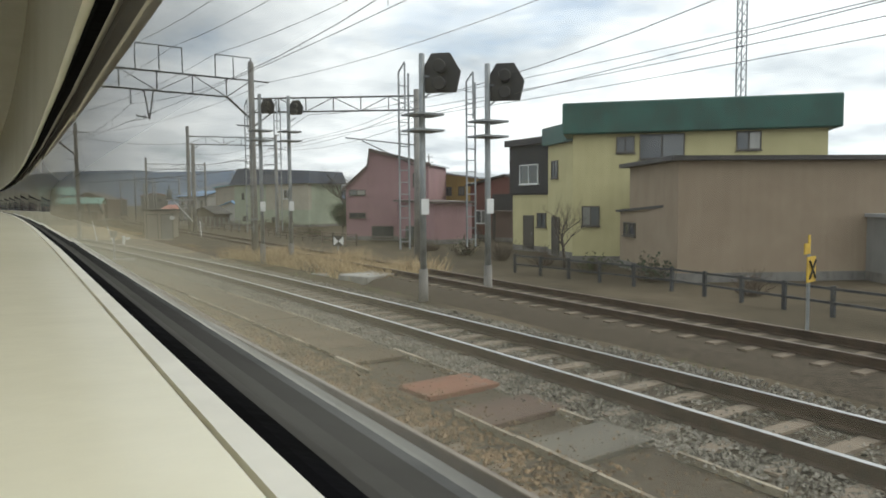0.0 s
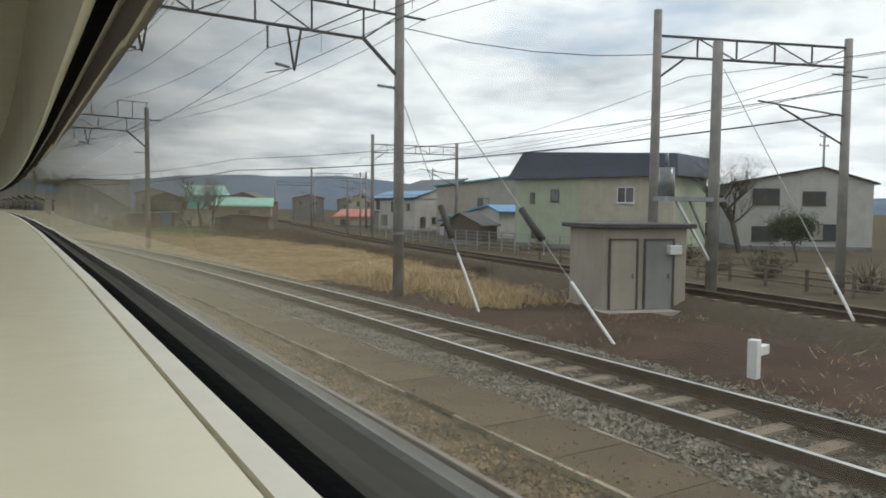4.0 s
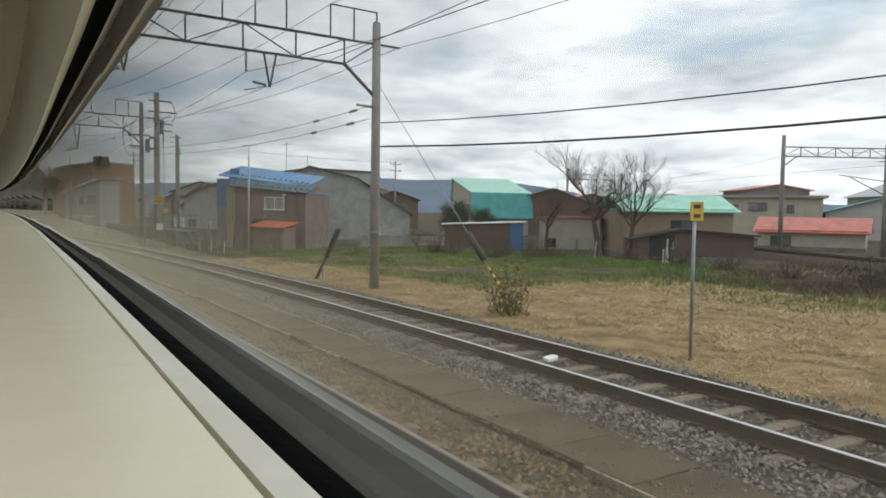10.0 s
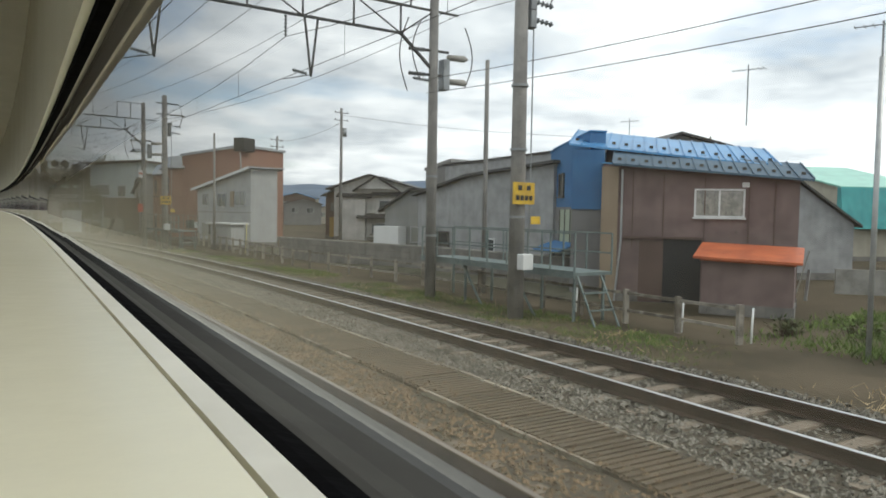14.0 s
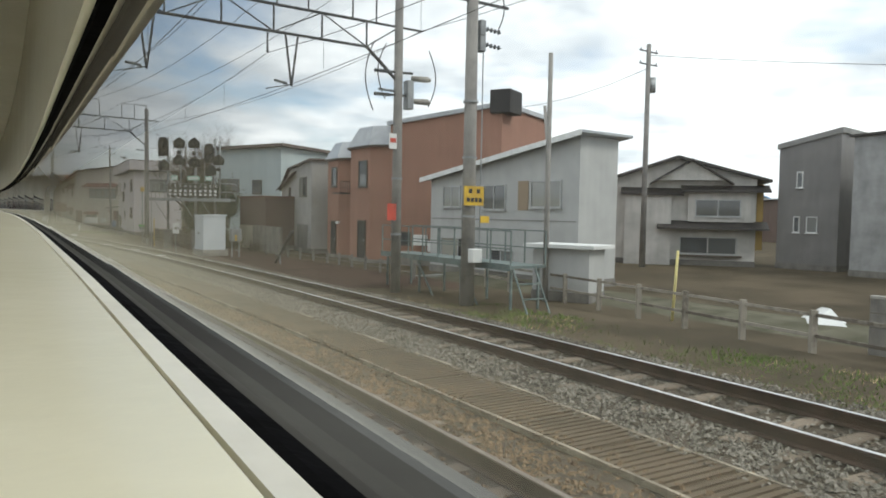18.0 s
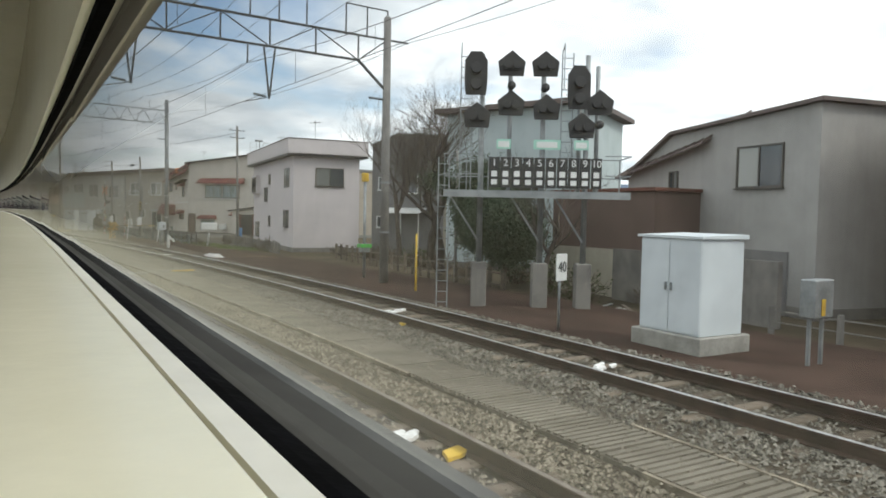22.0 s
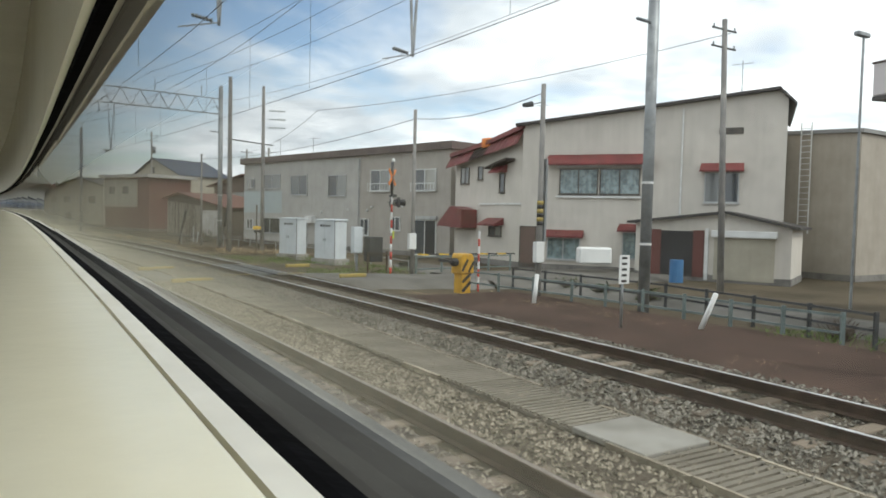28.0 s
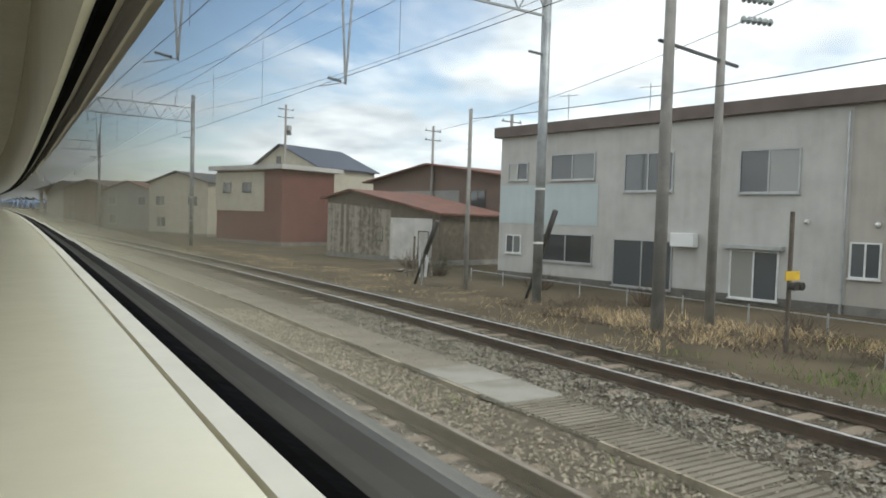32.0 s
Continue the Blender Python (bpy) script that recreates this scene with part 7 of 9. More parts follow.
# thin poles and utility poles
def utility(s, d, top, lean_y=0.0, arms=True, r=0.13, mat=None, transformer=False):
    root = thing("utility_pole", at(s, d), "grey utility pole with crossarms" if arms else "plain thin grey pole", "utility pole", "utility poles")
    part("pole", Geo().tube((0, 0, GROUND - 0.2), (0, lean_y, top), r, r * 0.7, n=12), mat or M["pole_concrete"], root, smooth=True)
    if arms:
        for z in (top - 0.4, top - 1.1):
            part("crossarm", Geo().bar((-0.75, lean_y, z), (0.75, lean_y, z), 0.06), M["steel_dark"], root)
            for x in (-0.65, 0.0, 0.65):
                part("pin_insulator", Geo().tube((x, lean_y, z), (x, lean_y, z + 0.16), 0.04, 0.025, n=7), M["insulator"], root)
    if transformer:
        part("transformer", Geo().tube((0.3, lean_y, top - 2.6), (0.3, lean_y, top - 1.8), 0.24, 0.24, n=12), M["steel_grey"], root, smooth=True)
    return root


post_thing("flag_pole", "thin white pole with an antenna at its top", "pole", 139.0, 14.3, 5.9, 0.055, M["frame_grey"])
antenna(139.0, 14.3, 5.1, 0.7)
utility(151.6, 14.6, 7.3, arms=False, r=0.1)
utility(188.9, 31.0, 11.5, transformer=True, r=0.17)
utility(180.2, 15.2, 7.2, arms=False, r=0.1)
utility(183.5, 19.0, 6.4, lean_y=1.0, arms=False, r=0.09)
utility(198.5, 30.0, 9.6)
utility(217.6, 16.2, 4.6, arms=False, r=0.07)
utility(258.8, 24.4, 10.0, lean_y=0.3, r=0.14)
_up = utility(259.6, 15.6, 6.5, arms=False, r=0.11)
for _i in range(6):
    part("band", Geo().tube((0, 0, 1.75 + 0.14 * _i), (0, 0, 1.88 + 0.14 * _i), 0.112, n=12), M["worn_yellow"] if _i % 2 else M["black"], _up, "yellow stripe" if _i % 2 else "black stripe", smooth=True)
part("panel", Geo().box(0.12, -0.12, 1.2, 0.2, 0.2, 4.0), M["steel_grey"], _up, "long grey cable cover", bevel=0.01)
part("lamp_arm", Geo().bar((0, 0, 5.9), (-0.55, 0, 5.75), 0.04), M["steel_grey"], _up)
part("lamp_head", Geo().tube((-0.5, 0, 5.78), (-0.85, 0, 5.7), 0.1, 0.07, n=10), M["steel_dark"], _up, smooth=True)
utility(267.9, 15.8, 6.6, arms=False, r=0.1)
utility(286.2, 14.0, 10.5, arms=False, r=0.17)
utility(286.4, 16.3, 10.2, arms=False, r=0.14)
utility(297.2, 16.0, 6.4, arms=False, r=0.1)
utility(333.6, 23.6, 11.6, transformer=True)
utility(320.0, 30.0, 9.2)
utility(306.5, 26.0, 8.2)
utility(161.0, 42.0, 7.5, r=0.1)
utility(118.0, 62.0, 8.0, r=0.12)
utility(102.5, 35.9, 5.7, transformer=True)
utility(103.5, 35.1, 5.2, transformer=True)
utility(72.0, 58.0, 8.6, r=0.12)
_m = thing("pole_crossbar", at(286.3, 14.0), "steel crossbar with pale insulators tying two poles", "crossbar")
part("bar", Geo().bar((-0.2, 0.05, 6.6), (3.0, 0.1, 6.4), 0.07), M["steel_dark"], _m)
for _i in range(3):
    _g = Geo()
    insulator(_g, (2.5, -0.3, 8.6 - 0.55 * _i), (3.6, -0.5, 8.65 - 0.55 * _i), 0.11, 6)
    part("strain_insulator", _g, M["pale_porcelain"], _m, smooth=True)
_m = thing("street_lamp", at(253.8, 24.0), "thin street lamp on a bent arm", "street lamp")
part("pole", Geo().tube((0, 0, GROUND), (0, 0, 8.2), 0.05, 0.04), M["steel_grey"], _m)
part("lamp_head", Geo().box(-0.45, -0.1, 8.15, 0.25, 0.1, 8.3), M["steel_grey"], _m, bevel=0.03)


def fence(name, pts, h, post_every, mat, label, rails=(0.45, 0.9), pw=0.09, rail_h=0.06, closed_boards=False):
    """A fence through points of (s, d)."""
    root = thing(name, Matrix(), label, "fence")
    for (s0, d0), (s1, d1) in zip(pts[:-1], pts[1:]):
        p, q = trk(s0, d0, GROUND), trk(s1, d1, GROUND)
        n = max(1, round((q - p).length / post_every))
        for i in range(0 if (s0, d0) == pts[0] else 1, n + 1):
            c = p.lerp(q, i / n)
            part("post", Geo().bar(c - Vector((0, 0, 0.1)), c + Vector((0, 0, h)), pw), mat, root)
        for r in rails:
            for i in range(n):
                a, b = p.lerp(q, i / n), p.lerp(q, (i + 1) / n)
                part("rail", Geo().bar(a + Vector((0, 0, h * r)), b + Vector((0, 0, h * r)), 0.04, rail_h), mat, root)
    return root


fence("rail_fence", [(21.5, 17.6), (14.4, 17.6), (7.9, 16.4), (-4.0, 15.6)], 0.75, 1.4, M["steel_dark"], "low dark metal fence beside the branch line")
fence("plot_fence", [(74.0, 27.0), (62.0, 25.6), (50.0, 22.6), (40.0, 21.6)], 0.8, 1.8, M["wood"], "low weathered fence by the branch line", rails=(0.3, 0.6, 0.9))
fence("mesh_fence", [(100.0, 35.6), (86.0, 31.6), (70.0, 28.6)], 1.3, 1.6, M["steel_grey"], "grey mesh fence with upright posts behind the branch line", rails=(0.2, 0.4, 0.6, 0.8, 0.98), pw=0.07, rail_h=0.03)
fence("wooden_fence", [(141.0, 13.2), (152.0, 13.6), (164.0, 13.0), (174.5, 14.6), (186.0, 16.4)], 0.95, 1.75, M["pale_wood"], "weathered wooden post and rail fence along the lane", pw=0.12, rail_h=0.07)
fence("bent_fence", [(187.0, 14.6), (196.0, 15.4), (204.0, 15.6)], 0.75, 1.6, M["concrete_dark"], "low concrete post fence with sagging cables", rails=(0.5, 0.85), pw=0.11, rail_h=0.025)
fence("garden_fence", [(213.5, 15.2), (224.0, 17.2), (232.0, 18.6)], 0.9, 0.9, M["wood"], "dark broken garden fence of boards", rails=(0.35, 0.8), pw=0.12)
fence("guard_rail_fence", [(249.5, 16.6), (256.0, 17.6), (262.8, 17.2)], 0.85, 1.7, M["steel_dark"], "dark metal guard rail along the lane", rails=(0.5, 0.92))
fence("crossing_fence", [(262.8, 15.0), (258.0, 15.6), (250.0, 16.2)], 0.8, 1.5, M["steel_green"], "green-grey steel railing beside the crossing", rails=(0.4, 0.9))
fence("crossing_fence_far", [(268.2, 16.2), (268.6, 22.0)], 1.0, 1.4, M["steel_green"], "green-grey railing along the crossing road", rails=(0.35, 0.9))
fence("post_fence", [(271.0, 17.6), (280.0, 18.6), (300.0, 18.4)], 0.6, 2.2, M["frame_grey"], "thin metal railing in front of the flats", rails=(0.85,), pw=0.045, rail_h=0.03)

# picket boards in front of the corner house
_pk = thing("picket_fence", Matrix(), "low fence of short dark pickets in front of the pale house", "fence")
for _i in range(26):
    _p = trk(237.0 + 0.52 * _i, 17.3 + 0.07 * _i, GROUND)
    part("picket", Geo().bar(_p, _p + Vector((0, 0, 0.74 + 0.06 * ((_i * 7) % 3))), 0.11), M["concrete_dark"], _pk)
part("rail", Geo().bar(trk(237.0, 17.35, -0.42), trk(250.0, 19.1, -0.42), 0.04, 0.06), M["concrete_dark"], _pk)
for _s, _d, _y in ((252.6, 14.6, -0.5), (258.0, 14.0, -0.15), (262.2, 14.2, 0.12), (246.4, 16.2, -0.45)):
    _st = post_thing("white_stake", "white painted leaning stake", "stake", _s, _d, 1.05, 0.07, M["white"], lean_y=_y, group="white stakes")
solid("white_sheet_heap", Geo().add([(-1.1, -0.6, -0.75), (1.2, -0.5, -0.75), (1.0, 0.7, -0.75), (-0.9, 0.6, -0.75), (-0.3, -0.1, -0.25), (0.6, 0.1, -0.32)], [(0, 1, 5, 4), (1, 2, 5), (2, 3, 4, 5), (3, 0, 4)]), M["white"], "crumpled white sheet heaped on the ground", "sheet", at(173.0, 18.2, 0, 30))
post_thing("yellow_stake", "thin pale yellow stake by the lane", "stake", 175.5, 15.4, 1.9, 0.04, M["pale_yellow"], lean_y=-0.12)
for _s, _d in ((141.0, 13.6), (142.6, 13.4), (146.2, 13.6), (133.0, 19.0), (131.0, 18.0)):
    post_thing("garden_stake", "thin white garden stake", "stake", _s, _d, 0.85, 0.025, M["white"], lean_x=0.05, group="garden stakes")
post_thing("yellow_black_post", "thin yellow and black striped post by the signals", "stake", 214.4, 12.2, 2.1, 0.04, M["yellow"])


def run_wall(name, pts, z1, mat, label, thick=0.16):
    root = thing(name, Matrix(), label, "wall")
    for (s0, d0), (s1, d1) in zip(pts[:-1], pts[1:]):
        p, q = trk(s0, d0), trk(s1, d1)
        n = max(1, round((q - p).length / 2.0))
        for i in range(n):
            a, b = p.lerp(q, i / n), p.lerp(q, (i + 0.995) / n)
            part("panel", Geo().bar(Vector((a.x, a.y, (GROUND + z1) / 2)), Vector((b.x, b.y, (GROUND + z1) / 2)), thick, z1 - GROUND), mat, root)


run_wall("concrete_wall", [(170.6, 15.4), (160.0, 17.2), (151.0, 18.2)], 0.4, M["concrete_dark"], "stained dark grey concrete block wall along the lane")
_cp = thing("wall_coping", Matrix(), "thin grey coping on the block wall", "coping")
for (_s0, _d0), (_s1, _d1) in (((170.6, 15.4), (160.0, 17.2)), ((160.0, 17.2), (151.0, 18.2))):
    part("coping", Geo().bar(trk(_s0, _d0, 0.43), trk(_s1, _d1, 0.43), 0.2, 0.055), M["concrete"], _cp)
    for _z in (-0.2, 0.1):
        part("joint", Geo().bar(trk(_s0, _d0 - 0.082, _z), trk(_s1, _d1 - 0.082, _z), 0.012, 0.014), M["groove"], _cp)
run_wall("dark_wall", [(211.0, 18.0), (204.6, 16.9)], 0.95, M["concrete_dark"], "dark stained concrete wall beside the brick house")
run_wall("plot_wall", [(146.0, 26.6), (139.0, 33.0), (131.0, 38.0)], 0.15, M["concrete"], "low grey block wall behind the plot")


# pale equipment cabinets
def cabinet(a, b, L, z0, z1, label, lettered=False):
    m, W = at_pair(a, b)
    root = thing("equipment_cabinet", m, label, "cabinet", "equipment cabinets")
    part("plinth", Geo().box(-0.12, -0.12, GROUND - 0.1, W + 0.12, L + 0.12, z0), M["concrete"], root, bevel=0.02)
    part("body", Geo().box(0, 0, z0, W, L, z1), M["cabinet"], root, bevel=0.015)
    part("lid", Geo().add([(-0.06, -0.06, z1), (W + 0.06, -0.06, z1), (W + 0.06, L + 0.06, z1), (-0.06, L + 0.06, z1), (-0.06, -0.06, z1 + 0.05), (W + 0.06, -0.06, z1 + 0.05), (W + 0.06, L + 0.06, z1 + 0.09), (-0.06, L + 0.06, z1 + 0.09)],
                          [(0, 3, 2, 1), (4, 5, 6, 7), (0, 1, 5, 4), (1, 2, 6, 5), (2, 3, 7, 6), (3, 0, 4, 7)]), M["cabinet"], root, "slightly sloping cabinet lid")
    for i in range(2):
        dr = part("door", Geo().box(0.03 + i * W / 2, -0.02, z0 + 0.05, W / 2 - 0.01 + i * W / 2, -0.002, z1 - 0.05), M["cabinet"], root)
        part("handle", Geo().box((W / 2 - 0.09) if not i else (W / 2 + 0.05), -0.05, (z0 + z1) / 2 - 0.1, (W / 2 - 0.05) if not i else (W / 2 + 0.09), -0.02, (z0 + z1) / 2 + 0.06), M["steel_grey"], dr)
    part("edge_seal", Geo().box(W - 0.012, -0.022, z0 + 0.02, W + 0.012, 0.004, z1 - 0.02), M["black"], root) if lettered else None
    if lettered:
        for i in range(4):
            part("writing_bar", Geo().box(W * (0.3 + 0.13 * i), -0.03, z1 - 0.34, W * (0.39 + 0.13 * i), -0.021, z1 - 0.22), M["black"], root)


cabinet((204.3, 11.4), (202.8, 11.35), 1.25, -0.28, 1.62, "large pale blue-grey relay cabinet on a concrete plinth")
cabinet((281.4, 15.3), (280.1, 15.8), 0.8, -0.45, 1.6, "white double-door equipment cabinet on a concrete plinth", True)
cabinet((276.95, 15.4), (275.55, 15.9), 0.9, -0.45, 1.6, "white double-door equipment cabinet beside the crossing", True)
_m = thing("junction_box", at(201.3, 12.6), "small grey junction box on posts with a yellow tag", "junction box")
part("box", Geo().box(-0.3, -0.15, 0.25, 0.3, 0.15, 0.95), M["steel_grey"], _m, bevel=0.02)
for _x in (-0.2, 0.2):
    part("leg", Geo().bar((_x, 0, GROUND), (_x, 0, 0.25), 0.06), M["steel_grey"], _m)
part("tag", Geo().box(-0.1, -0.165, 0.3, 0.02, -0.155, 0.6), M["yellow"], _m)
_m = thing("point_box", at(247.3, 13.2), "pale grey control box on a blue-grey pedestal", "junction box")
part("pedestal", Geo().tube((0, 0, GROUND), (0, 0, 0.45), 0.16, 0.12, n=10), M["steel_grey"], _m, smooth=True)
for _z in (-0.6, -0.3, 0.0):
    part("collar", Geo().tube((0, 0, _z), (0, 0, _z + 0.07), 0.175, 0.175, n=10), M["steel_grey"], _m)
part("box", Geo().box(-0.26, -0.2, 0.45, 0.26, 0.2, 1.02), M["cabinet"], _m, bevel=0.03)
part("label_plate", Geo().box(0.02, -0.21, 0.6, 0.16, -0.203, 0.85), M["steel_grey"], _m)
_m = thing("roadside_lantern", at(219.4, 13.0), "green-topped trackside telephone on a steel post", "telephone post")
part("post", Geo().tube((0, 0, GROUND), (0, 0, 3.3), 0.06, n=10), M["steel_grey"], _m, smooth=True)
part("box", Geo().box(-0.18, -0.16, 0.4, 0.18, 0.16, 0.75), M["steel_grey"], _m, bevel=0.02)
part("green_band", Geo().box(-0.24, -0.18, 0.6, 0.24, 0.18, 0.74), material("green_paint", (0.09, 0.45, 0.08), (0.06, 0.3, 0.05), 0.5), _m, "bright green band")
part("lamp", Geo().box(-0.12, -0.12, 3.25, 0.12, 0.12, 3.6), M["yellow"], _m, "dull yellow lamp box", bevel=0.03)

# ---- signal bridge with shunting signals and number boards ----
SB = at_pair((210.6, 10.75), (208.2, 14.4))
sb = thing("signal_bridge", SB[0], "steel signal platform with railings, number boards and shunting signals", "signal platform")
W = SB[1]
for _i, _x in enumerate((0.95, 2.7, 3.95)):
    part("concrete_base", Geo().box(_x - 0.22, 0.35, GROUND, _x + 0.22, 0.85, 0.65), M["concrete_dark"], sb, bevel=0.02)
    part("post", Geo().tube((_x, 0.6, 0.6), (_x, 0.6, 6.6), 0.09, 0.07, n=10), M["steel_grey"], sb, smooth=True)
    part("brace", Geo().bar((_x - 0.9, 0.5, 2.6), (_x, 0.55, 1.2), 0.05), M["steel_grey"], sb)
part("deck", Geo().box(-0.1, 0.0, 2.55, W + 0.7, 1.4, 2.67), M["steel_grey"], sb)
part("deck_beam", Geo().box(-0.1, -0.06, 2.5, W + 0.7, 0.0, 2.7), M["steel_grey"], sb)
for _i in range(9):
    _x = -0.1 + (W + 0.8) * _i / 8
    part("railing_post", Geo().bar((_x, 1.4, 2.6), (_x, 1.4, 3.7), 0.03), M["steel_grey"], sb)
for _z in (3.15, 3.7):
    part("railing", Geo().bar((-0.1, 1.4, _z), (W + 0.7, 1.4, _z), 0.03).bar((W + 0.7, 0.0, _z), (W + 0.7, 1.4, _z), 0.03).bar((4.4, 0.0, _z), (W + 0.7, 0.0, _z), 0.03).bar((-0.1, 0.0, _z), (-0.1, 1.4, _z), 0.03), M["steel_grey"], sb)
    part("railing", Geo().bar((-0.1, 0.0, _z), (0.95, 0.0, _z), 0.03), M["steel_grey"], sb)
lad = Geo()
for _x in (-0.25, 0.05):
    lad.bar((_x, 0.1, GROUND), (_x, 0.1, 3.6), 0.035)
for _i in range(14):
    lad.bar((-0.25, 0.1, GROUND + 0.3 + 0.3 * _i), (0.05, 0.1, GROUND + 0.3 + 0.3 * _i), 0.022)
part("ladder", lad, M["steel_grey"], sb)
for _i in range(10):
    _x = 1.3 + _i * 0.315
    _b = part("number_board", Geo().box(_x - 0.145, -0.12, 2.78, _x + 0.145, -0.09, 3.62), M["black"], sb, "black board with a white number")
    writing(_b, str(_i + 1), 0.28, pose(_x, -0.125, 3.46, 90, 0, 0), M["white"], "number")
    part("writing_bar", Geo().box(_x - 0.08, -0.128, 3.08, _x + 0.08, -0.121, 3.24), M["white"], _b)
    part("writing_bar", Geo().box(_x - 0.08, -0.128, 2.86, _x + 0.08, -0.121, 3.0), M["white"], _b)
for _x, _w in ((1.55, 0.4), (2.75, 0.75), (3.7, 0.4)):
    _b = part("green_board", Geo().box(_x - _w / 2, -0.1, 3.85, _x + _w / 2, -0.07, 4.12), material("pale_green_board", (0.35, 0.62, 0.52), (0.28, 0.5, 0.42), 0.5), sb, "pale green lettered board")
    part("writing_bar", Geo().box(_x - _w * 0.38, -0.108, 3.9, _x + _w * 0.38, -0.101, 4.06), M["white"], _b)
M["lamp_red"] = bpy.data.materials.new("lit_red_lamp")
M["lamp_red"].use_nodes = True
_pb = M["lamp_red"].node_tree.nodes["Principled BSDF"]
_pb.inputs["Base Color"].default_value = (0.8, 0.05, 0.04, 1)
_pb.inputs["Emission Color"].default_value, _pb.inputs["Emission Strength"].default_value = (1.0, 0.08, 0.05, 1), 2.0


def head(root, x, z, shape, lit=False):
    """One signal head: a tall back board, or a pentagon shield of a shunting signal."""
    g = Geo()
    if shape == "tall":
        g.prism([(x - 0.22, z - 0.45), (x + 0.22, z - 0.45), (x + 0.25, z - 0.2), (x + 0.25, z + 0.3), (x + 0.12, z + 0.5), (x - 0.12, z + 0.5), (x - 0.25, z + 0.3), (x - 0.25, z - 0.2)], "y", 0.2, 0.26)
        for k in (-0.25, 0.1):
            g.tube((x, 0.2, z + k), (x, 0.0, z + k + 0.02), 0.11, 0.12, n=10)
    else:
        g.prism([(x - 0.26, z - 0.22), (x + 0.26, z - 0.22), (x + 0.3, z + 0.1), (x, z + 0.34), (x - 0.3, z + 0.1)], "y", 0.2, 0.26)
        for k in (-0.1, 0.1):
            g.tube((x + k, 0.2, z), (x + k, 0.02, z), 0.08, 0.09, n=10)
    g.v = [(x + (p[0] - x) * 1.28, p[1], z + (p[2] - z) * 1.28) for p in g.v]
    hd = part("signal_head", g, M["black"], root, "black signal head with hooded lamps", bevel=0.01)
    if lit:
        part("lamp", Geo().tube((x, 0.195, z - 0.25), (x, 0.17, z - 0.25), 0.09, n=12), M["lamp_red"], hd, "lit red signal lamp")
    part("bracket", Geo().bar((x, 0.26, z), (x + 0.05, 0.6, z), 0.05), M["steel_grey"], hd)


head(sb, 0.75, 5.95, "tall", True)
head(sb, 0.8, 4.75, "shunt")
head(sb, 1.75, 6.2, "shunt")
head(sb, 1.75, 5.1, "shunt")
head(sb, 2.7, 6.2, "shunt")
head(sb, 2.75, 5.0, "shunt")
head(sb, 3.65, 5.6, "tall", True)
head(sb, 3.75, 4.5, "shunt")
head(sb, 4.25, 5.15, "shunt")
for _x, _z in ((1.75, 5.65), (2.7, 5.6), (4.25, 4.6)):
    part("small_lamp", Geo().tube((_x, 0.15, _z), (_x, 0.45, _z), 0.12, 0.1, n=10), M["black"], sb, smooth=True)
for _x in (1.75, 2.7, 3.75, 4.25):
    part("signal_post", Geo().tube((_x, 0.62, 2.67), (_x, 0.62, 6.3), 0.065, n=8), M["steel_grey"], sb, smooth=True)

for _x in (0.5, 3.4):
    lad = Geo()
    for _k in (-0.16, 0.16):
        lad.bar((_x + _k, 0.75, 2.67), (_x + _k, 0.75, 6.7), 0.03)
    for _i in range(13):
        lad.bar((_x - 0.16, 0.75, 2.95 + 0.3 * _i), (_x + 0.16, 0.75, 2.95 + 0.3 * _i), 0.022)
    lad.bar((_x - 0.16, 0.75, 6.7), (_x - 0.16, 0.3, 6.85), 0.025).bar((_x - 0.16, 0.3, 6.85), (_x - 0.16, 0.3, 5.6), 0.025)
    part("post_ladder", lad, M["steel_grey"], sb)

# ---- level crossing ----
CX = (262.9, 267.6)
strip("crossing_road", M["road"], CX[0], CX[1], flat(0.9), (lambda s: 16.5), 0.008, -0.5, "worn grey asphalt level crossing road over the tracks", ds=0.6, nd=14, rough=0.006, skirt="ends")
strip("crossing_approach", M["road"], CX[0] - 0.3, CX[1] + 0.5, flat(16.5), (lambda s: 36.0), -0.5, -0.62, "worn asphalt approach road to the crossing", ds=0.6, nd=8, rough=0.01, skirt="ends")
for _w, _sd in ((1, 0), (2, 0)):
    for _o in (-0.28, 0.28):
        _pn = thing("crossing_mat", Matrix(), "black rubber panel between the rails of the crossing", "crossing mat", "crossing mats")
        for _k in range(3):
            _a, _b = CX[0] + 0.1 + _k * 1.5, CX[0] + 1.55 + _k * 1.5
            part("plank", Geo().sweep([[tuple(trk(s, middle(_w, s) + _o + x, z)) for x, z in ((-0.22, -0.02), (0.22, -0.02), (0.22, 0.016), (-0.22, 0.016))] for s in (_a, (_a + _b) / 2, _b)]), M["black"], _pn)
for _s in CX:
    for _d, _L in ((4.6, 1.2), (9.9, 1.0)):
        _kb = thing("yellow_kerb", at(_s, _d + 0.4, 0), "low yellow painted kerb beam at the crossing edge", "kerb", "yellow kerbs")
        part("beam", Geo().box(-_L / 2, -0.06, -0.15, _L / 2, 0.06, -0.03), M["worn_yellow"], _kb, bevel=0.02)
    for _d in (1.7, 3.2, 6.4, 8.2):
        _ln = thing("yellow_line", at(_s + (0.25 if _s < 265 else -0.25), _d, 0), "worn yellow edge line on the crossing", "road marking", "yellow lines")
        part("stripe", Geo().box(-0.45, -0.03, 0.012, 0.45, 0.03, 0.02), M["worn_yellow"], _ln)
_cs = thing("crossing_signal", at(269.4, 15.6, 0, 78), "level crossing signal with orange cross, lamps and striped post", "crossing signal")
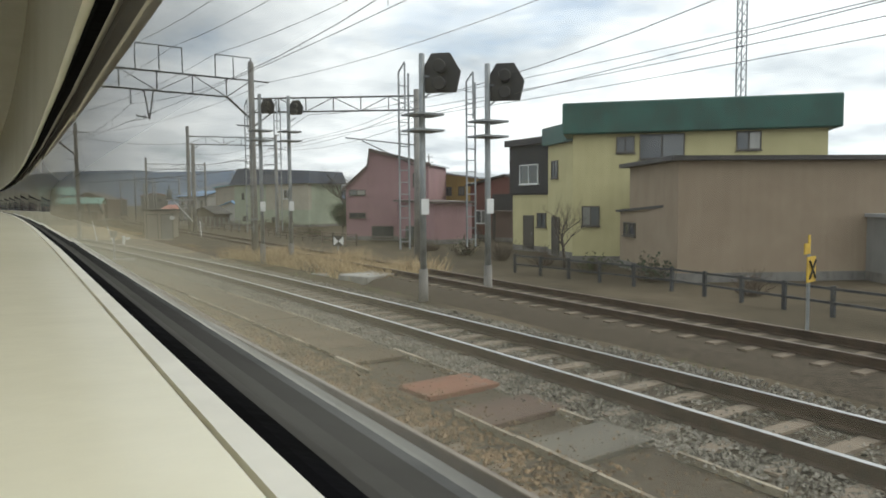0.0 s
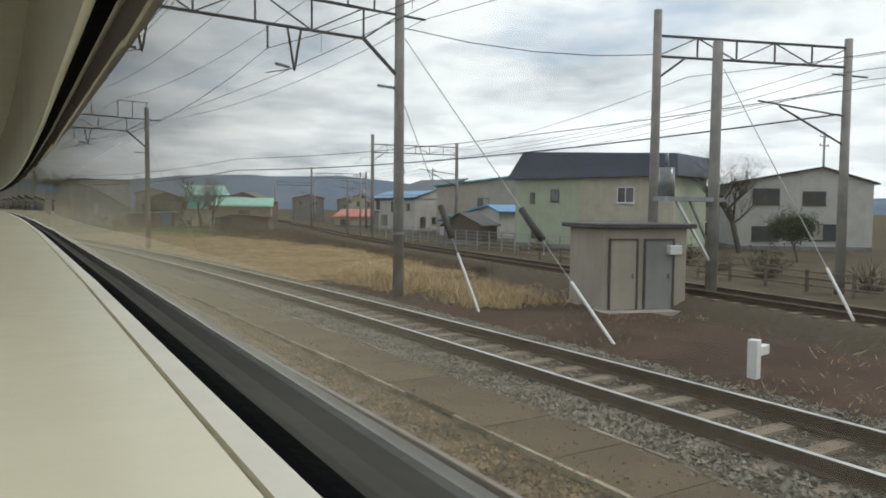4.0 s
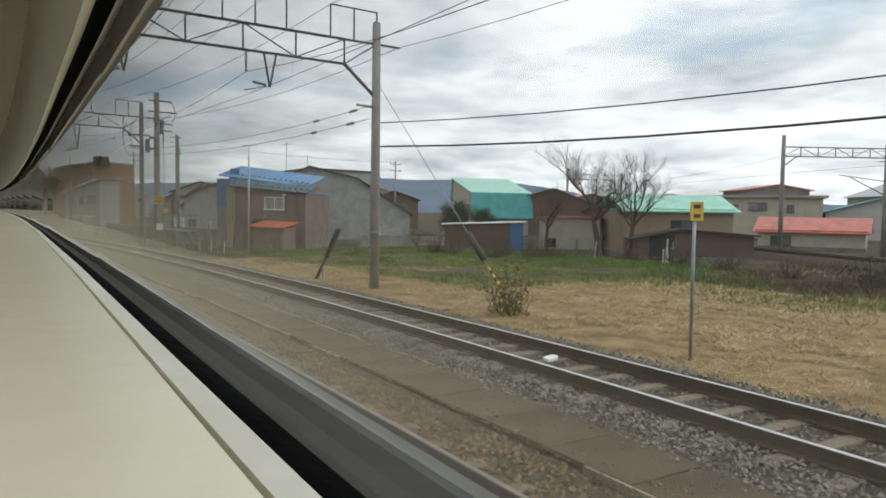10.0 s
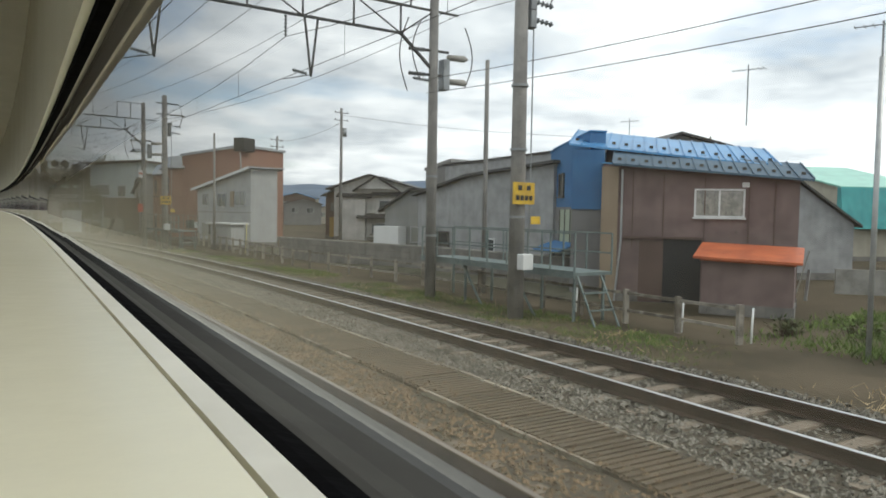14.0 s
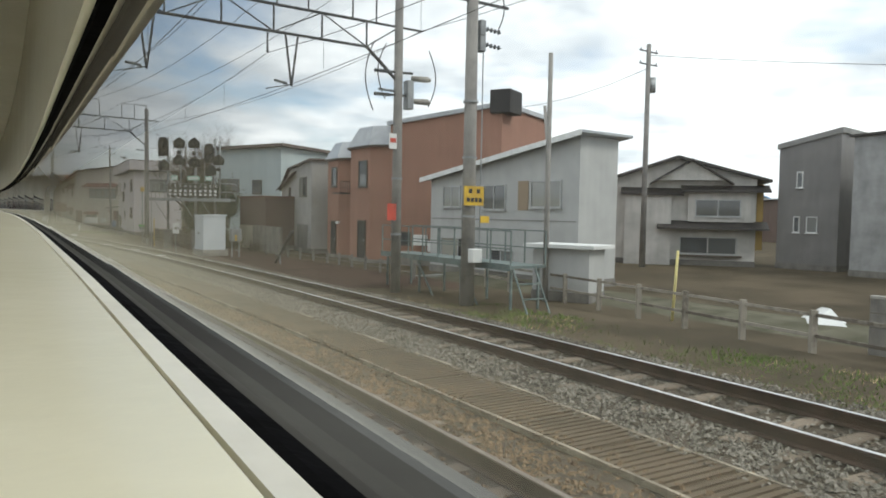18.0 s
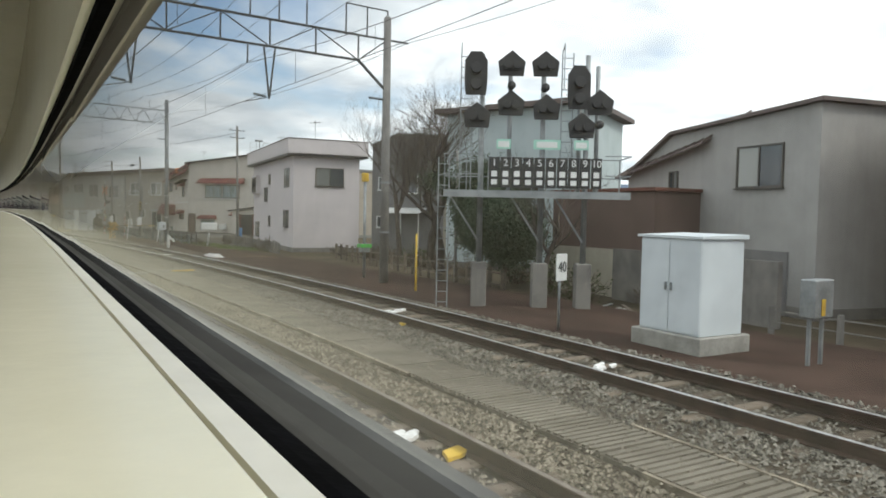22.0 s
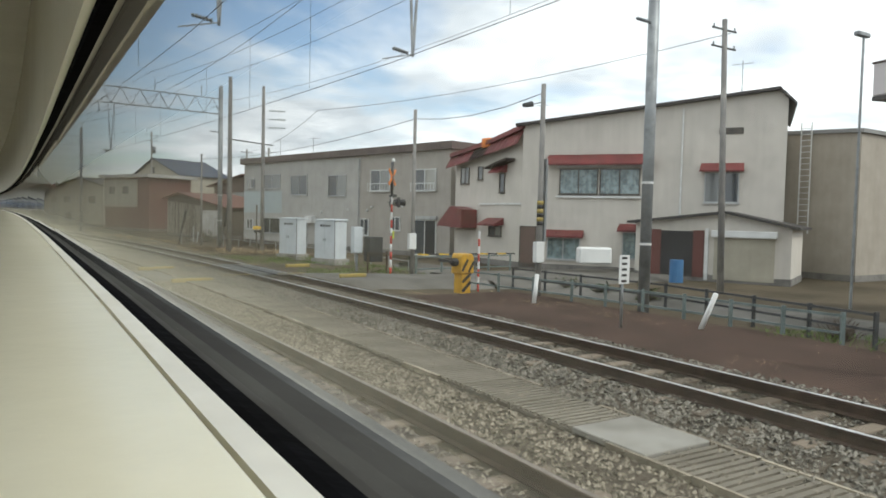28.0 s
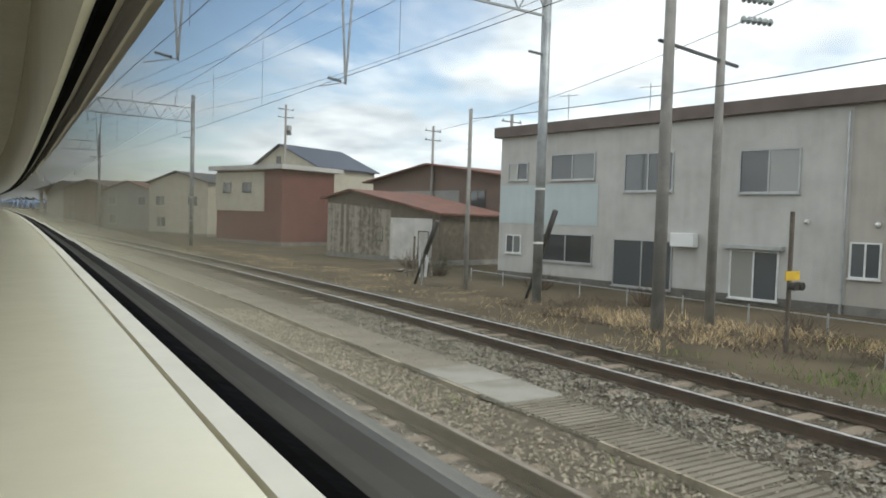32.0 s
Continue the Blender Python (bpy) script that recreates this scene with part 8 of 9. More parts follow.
for _i in range(10):
    part("post_stripe", Geo().tube((0, 0, GROUND + 0.36 * _i), (0, 0, GROUND + 0.36 * (_i + 1)), 0.052, n=10), M["white"] if _i % 2 else M["red"], _cs, "white stripe" if _i % 2 else "red stripe", smooth=True)
part("upper_post", Geo().tube((0, 0, GROUND + 3.6), (0, 0, 4.4), 0.06, n=10), M["steel_dark"], _cs, smooth=True)
part("cross_board", Geo().bar((-0.31, 0.26, 3.35), (0.31, -0.26, 4.05), 0.03, 0.12).bar((-0.31, 0.26, 4.05), (0.31, -0.26, 3.35), 0.03, 0.12), M["orange"], _cs, "orange crossing board")
for _x in (-0.55, 0.5):
    _h = part("lamp_shield", Geo().tube((_x, -0.12, 2.55), (_x, -0.16, 2.55), 0.24, 0.24, n=16).tube((_x, -0.16, 2.55), (_x, -0.42, 2.56), 0.13, 0.16, n=12), M["black"], _cs, "black round lamp hood", smooth=False)
    part("lamp", Geo().tube((_x, -0.2, 2.55), (_x, -0.23, 2.55), 0.1, n=12), M["lamp_red"] if _x > 0 else M["red"], _h)
part("lamp_arm", Geo().bar((-0.55, -0.05, 2.55), (0.55, -0.05, 2.55), 0.07).bar((-0.35, -0.05, 2.85), (0.4, -0.05, 2.85), 0.12), M["steel_dark"], _cs)
part("bell", Geo().tube((0, -0.05, 4.4), (0, -0.05, 4.55), 0.1, 0.05, n=10), M["frame_white"], _cs, smooth=True)
part("button_plate", Geo().box(-0.13, -0.1, 0.9, 0.13, -0.07, 1.25), material("lime_paint", (0.62, 0.68, 0.05), (0.5, 0.55, 0.04), 0.5), _cs, "lime yellow notice plate")
_m = thing("crossing_machine", at(270.3, 15.2), "dark barrier drive with rusty frame beside the crossing", "crossing machine")
part("body", Geo().box(-0.35, -0.3, -0.2, 0.35, 0.3, 0.95), M["steel_dark"], _m, bevel=0.03)
part("frame", Geo().bar((-0.5, -0.4, GROUND), (-0.5, -0.4, 0.3), 0.06).bar((0.5, -0.4, GROUND), (0.5, -0.4, 0.3), 0.06).bar((-0.5, -0.4, 0.2), (0.5, -0.4, 0.2), 0.05), M["rail_side"], _m)
part("control_cabinet", Geo().box(-0.95, 0.1, 0.2, -0.5, 0.45, 1.4), M["cabinet"], _m, "grey control cabinet", bevel=0.02)
part("cabinet_leg", Geo().bar((-0.72, 0.27, GROUND), (-0.72, 0.27, 0.2), 0.09), M["steel_grey"], _m)
_m = thing("barrier_machine", at(261.6, 13.9, 0, 10), "yellow and black barrier machine beside the crossing", "barrier machine")
part("pedestal", Geo().box(-0.22, -0.2, GROUND, 0.22, 0.2, 0.0), M["machine_yellow"], _m, bevel=0.02)
part("stripe", Geo().bar((-0.2, -0.21, -0.62), (0.2, -0.21, -0.3), 0.012, 0.12), M["black"], _m)
part("stripe", Geo().bar((-0.2, -0.21, -0.3), (0.2, -0.21, 0.0), 0.012, 0.1), M["black"], _m)
part("housing", Geo().prism([(-0.32, 0.0), (0.32, 0.0), (0.32, 0.58), (0.2, 0.7), (-0.26, 0.7), (-0.32, 0.6)], "y", -0.26, 0.26), M["machine_yellow"], _m, bevel=0.03)
part("stripe", Geo().bar((-0.28, -0.27, 0.1), (-0.02, -0.27, 0.5), 0.012, 0.1), M["black"], _m)
part("stripe", Geo().bar((0.04, -0.27, 0.05), (0.28, -0.27, 0.42), 0.012, 0.1), M["black"], _m)
part("arm_stub", Geo().bar((-0.5, -0.05, 0.42), (-1.2, -0.05, 0.5), 0.06, 0.09), M["black"], _m)
part("hinge", Geo().tube((-0.5, 0, 0.4), (0.45, 0, 0.4), 0.14, n=12), M["black"], _m, smooth=True)
_m = thing("striped_barrier", at(267.6, 15.6), "striped yellow and black barrier pole across the road", "barrier")
for _i in range(10):
    part("arm_stripe", Geo().bar((0.3 + 0.55 * _i, 0, 0.28), (0.85 + 0.55 * _i, 0, 0.26), 0.05, 0.07), M["yellow"] if _i % 2 == 0 else M["black"], _m, "yellow stripe" if _i % 2 == 0 else "black stripe")
_m = thing("upright_barrier", at(262.4, 15.2), "red and white striped barrier post standing upright", "barrier")
for _i in range(8):
    part("arm_stripe", Geo().tube((0, 0, GROUND + 0.28 * _i), (0, 0, GROUND + 0.28 * (_i + 1)), 0.04, n=8), M["white"] if _i % 2 else M["red"], _m, "white stripe" if _i % 2 else "red stripe")
for _s, _d in ((267.9, 15.8), (259.6, 15.6)):
    _m = thing("pole_box", at(_s, _d - 0.12), "white metal box strapped to the pole", "junction box", "pole boxes")
    part("box", Geo().box(-0.16, -0.2, 0.5, 0.2, 0.0, 1.2), M["white"], _m, bevel=0.02)
_m = thing("relay_post", at(283.2, 14.6), "thin black post with yellow and black plates", "post")
part("post", Geo().tube((0, 0, GROUND), (0, 0, 2.4), 0.05, n=8), M["wood"], _m)
part("plate", Geo().box(-0.25, -0.08, 0.9, 0.25, -0.05, 1.1), M["yellow"], _m)
part("lens", Geo().tube((-0.12, -0.08, 0.78), (-0.12, -0.25, 0.78), 0.09, n=10).tube((0.12, -0.08, 0.78), (0.12, -0.25, 0.78), 0.09, n=10), M["black"], _m)

# parked and stored things by the houses
solid("oil_tank", Geo().box(-0.8, -0.35, -0.15, 0.8, 0.35, 0.65), M["white"], "white rectangular heating oil tank on short legs", "oil tank", at(265.6, 24.6, 0, -30), bevel=0.08)
solid("blue_barrel", Geo().tube((0, 0, GROUND), (0, 0, 0.25), 0.3, 0.3, n=14), P["blue_wall"], "blue plastic barrel beside the entrance", "barrel", at(262.2, 26.2), smooth=False)
solid("snow_heap", Geo().tube((-0.0, -1.0, GROUND - 0.02), (0.0, 1.0, GROUND + 0.0), 0.28, 0.12, n=9).tube((0.1, -1.2, GROUND - 0.05), (0.1, 0.6, GROUND), 0.22, 0.2, n=9), M["snow"], "small heap of dirty old snow", "snow", at(233.5, 11.6, 0.12), smooth=True)
for _s, _w, _o, _c in ((231.2, 2, -0.2, "snow"), (228.4, 2, 0.35, "snow"), (207.5, 2, 0.1, "snow"), (205.9, 2, -0.55, "yellow"), (201.2, 2, 0.0, "snow"), (199.8, 1, 0.2, "snow"), (199.2, 1, 0.45, "yellow"), (196.4, 2, 0.1, "snow"), (194.7, 2, -0.3, "snow"), (225.6, 2, -0.3, "snow"), (222.6, 1, 0.85, "white"), (290.2, 1, -0.5, "white"), (158.2, 1, 0.25, "white"), (135.0, 2, 0.1, "snow"), (106.6, 2, 0.2, "white"), (253.6, 1, -0.2, "white"), (255.9, 1, -0.1, "white")):
    _g, _r2 = Geo(), random.Random(int(_s * 10))
    for _j in range(1 if _c != "snow" else 7):
        _x, _y, _a, _b = (0, 0, 0.22, 0.1) if _c != "snow" else (_r2.uniform(-0.3, 0.3), _r2.uniform(-0.12, 0.12), _r2.uniform(0.06, 0.18), _r2.uniform(0.04, 0.09))
        _k = [(_x - _a, _y - _b * 0.6), (_x, _y - _b), (_x + _a * 0.8, _y - _b * 0.4), (_x + _a, _y + _b * 0.7), (_x - _a * 0.3, _y + _b)]
        _h = -0.15 + _r2.uniform(0, 0.02)
        _g.add([(x, y, -0.17) for x, y in _k] + [(x * 0.96, y * 0.96, _h) for x, y in _k], [(0, 4, 3, 2, 1), (5, 6, 7, 8, 9)] + [(i, (i + 1) % 5, 5 + (i + 1) % 5, 5 + i) for i in range(5)])
    _lt = solid("track_litter", _g, M[_c], {"snow": "flattened white scrap lying between the rails", "yellow": "yellow painted block by the rail", "white": "pale board lying by the rail"}[_c], "litter", at(_s, middle(_w, _s) + _o, 0.02, 25), group="litter")
_m = thing("yellow_duct_cover", at(218.9, 5.5, 0, 8), "yellow-edged duct cover crossing the trough", "duct cover")
part("cover", Geo().box(-0.6, -0.09, -0.12, 0.6, 0.09, -0.05), M["pale_lid"], _m, bevel=0.02)
part("yellow_side", Geo().box(-0.2, -0.097, -0.11, 0.6, -0.092, -0.06), M["yellow"], _m)
part("extension", Geo().box(-1.6, -0.06, -0.16, -0.66, 0.06, -0.1), M["concrete"], _m)
for _i in range(3):
    solid("duct_plate", Geo().box(-0.5, -0.32, -0.2, 0.5, 0.32, -0.13), material("rusty_plate_%s" % "abc"[_i], ((0.20, 0.085, 0.05), (0.085, 0.05, 0.036), (0.11, 0.10, 0.08))[_i], None, 0.9, scale=3), ("rust-red steel cover plate in the ballast", "dark brown steel cover plate in the ballast", "grey ribbed cover in the ballast")[_i], "cover plate", at(6.9 - 1.15 * _i, 4.3, 0.03, 4), bevel=0.01)
_tw = thing("radio_mast", at(20.0, 30.0), "tall thin red and white lattice radio mast", "radio mast")
for _x, _y in ((-0.22, -0.2), (0.22, -0.2), (0, 0.22)):
    part("leg", Geo().bar((_x, _y, 0), (_x * 0.8, _y * 0.8, 18.0), 0.05), M["steel_grey"], _tw)
_g = Geo()
for _i in range(34):
    _z = 1 + 0.5 * _i
    _g.bar((-0.2, -0.2, _z), (0.2, -0.2, _z + 0.5), 0.025).bar((0.2, -0.2, _z), (0, 0.2, _z + 0.5), 0.025).bar((0, 0.2, _z), (-0.2, -0.2, _z + 0.5), 0.025)
part("bracing", _g, M["steel_grey"], _tw)
for _s, _d, _z in ((157.0, 28.5, 5.5), (145.5, 20.0, 5.2), (166.0, 27.5, 4.0), (235.0, 27.2, 7.3), (240.0, 21.5, 6.9), (262.5, 31.0, 8.3), (272.0, 27.0, 7.0), (300.0, 24.0, 6.8), (296.0, 25.0, 6.8), (45.0, 29.0, 6.0), (318.0, 32.0, 6.0)):
    antenna(_s, _d, _z)
_rf = thing("roof_cage", at(251.4, 22.8, 6.9), "wire cage on the flat roof of the pale house", "roof cage")
for _x in (-0.6, 0.6):
    for _y in (-0.6, 0.6):
        part("post", Geo().bar((_x, _y, 0), (_x, _y, 0.9), 0.03), M["frame_grey"], _rf)
for _z in (0.45, 0.9):
    part("rail", Geo().bar((-0.6, -0.6, _z), (0.6, -0.6, _z), 0.02).bar((-0.6, -0.6, _z), (-0.6, 0.6, _z), 0.02).bar((0.6, -0.6, _z), (0.6, 0.6, _z), 0.02), M["frame_grey"], _rf)

# wires over the town
for _p in ([(188.9, 31.0, 10.9, 0.5), (161.0, 42.0, 7.3, 0)], [(188.9, 31.0, 10.2, 0.4), (198.5, 30.0, 9.0, 0)], [(61.5, 10.5, 7.4, 0.3), (58.4, 18.0, 7.0, 0)], [(258.8, 24.4, 9.4, 0.4), (286.0, 20.0, 9.0, 0.4), (320.0, 30.0, 8.8, 0)], [(259.6, 15.6, 6.2, 0.3), (267.9, 15.8, 6.2, 0.4), (297.2, 16.0, 6.0, 0)]):
    wire("town_wire", _p, 0.014, "black cable strung between poles")
for _z in (4.2, 5.0):
    wire("cable", [(120.0, 11.4, _z, 0.5), (92.0, 17.6, _z + 0.5, 0.4), (56.2, 24.6, _z + 1.2, 0)], 0.03 if _z < 4.5 else 0.018, "thick black aerial cable slung from the mast")

# ---- trees ----
def tree(s, d, h, seed, label, leafy=None, trunk=0.16, spread=0.55, levels=4, z=GROUND):
    rnd = random.Random(seed)
    root = thing("tree", at(s, d, z, seed * 37), label, "tree", "trees")
    tg, twigs, ends = Geo(), Geo(), []

    def grow(p, v, length, r, lv):
        q = p
        n = 3
        for i in range(n):
            v2 = (v + Vector((rnd.uniform(-1, 1), rnd.uniform(-1, 1), rnd.uniform(-0.3, 0.6))) * 0.22).normalized()
            e = q + v2 * (length / n)
            r2 = r * (0.88 if lv else 0.92)
            (tg if r > 0.03 else twigs).tube(q, e, r, r2, n=7 if r > 0.06 else 4, caps=False)
            if lv < levels and (i > 0 or lv > 0):
                for _ in range(rnd.choice((1, 2, 2)) if lv else 3):
                    u = Vector((rnd.uniform(-1, 1), rnd.uniform(-1, 1), rnd.uniform(0.0, 0.9))).normalized()
                    grow(e, (v2 * (1 - spread) + u * spread).normalized(), length * rnd.uniform(0.5, 0.78), r2 * rnd.uniform(0.4, 0.6), lv + 1)
            q, v, r = e, v2, r2
        ends.append(q)

    grow(Vector((0, 0, 0)), Vector((rnd.uniform(-0.1, 0.1), rnd.uniform(-0.1, 0.1), 1)), h * 0.52, trunk, 0)
    part("trunk", tg, M["bark"], root, smooth=True)
    if twigs.v:
        part("twigs", twigs, M["bark"], root)
    if leafy:
        g = Geo()
        for e in ends:
            for _ in range(leafy * 3 if leafy > 4 else leafy * 6):
                c = e + Vector((rnd.gauss(0, 0.28), rnd.gauss(0, 0.28), rnd.gauss(0, 0.22)))
                a, b = Vector((rnd.gauss(0, 1), rnd.gauss(0, 1), rnd.gauss(0, 1))).normalized() * 0.055, Vector((rnd.gauss(0, 1), rnd.gauss(0, 1), rnd.gauss(0, 1))).normalized() * 0.032
                g.add([c - a, c + b, c + a, c - b], [(0, 1, 2, 3)])
        ob = part("crown", g, M["leaf_dark"], root, "dense dark green leaves")
        tagged(ob, kind="stuff")
    return root


tree(227.6, 22.2, 9.2, 3, "bare branching garden tree with a thick dark trunk", trunk=0.24, spread=0.62, levels=5)
tree(220.6, 17.6, 7.4, 5, "bare knotty pruned tree before the pale blue house", trunk=0.19, spread=0.6, levels=5)
tree(231.0, 22.5, 8.6, 8, "bare branching garden tree behind the fence", trunk=0.17, levels=5)
tree(215.4, 16.2, 3.4, 11, "dark green evergreen shrub beside the signals", leafy=26, trunk=0.1, spread=0.6)
tree(217.6, 17.2, 3.8, 12, "dark green evergreen shrub beside the house", leafy=26, trunk=0.1, spread=0.6)
tree(213.6, 15.4, 2.6, 13, "small dark evergreen bush under the signal platform", leafy=26, trunk=0.08, spread=0.6)
tree(212.0, 15.6, 4.6, 14, "thin bare tree behind the signal platform", trunk=0.1)
tree(129.4, 33.2, 6.7, 21, "tall bare tree with fine twigs in front of old houses", trunk=0.19, spread=0.6, levels=5)
tree(127.6, 33.6, 5.6, 24, "bare tree with upright twigs beside the old house", trunk=0.15, spread=0.55, levels=5)
tree(133.4, 33.0, 5.0, 22, "bare tree with fine twigs near the shed", trunk=0.12, spread=0.6)
tree(70.5, 43.5, 6.0, 23, "wide bare tree beside the white house", trunk=0.2, spread=0.65, levels=5)
tree(147.2, 21.4, 3.4, 31, "clipped pine with tufted dark foliage", leafy=18, trunk=0.1, spread=0.5, levels=3)
tree(143.4, 33.6, 2.8, 32, "dark rounded garden pine behind the wall", leafy=24, trunk=0.08, spread=0.6, levels=3)
tree(141.4, 35.6, 2.4, 33, "dark rounded garden pine behind the wall", leafy=24, trunk=0.08, spread=0.6, levels=3)
tree(21.6, 20.4, 2.6, 41, "small crooked bare tree against the yellow wall", trunk=0.07, spread=0.55, levels=3)
tree(27.2, 21.0, 2.2, 42, "bare espaliered shrub in the garden", trunk=0.06, spread=0.7, levels=3)
tree(51.0, 27.6, 2.2, 43, "round green garden bush", leafy=22, trunk=0.06, spread=0.6, levels=3)
tree(64.6, 38.6, 2.4, 44, "round green garden bush beside the white house", leafy=22, trunk=0.06, spread=0.6, levels=3)
tree(244.2, 17.6, 1.0, 45, "low bare reddish shrub by the picket fence", trunk=0.04, spread=0.7, levels=3)
tree(238.6, 17.3, 1.2, 46, "low bare shrub by the picket fence", trunk=0.04, spread=0.7, levels=3)
tree(99.2, 11.6, 1.9, 47, "spindly bare weed stalk at the field edge", trunk=0.02, spread=0.35, levels=2)
tree(135.4, 24.0, 1.8, 49, "brownish bare hedge bush beyond the plot", trunk=0.05, spread=0.7, levels=3)
tree(134.0, 26.0, 1.8, 50, "brownish bare hedge bush beyond the plot", trunk=0.05, spread=0.7, levels=3)


M["leaf_olive"] = material("olive_leaves", (0.085, 0.10, 0.04), (0.035, 0.045, 0.02), 0.75, scale=2, fine=12, spread=0.2, bump=0, spec=0.2)
M["shoots"] = material("yellow_green_shoots", (0.24, 0.23, 0.06), (0.11, 0.115, 0.03), 0.8, scale=2, fine=12, spread=0.2, bump=0, spec=0.2)
M["twig"] = material("brown_twigs", (0.13, 0.10, 0.078), (0.06, 0.046, 0.038), 0.95, scale=5, fine=30, bump=0, spec=0.1)


def shrub(s, d, h, w, seed, label, leaves=0, mat=None, twigs=70):
    """A low bush: a fan of crooked twigs, perhaps with small leaves in uneven clumps."""
    rnd = random.Random(seed)
    root = thing("shrub", at(s, d, GROUND, seed * 53), label, "shrub", "shrubs")
    g, tips = Geo(), []
    for _ in range(twigs):
        a, k = rnd.uniform(0, 6.283), rnd.uniform(0.15, 1.0)
        p = Vector((math.cos(a) * w * 0.16 * k, math.sin(a) * w * 0.16 * k, -0.05))
        v = Vector((math.cos(a) * w * 0.5 * k, math.sin(a) * w * 0.5 * k, h * rnd.uniform(0.55, 1.0) * (1.15 - 0.45 * k)))
        q = p
        for i in range(3):
            e = p + v * ((i + 1) / 3) + Vector((rnd.gauss(0, 1), rnd.gauss(0, 1), 0)) * 0.07 * h
            g.tube(q, e, 0.014 * (1.2 - i * 0.3), 0.014 * (0.9 - i * 0.3), n=3, caps=False)
            q = e
            tips.append(e)
    part("twigs", g, M["twig"], root)
    if leaves:
        g = Geo()
        for _ in range(leaves):
            c = rnd.choice(tips) + Vector((rnd.gauss(0, 0.07), rnd.gauss(0, 0.07), rnd.gauss(0, 0.07)))
            a, b = Vector((rnd.gauss(0, 1), rnd.gauss(0, 1), rnd.gauss(0, 1))).normalized() * 0.07, Vector((rnd.gauss(0, 1), rnd.gauss(0, 1), rnd.gauss(0, 1))).normalized() * 0.045
            g.add([c - a, c + b, c + a, c - b], [(0, 1, 2, 3)])
        tagged(part("leaves", g, mat or M["leaf_dark"], root, "small dull green leaves"), kind="stuff")


_bare, _green = "bare brown twiggy shrub on the ground", "dull green leafy garden shrub"
_k = 100
for _s, _d, _h, _w, _lv in (
        # gardens by the branch line
        (12.5, 18.6, 0.9, 1.4, 0), (16.5, 19.2, 1.0, 1.6, 300), (19.5, 19.8, 0.8, 1.5, 250), (22.8, 20.4, 1.0, 1.6, 0), (26.0, 20.8, 1.5, 1.8, 0), (29.5, 21.6, 1.1, 1.5, 200), (33.5, 22.4, 0.9, 1.6, 0), (37.0, 23.6, 1.0, 1.5, 220),
        (52.5, 25.8, 1.1, 1.8, 300), (56.0, 26.8, 1.3, 1.8, 0), (60.5, 28.0, 1.5, 1.8, 350), (63.5, 29.4, 1.2, 1.7, 0), (66.5, 31.0, 1.6, 2.0, 350), (70.0, 32.2, 1.4, 1.9, 0), (73.5, 33.4, 1.3, 1.8, 300), (78.0, 33.0, 1.2, 1.6, 0),
        # behind the field and the plot
        (108.5, 27.8, 1.2, 1.8, 0), (112.5, 28.8, 1.4, 1.9, 300), (116.0, 29.6, 1.3, 1.8, 0), (119.5, 30.4, 1.5, 2.0, 0), (122.2, 31.2, 1.2, 1.7, 250), (125.4, 31.4, 1.4, 1.8, 0), (129.8, 29.6, 1.3, 1.8, 0), (132.6, 28.4, 1.5, 1.9, 0),
        (133.4, 24.8, 1.9, 2.4, 0), (131.2, 26.2, 1.8, 2.4, 0), (135.8, 25.4, 1.7, 2.2, 0), (129.0, 27.4, 1.7, 2.2, 0), (140.2, 32.4, 1.7, 2.0, 450), (142.4, 33.0, 1.9, 2.2, 450), (144.8, 31.2, 1.5, 1.8, 350), (138.4, 33.8, 1.5, 1.9, 350), (141.4, 15.6, 0.5, 0.8, 160), (138.2, 14.6, 0.45, 0.8, 160),
        # gardens beyond the signals
        (213.0, 16.8, 1.4, 1.8, 450), (216.2, 18.2, 1.8, 2.2, 500), (219.6, 18.6, 1.2, 1.7, 0), (222.4, 18.9, 1.4, 1.9, 0), (225.2, 19.6, 1.2, 1.7, 250), (228.8, 20.0, 1.3, 1.9, 0), (231.4, 20.6, 1.1, 1.6, 200), (234.2, 20.2, 0.9, 1.5, 0), (210.8, 16.2, 1.2, 1.5, 300), (208.6, 17.0, 0.9, 1.4, 0),
        (239.6, 17.6, 0.8, 1.2, 0), (241.8, 17.9, 0.7, 1.1, 0), (248.0, 18.4, 0.9, 1.3, 0), (250.6, 17.2, 0.7, 1.1, 0),
        # by the crossing and the flats
        (257.4, 18.6, 0.6, 0.9, 180), (259.6, 18.8, 0.5, 0.8, 160), (261.4, 18.9, 0.6, 0.8, 180), (272.6, 18.6, 0.6, 1.0, 160), (284.6, 17.6, 0.8, 1.4, 0), (290.6, 18.8, 0.9, 1.3, 0), (296.2, 19.0, 1.0, 1.5, 0), (303.0, 18.6, 1.2, 1.6, 200), (306.4, 19.4, 1.5, 1.8, 0)):
    _k += 1
    shrub(_s, _d, _h, _w, _k, _green if _lv else _bare, _lv, M["leaf_olive"] if _k % 2 else M["leaf_dark"])

shrub(113.0, 11.2, 1.5, 1.3, 171, "thin yellow-green shoots growing round the guy wire", 260, M["shoots"], twigs=45)
shrub(140.2, 16.4, 0.7, 1.2, 172, "low green garden plants in the plot", 260, M["green_grass"], twigs=40)
shrub(134.6, 18.8, 0.6, 1.2, 173, "low green garden plants in the plot", 260, M["green_grass"], twigs=40)
shrub(129.8, 17.6, 0.6, 1.3, 174, "low green garden plants in the plot", 260, M["green_grass"], twigs=40)
shrub(137.4, 20.4, 0.6, 1.2, 175, "low green garden plants in the plot", 260, M["green_grass"], twigs=40)


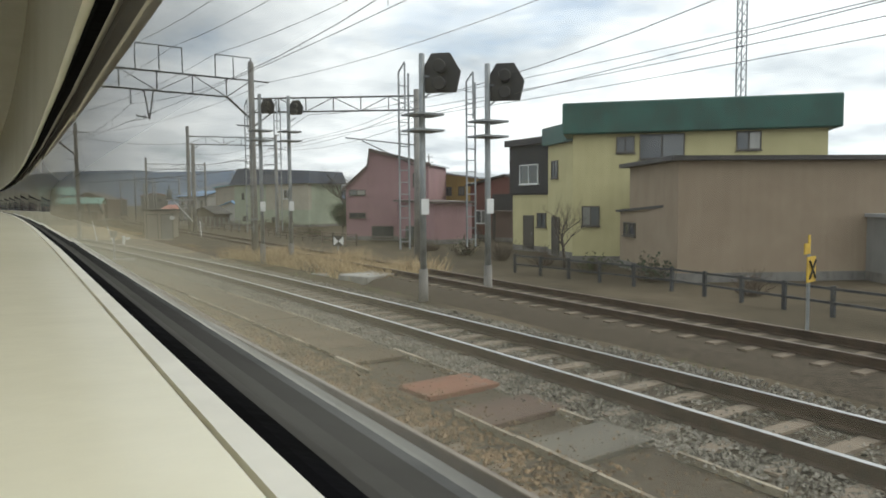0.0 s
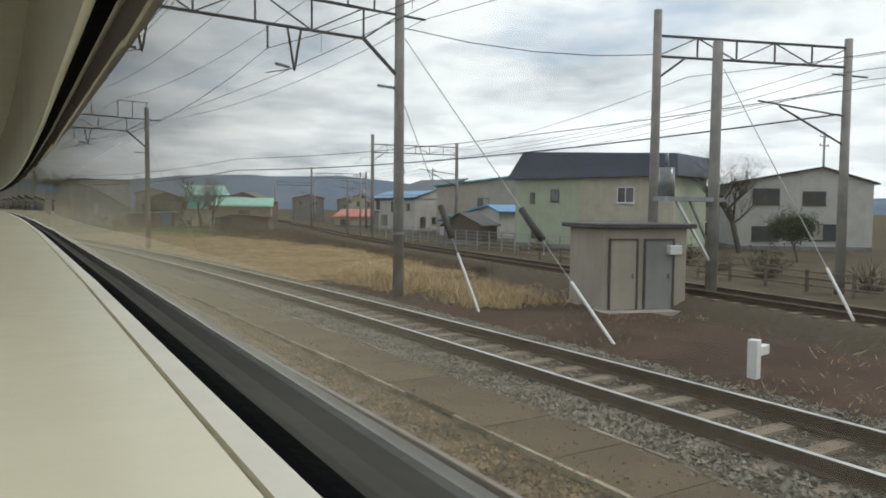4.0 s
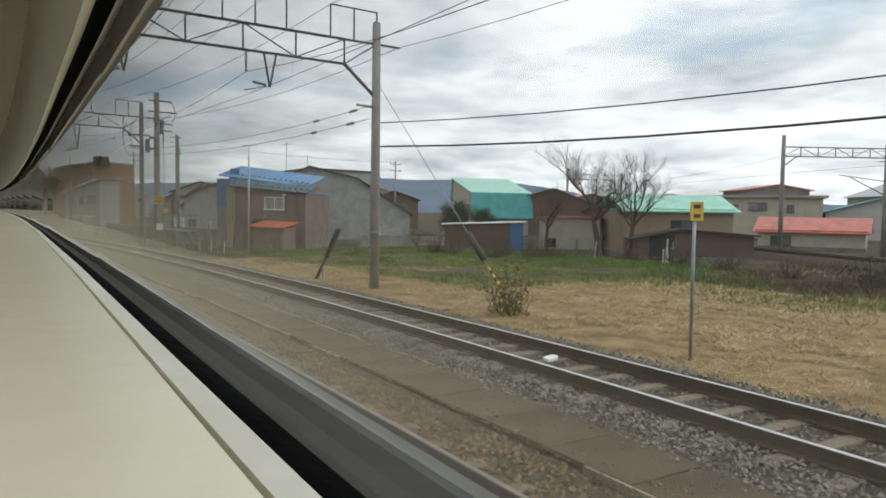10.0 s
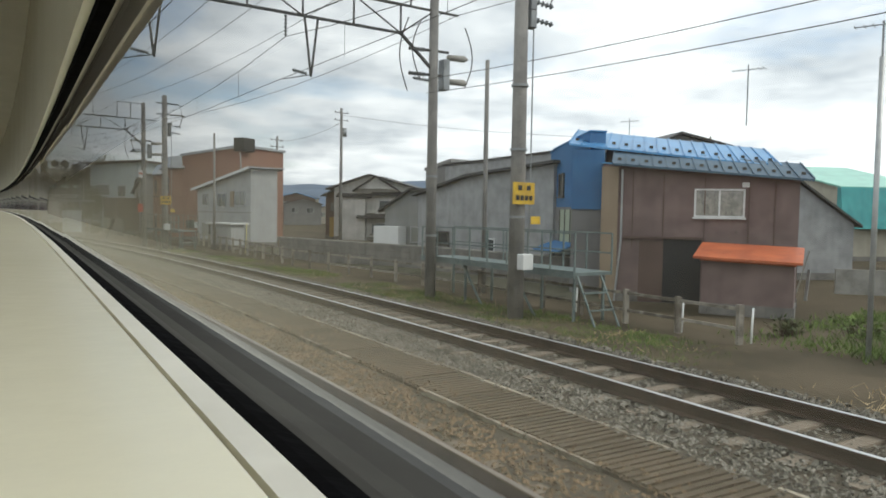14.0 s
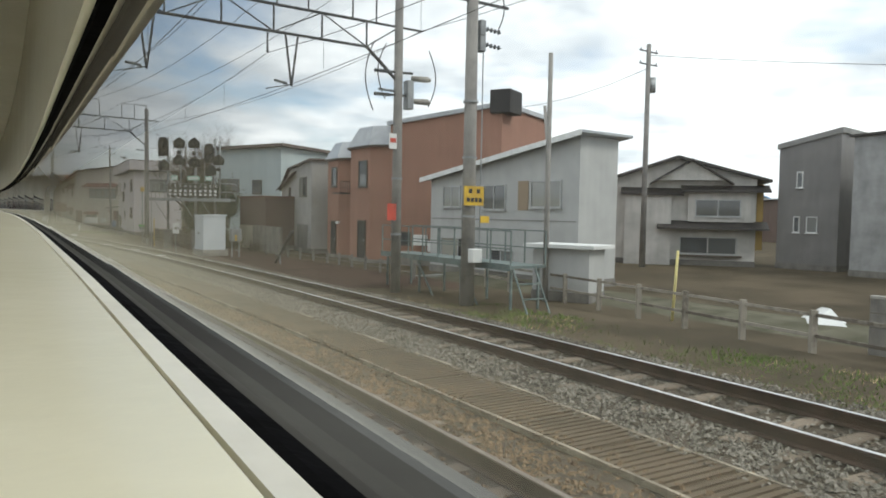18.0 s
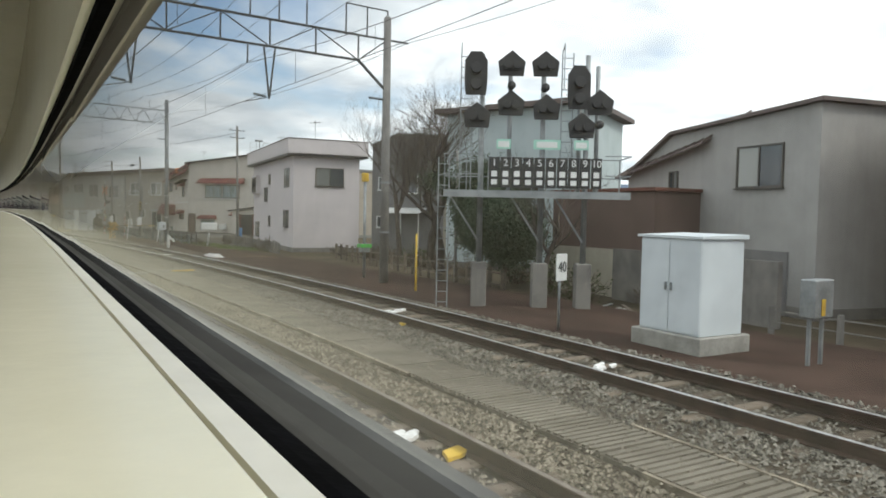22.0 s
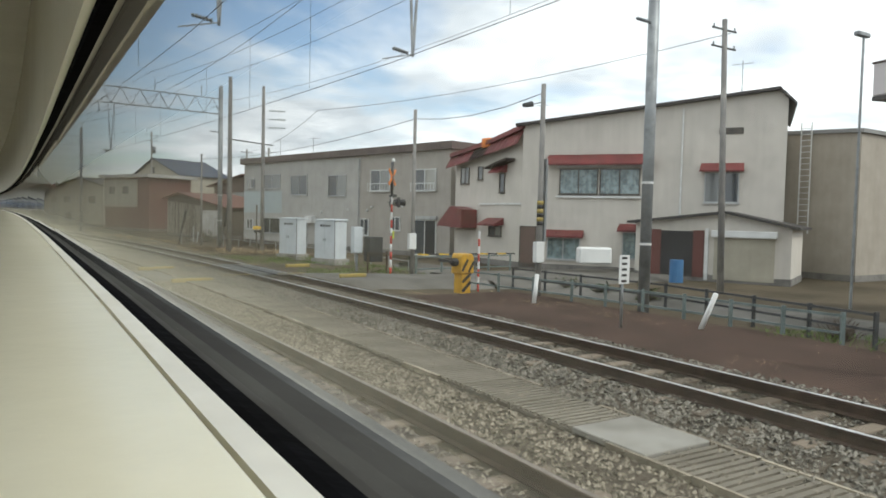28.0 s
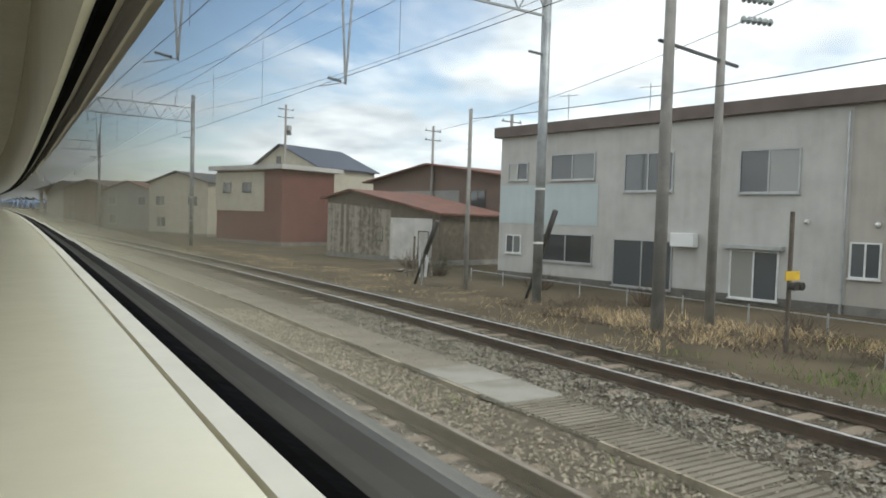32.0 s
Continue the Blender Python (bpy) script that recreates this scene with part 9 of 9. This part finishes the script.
def plank_pile(s, d, n, seed, label, leaning=False):
    """Loose boards and battens, lying crosswise or leaning up."""
    rnd = random.Random(seed)
    root = thing("plank_pile", at(s, d, GROUND, rnd.uniform(-40, 40)), label, "planks", "plank piles")
    for i in range(n):
        L, z = rnd.uniform(0.9, 2.2), 0.05 + 0.05 * (i // 3)
        a = rnd.uniform(-0.5, 0.5)
        o = Vector((rnd.uniform(-0.8, 0.8), rnd.uniform(-0.5, 0.5), z))
        v = Vector((math.cos(a), math.sin(a), 0)) * L / 2
        if leaning:
            o.z, v = L * 0.42, Vector((rnd.uniform(-0.25, 0.25), rnd.uniform(-0.1, 0.1), 1)) * L / 2
        part("plank", Geo().bar(o - v, o + v, rnd.uniform(0.07, 0.16), 0.035), M[rnd.choice(("wood", "wood", "concrete", "frame_grey"))], root)


for _i, (_s, _d, _n, _lean) in enumerate(((125.6, 30.6, 9, False), (123.6, 31.8, 7, True), (121.4, 32.4, 8, False), (127.4, 30.2, 6, True), (119.2, 32.8, 7, False), (130.6, 29.2, 7, False), (145.4, 22.6, 6, True), (188.0, 17.4, 6, False), (305.6, 18.0, 9, False), (302.6, 17.4, 7, True), (208.8, 15.4, 6, False))):
    plank_pile(_s, _d, _n, 60 + _i, "weathered boards leaning upright in the yard" if _lean else "untidy pile of weathered boards on the ground", _lean)


# ---- grass, weeds and stones: stuff ----
def raw(name, mat, verts, faces_n, label, category="grass"):
    """One mesh from arrays: faces of faces_n corners, one after the other."""
    n = len(verts)
    me = bpy.data.meshes.new(name)
    me.vertices.add(n)
    me.vertices.foreach_set("co", np.asarray(verts, np.float32).ravel())
    f = n // faces_n
    me.loops.add(n)
    me.loops.foreach_set("vertex_index", np.arange(n, dtype=np.int32))
    me.polygons.add(f)
    me.polygons.foreach_set("loop_start", np.arange(0, n, faces_n, dtype=np.int32))
    me.update(calc_edges=True)
    me.materials.append(mat)
    return tagged(new(name, me), label, category, kind="stuff")


def trk_many(s, d):
    a = np.interp(s, _sg, _hg)
    return np.interp(s, _sg, _gx) + np.cos(a) * d, np.interp(s, _sg, _gy) + np.sin(a) * d


def blades(name, mat, n, s0, s1, d_of, z, h, width, seed, label, clump=0.5, lay=0.5, patchy=-0.6):
    """Grass blades: thin bent triangles in clumps; d_of(s) gives near and far edge."""
    r = np.random.RandomState(seed)
    s = r.uniform(s0, s1, n)
    k = r.rand(n)
    grid = np.linspace(s0, s1, 60)
    lo, hi = [np.interp(s, grid, [d_of(x)[k2] for x in grid]) for k2 in (0, 1)]
    d = lo + (hi - lo) * k
    if clump:
        # gather the blades in loose tufts
        c = r.randint(0, max(1, n // 16), n)
        s, d = s[c] + r.normal(0, clump * 0.22, n), d[c] + r.normal(0, clump * 0.22, n)
    x, y = trk_many(s, d)
    keep = np.sin(x * 0.71 + 1.3 * np.sin(y * 0.43)) + np.sin(y * 0.83 + seed) + r.normal(0, 0.6, n) > patchy   # bare patches
    x, y, n = x[keep], y[keep], int(keep.sum())
    a = r.uniform(0, 2 * np.pi, n)
    hh = h * r.uniform(0.4, 1.2, n) * (0.6 + 0.8 * (np.sin(x * 0.9) * np.sin(y * 1.1) * 0.5 + 0.5))
    ln = lay * hh * r.uniform(0.3, 1.6, n)
    b = r.uniform(0, 2 * np.pi, n)
    v = np.zeros((n, 3, 3))
    v[:, 0] = np.stack([x - np.cos(a) * width, y - np.sin(a) * width, np.full(n, z)], -1)
    v[:, 1] = np.stack([x + np.cos(a) * width, y + np.sin(a) * width, np.full(n, z)], -1)
    v[:, 2] = np.stack([x + np.cos(b) * ln, y + np.sin(b) * ln, z + hh], -1)
    return raw(name, mat, v.reshape(-1, 3), 3, label)


blades("dry_grass", M["dry_grass"], 170000, 66, 136, lambda s: (bed_edge(s) + 0.5, min(middle(3, s) - 2.6, 21 + 0.02 * s)), -0.68, 0.13, 0.012, 1, "trampled straw-coloured dry grass covering the field", lay=2.6, patchy=-1.2)
blades("brown_scrub_stalks", M["twig"], 26000, 66, 120, lambda s: (min(middle(3, s) - 2.8, 20.5 + 0.02 * s), middle(3, s) - 2.0), -0.72, 0.42, 0.012, 15, "dark brown scrub stalks beside the branch line", clump=1.2, lay=0.7, patchy=-1.0)
blades("scrub_straw", M["dry_grass"], 9000, 66, 120, lambda s: (min(middle(3, s) - 2.8, 20.5 + 0.02 * s), middle(3, s) - 2.0), -0.72, 0.3, 0.012, 16, "straw tufts in the brown scrub", clump=1.2, lay=0.9)
blades("soil_weeds", M["dry_grass"], 5000, 34, 66, lambda s: (bed_edge(s) + 0.9, middle(3, s) - 2.2), -0.68, 0.12, 0.01, 17, "thin dry weeds on bare soil", clump=1.4, lay=1.2)
blades("tall_dry_grass", M["dry_grass"], 14000, 20, 34, lambda s: (10.4, 13.2), -0.66, 0.62, 0.015, 2, "tufts of tall dry grass between the tracks", clump=1.1, lay=0.8, patchy=-1.3)
blades("tall_dry_grass_patch", M["dry_grass"], 9000, 58, 68, lambda s: (10.8, 14.0), -0.68, 0.45, 0.014, 3, "tufts of tall dry grass around the mast", clump=1.0, lay=0.8, patchy=-1.3)
blades("dry_twigs", M["twig"], 4000, 280, 292, lambda s: (13.2, 18.0), -0.68, 0.3, 0.010, 18, "broken brown twigs around the poles", clump=0.9, lay=1.1)
blades("dry_stalks", M["dry_grass"], 3500, 281, 290, lambda s: (13.4, 17.6), -0.68, 0.24, 0.010, 4, "broken dry stalks around the poles", clump=0.8, lay=0.9)
blades("plot_weeds", M["green_grass"], 110000, 118, 142, lambda s: (14.0, 33.0), -0.7, 0.2, 0.018, 5, "fresh green weeds growing over the plot", clump=1.3, lay=0.6, patchy=-1.1)
blades("field_edge_weeds", M["green_grass"], 16000, 104, 122, lambda s: (19.0, 27.0), -0.7, 0.16, 0.016, 6, "green weeds at the edge of the field", clump=1.0)
blades("lane_grass", M["green_grass"], 30000, 140, 180, lambda s: (bed_edge(s) + 1.2, bed_edge(s) + 4.0), -0.69, 0.10, 0.014, 7, "green grass strip beside the fence", clump=0.8)
blades("verge_dry_grass", M["dry_grass"], 9000, 134, 182, lambda s: (bed_edge(s) + 0.7, bed_edge(s) + 4.0), -0.69, 0.10, 0.010, 8, "dry grass on the track verge", clump=0.8, lay=1.2)
blades("crossing_weeds", M["green_grass"], 6000, 268, 284, lambda s: (bed_edge(s) + 2.5, bed_edge(s) + 8.0), -0.69, 0.15, 0.015, 9, "green weeds around the cabinets", clump=1.0)
blades("verge_weeds", M["dry_grass"], 9000, 232, 262, lambda s: (bed_edge(s) + 0.9, bed_edge(s) + 6.0), -0.69, 0.09, 0.010, 10, "thin dry grass on the bare verge", clump=1.1, lay=1.2)
blades("house_weeds", M["green_grass"], 4000, 237, 252, lambda s: (15.2, 18.0), -0.69, 0.12, 0.014, 11, "green grass below the picket fence", clump=0.9)
blades("verge_weeds_end", M["dry_grass"], 8000, 284, 330, lambda s: (bed_edge(s) + 0.9, bed_edge(s) + 6.0), -0.69, 0.12, 0.011, 12, "dry grass and straw on the verge", clump=1.0, lay=1.0)
blades("stony_weeds", M["green_grass"], 4000, -5, 30, lambda s: (bed_edge(s) + 0.8, middle(3, s) - 1.8), -0.62, 0.10, 0.013, 13, "small green weeds on the stony ground", clump=1.3)
blades("gravel_weeds", M["green_grass"], 500, 255, 285, lambda s: (3.9, 6.4), -0.16, 0.09, 0.012, 14, "scattered green weeds in the ballast", clump=1.9)


def stones(name, mat, n, s0, s1, lo, hi, z, size, seed, label):
    """Loose ballast: squashed angular stones, half sunk."""
    r = np.random.RandomState(seed)
    s = r.uniform(s0, s1, n)
    grid = np.linspace(s0, s1, 80)
    L, H = np.interp(s, grid, [lo(x) for x in grid]), np.interp(s, grid, [hi(x) for x in grid])
    d = L + (H - L) * r.rand(n)
    x, y = trk_many(s, d)
    base = np.array([[1, 0, 0], [0, 1, 0], [-1, 0, 0], [0, -1, 0], [0, 0, 1], [0, 0, -1]], float)
    tri = np.array([[0, 1, 4], [1, 2, 4], [2, 3, 4], [3, 0, 4]])   # the under side lies in the bed
    p = base[None] * (size * r.uniform(0.5, 1.25, (n, 1, 1))) * r.uniform(0.7, 1.2, (n, 6, 1))
    p[:, :, 2] *= 0.75
    p += r.normal(0, size * 0.16, p.shape)
    a = r.uniform(0, 2 * np.pi, n)
    c, sn = np.cos(a)[:, None], np.sin(a)[:, None]
    tx, ty = r.uniform(-0.5, 0.5, (n, 1)), r.uniform(-0.5, 0.5, (n, 1))
    px, py = p[:, :, 0] * c - p[:, :, 1] * sn, p[:, :, 0] * sn + p[:, :, 1] * c
    pz = p[:, :, 2] + px * tx + py * ty
    v = np.stack([px + x[:, None], py + y[:, None], pz + z + r.uniform(-0.012, 0.012, (n, 1))], -1)
    return raw(name, mat, v[:, tri].reshape(-1, 3), 3, label, "ballast")


left_rail = lambda s: middle(1, s) + 0.62
stones("tan_ballast_by_trough", M["stone_tan"], 45000, 186, 290, left_rail, lambda s: middle(0, s) - 0.47, -0.165, 0.031, 41, "tan ballast stones beside the cable trough")
stones("tan_ballast_track_one", M["stone_tan"], 24000, 186, 290, lambda s: middle(1, s) - 0.45, lambda s: middle(1, s) + 0.45, -0.168, 0.028, 42, "tan ballast stones between the rails")
stones("ballast_by_trough", M["stone_brown"], 80000, 0, 192, left_rail, lambda s: middle(0, s) - 0.47, -0.165, 0.031, 21, "rust-brown ballast stones beside the cable trough")
stones("tan_ballast_on_trough", M["stone_tan"], 14000, 186, 290, lambda s: middle(0, s) - 0.5, lambda s: middle(0, s) + 0.5, -0.105, 0.019, 43, "small tan stones strewn over the trough lids")
stones("fine_ballast_on_trough", M["stone_brown"], 14000, 0, 192, lambda s: middle(0, s) - 0.5, lambda s: middle(0, s) + 0.5, -0.105, 0.017, 44, "small brown stones strewn over the trough lids")
stones("ballast_on_trough", M["stone_brown"], 9500, 0, 195, lambda s: middle(0, s) - 0.5, lambda s: middle(0, s) - 0.18, -0.105, 0.024, 31, "loose brown stones spilt over the trough lids")
stones("ballast_on_trough_far", M["stone"], 9000, 0, 285, lambda s: middle(0, s) + 0.26, lambda s: middle(0, s) + 0.52, -0.105, 0.024, 32, "loose grey stones spilt over the trough lids")
stones("ballast_track_two", M["stone"], 125000, 0, 290, lambda s: middle(0, s) + 0.47, lambda s: middle(2, s) - 0.6, -0.16, 0.031, 22, "grey ballast stones between trough and track")
stones("ballast_within", M["stone"], 52000, 0, 290, lambda s: middle(2, s) - 0.45, lambda s: middle(2, s) + 0.45, -0.17, 0.028, 23, "ballast stones between the rails")
stones("ballast_shoulder", M["stone"], 80000, 0, 300, lambda s: middle(2, s) + 0.62, lambda s: middle(2, s) + 1.65, -0.19, 0.034, 24, "grey ballast stones on the shoulder of the track")
stones("ballast_track_one", M["stone_brown"], 40000, 0, 192, lambda s: middle(1, s) - 0.45, lambda s: middle(1, s) + 0.45, -0.168, 0.028, 25, "brown ballast stones between the rails")
stones("ballast_slope", M["stone"], 44000, 0, 300, lambda s: bed_edge(s) - 0.15, lambda s: bed_edge(s) + 0.35, -0.36, 0.036, 26, "grey ballast stones spilling down the shoulder")
stones("ballast_foot", M["stone"], 30000, 0, 300, lambda s: bed_edge(s) + 0.3, lambda s: bed_edge(s) + 1.1, -0.63, 0.034, 33, "grey ballast stones at the foot of the shoulder")
stones("verge_stones", M["stone"], 9000, -5, 34, lambda s: bed_edge(s) + 0.6, lambda s: middle(3, s) - 1.6, -0.6, 0.04, 27, "loose stones on the ground between the tracks")

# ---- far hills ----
# the blue haze of distance is mixed into the woods' colour
M["hill"] = material("hills_with_painted_haze", (0.16, 0.20, 0.26), (0.12, 0.155, 0.21), 1.0, scale=0.004, fine=0.03, bump=0, spec=0.0)
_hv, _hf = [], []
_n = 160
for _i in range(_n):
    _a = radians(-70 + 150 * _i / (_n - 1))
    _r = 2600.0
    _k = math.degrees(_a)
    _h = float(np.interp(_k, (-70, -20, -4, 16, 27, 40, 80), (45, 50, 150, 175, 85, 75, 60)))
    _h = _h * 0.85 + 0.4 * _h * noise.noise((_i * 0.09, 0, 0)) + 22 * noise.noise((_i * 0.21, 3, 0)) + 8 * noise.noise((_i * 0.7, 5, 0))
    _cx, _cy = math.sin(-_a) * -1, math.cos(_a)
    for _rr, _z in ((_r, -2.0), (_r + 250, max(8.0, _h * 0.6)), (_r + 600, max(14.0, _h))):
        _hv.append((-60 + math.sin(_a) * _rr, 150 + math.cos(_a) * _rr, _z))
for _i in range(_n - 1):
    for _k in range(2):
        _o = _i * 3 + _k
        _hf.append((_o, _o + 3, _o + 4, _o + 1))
solid("far_hills", Geo().add(_hv, _hf), M["hill"], "low wooded hills on the horizon with blue haze painted in", "hills", kind="structure", smooth=True)
# a belt of far low houses that closes the town
_rt = random.Random(77)
for _i in range(46):
    _s = -20 + 8.6 * _i + _rt.uniform(-2, 2)
    _d = (62 if _s > 130 else 95) + _rt.uniform(0, 30)
    _w, _L, _h = _rt.uniform(6, 10), _rt.uniform(6, 9), _rt.uniform(2.4, 5.4)
    _q = house("far_house", "small far house with a plain metal roof", (_s, _d), (_s - _w * 0.5, _d + _w * 0.8), _L, [(0, _h), (0.5, _h + _rt.uniform(0.3, 1.6)), (1, _h)], "y", P[_rt.choice(("white_wall", "grey_wall", "cream_wall", "beige_wall", "brown_wall", "dark_grey_wall"))], P[_rt.choice(("dark_roof", "teal_roof", "blue_roof", "brown_roof", "red_roof", "silver_roof"))], 0.4, group="far houses", plinth=False)
    for _u in (0.18, 0.6):
        window(_q[0], _q[2], _q[1] * _u, _h - 1.7, 1.3, 1.0, "frame_grey", 2, sill=False)
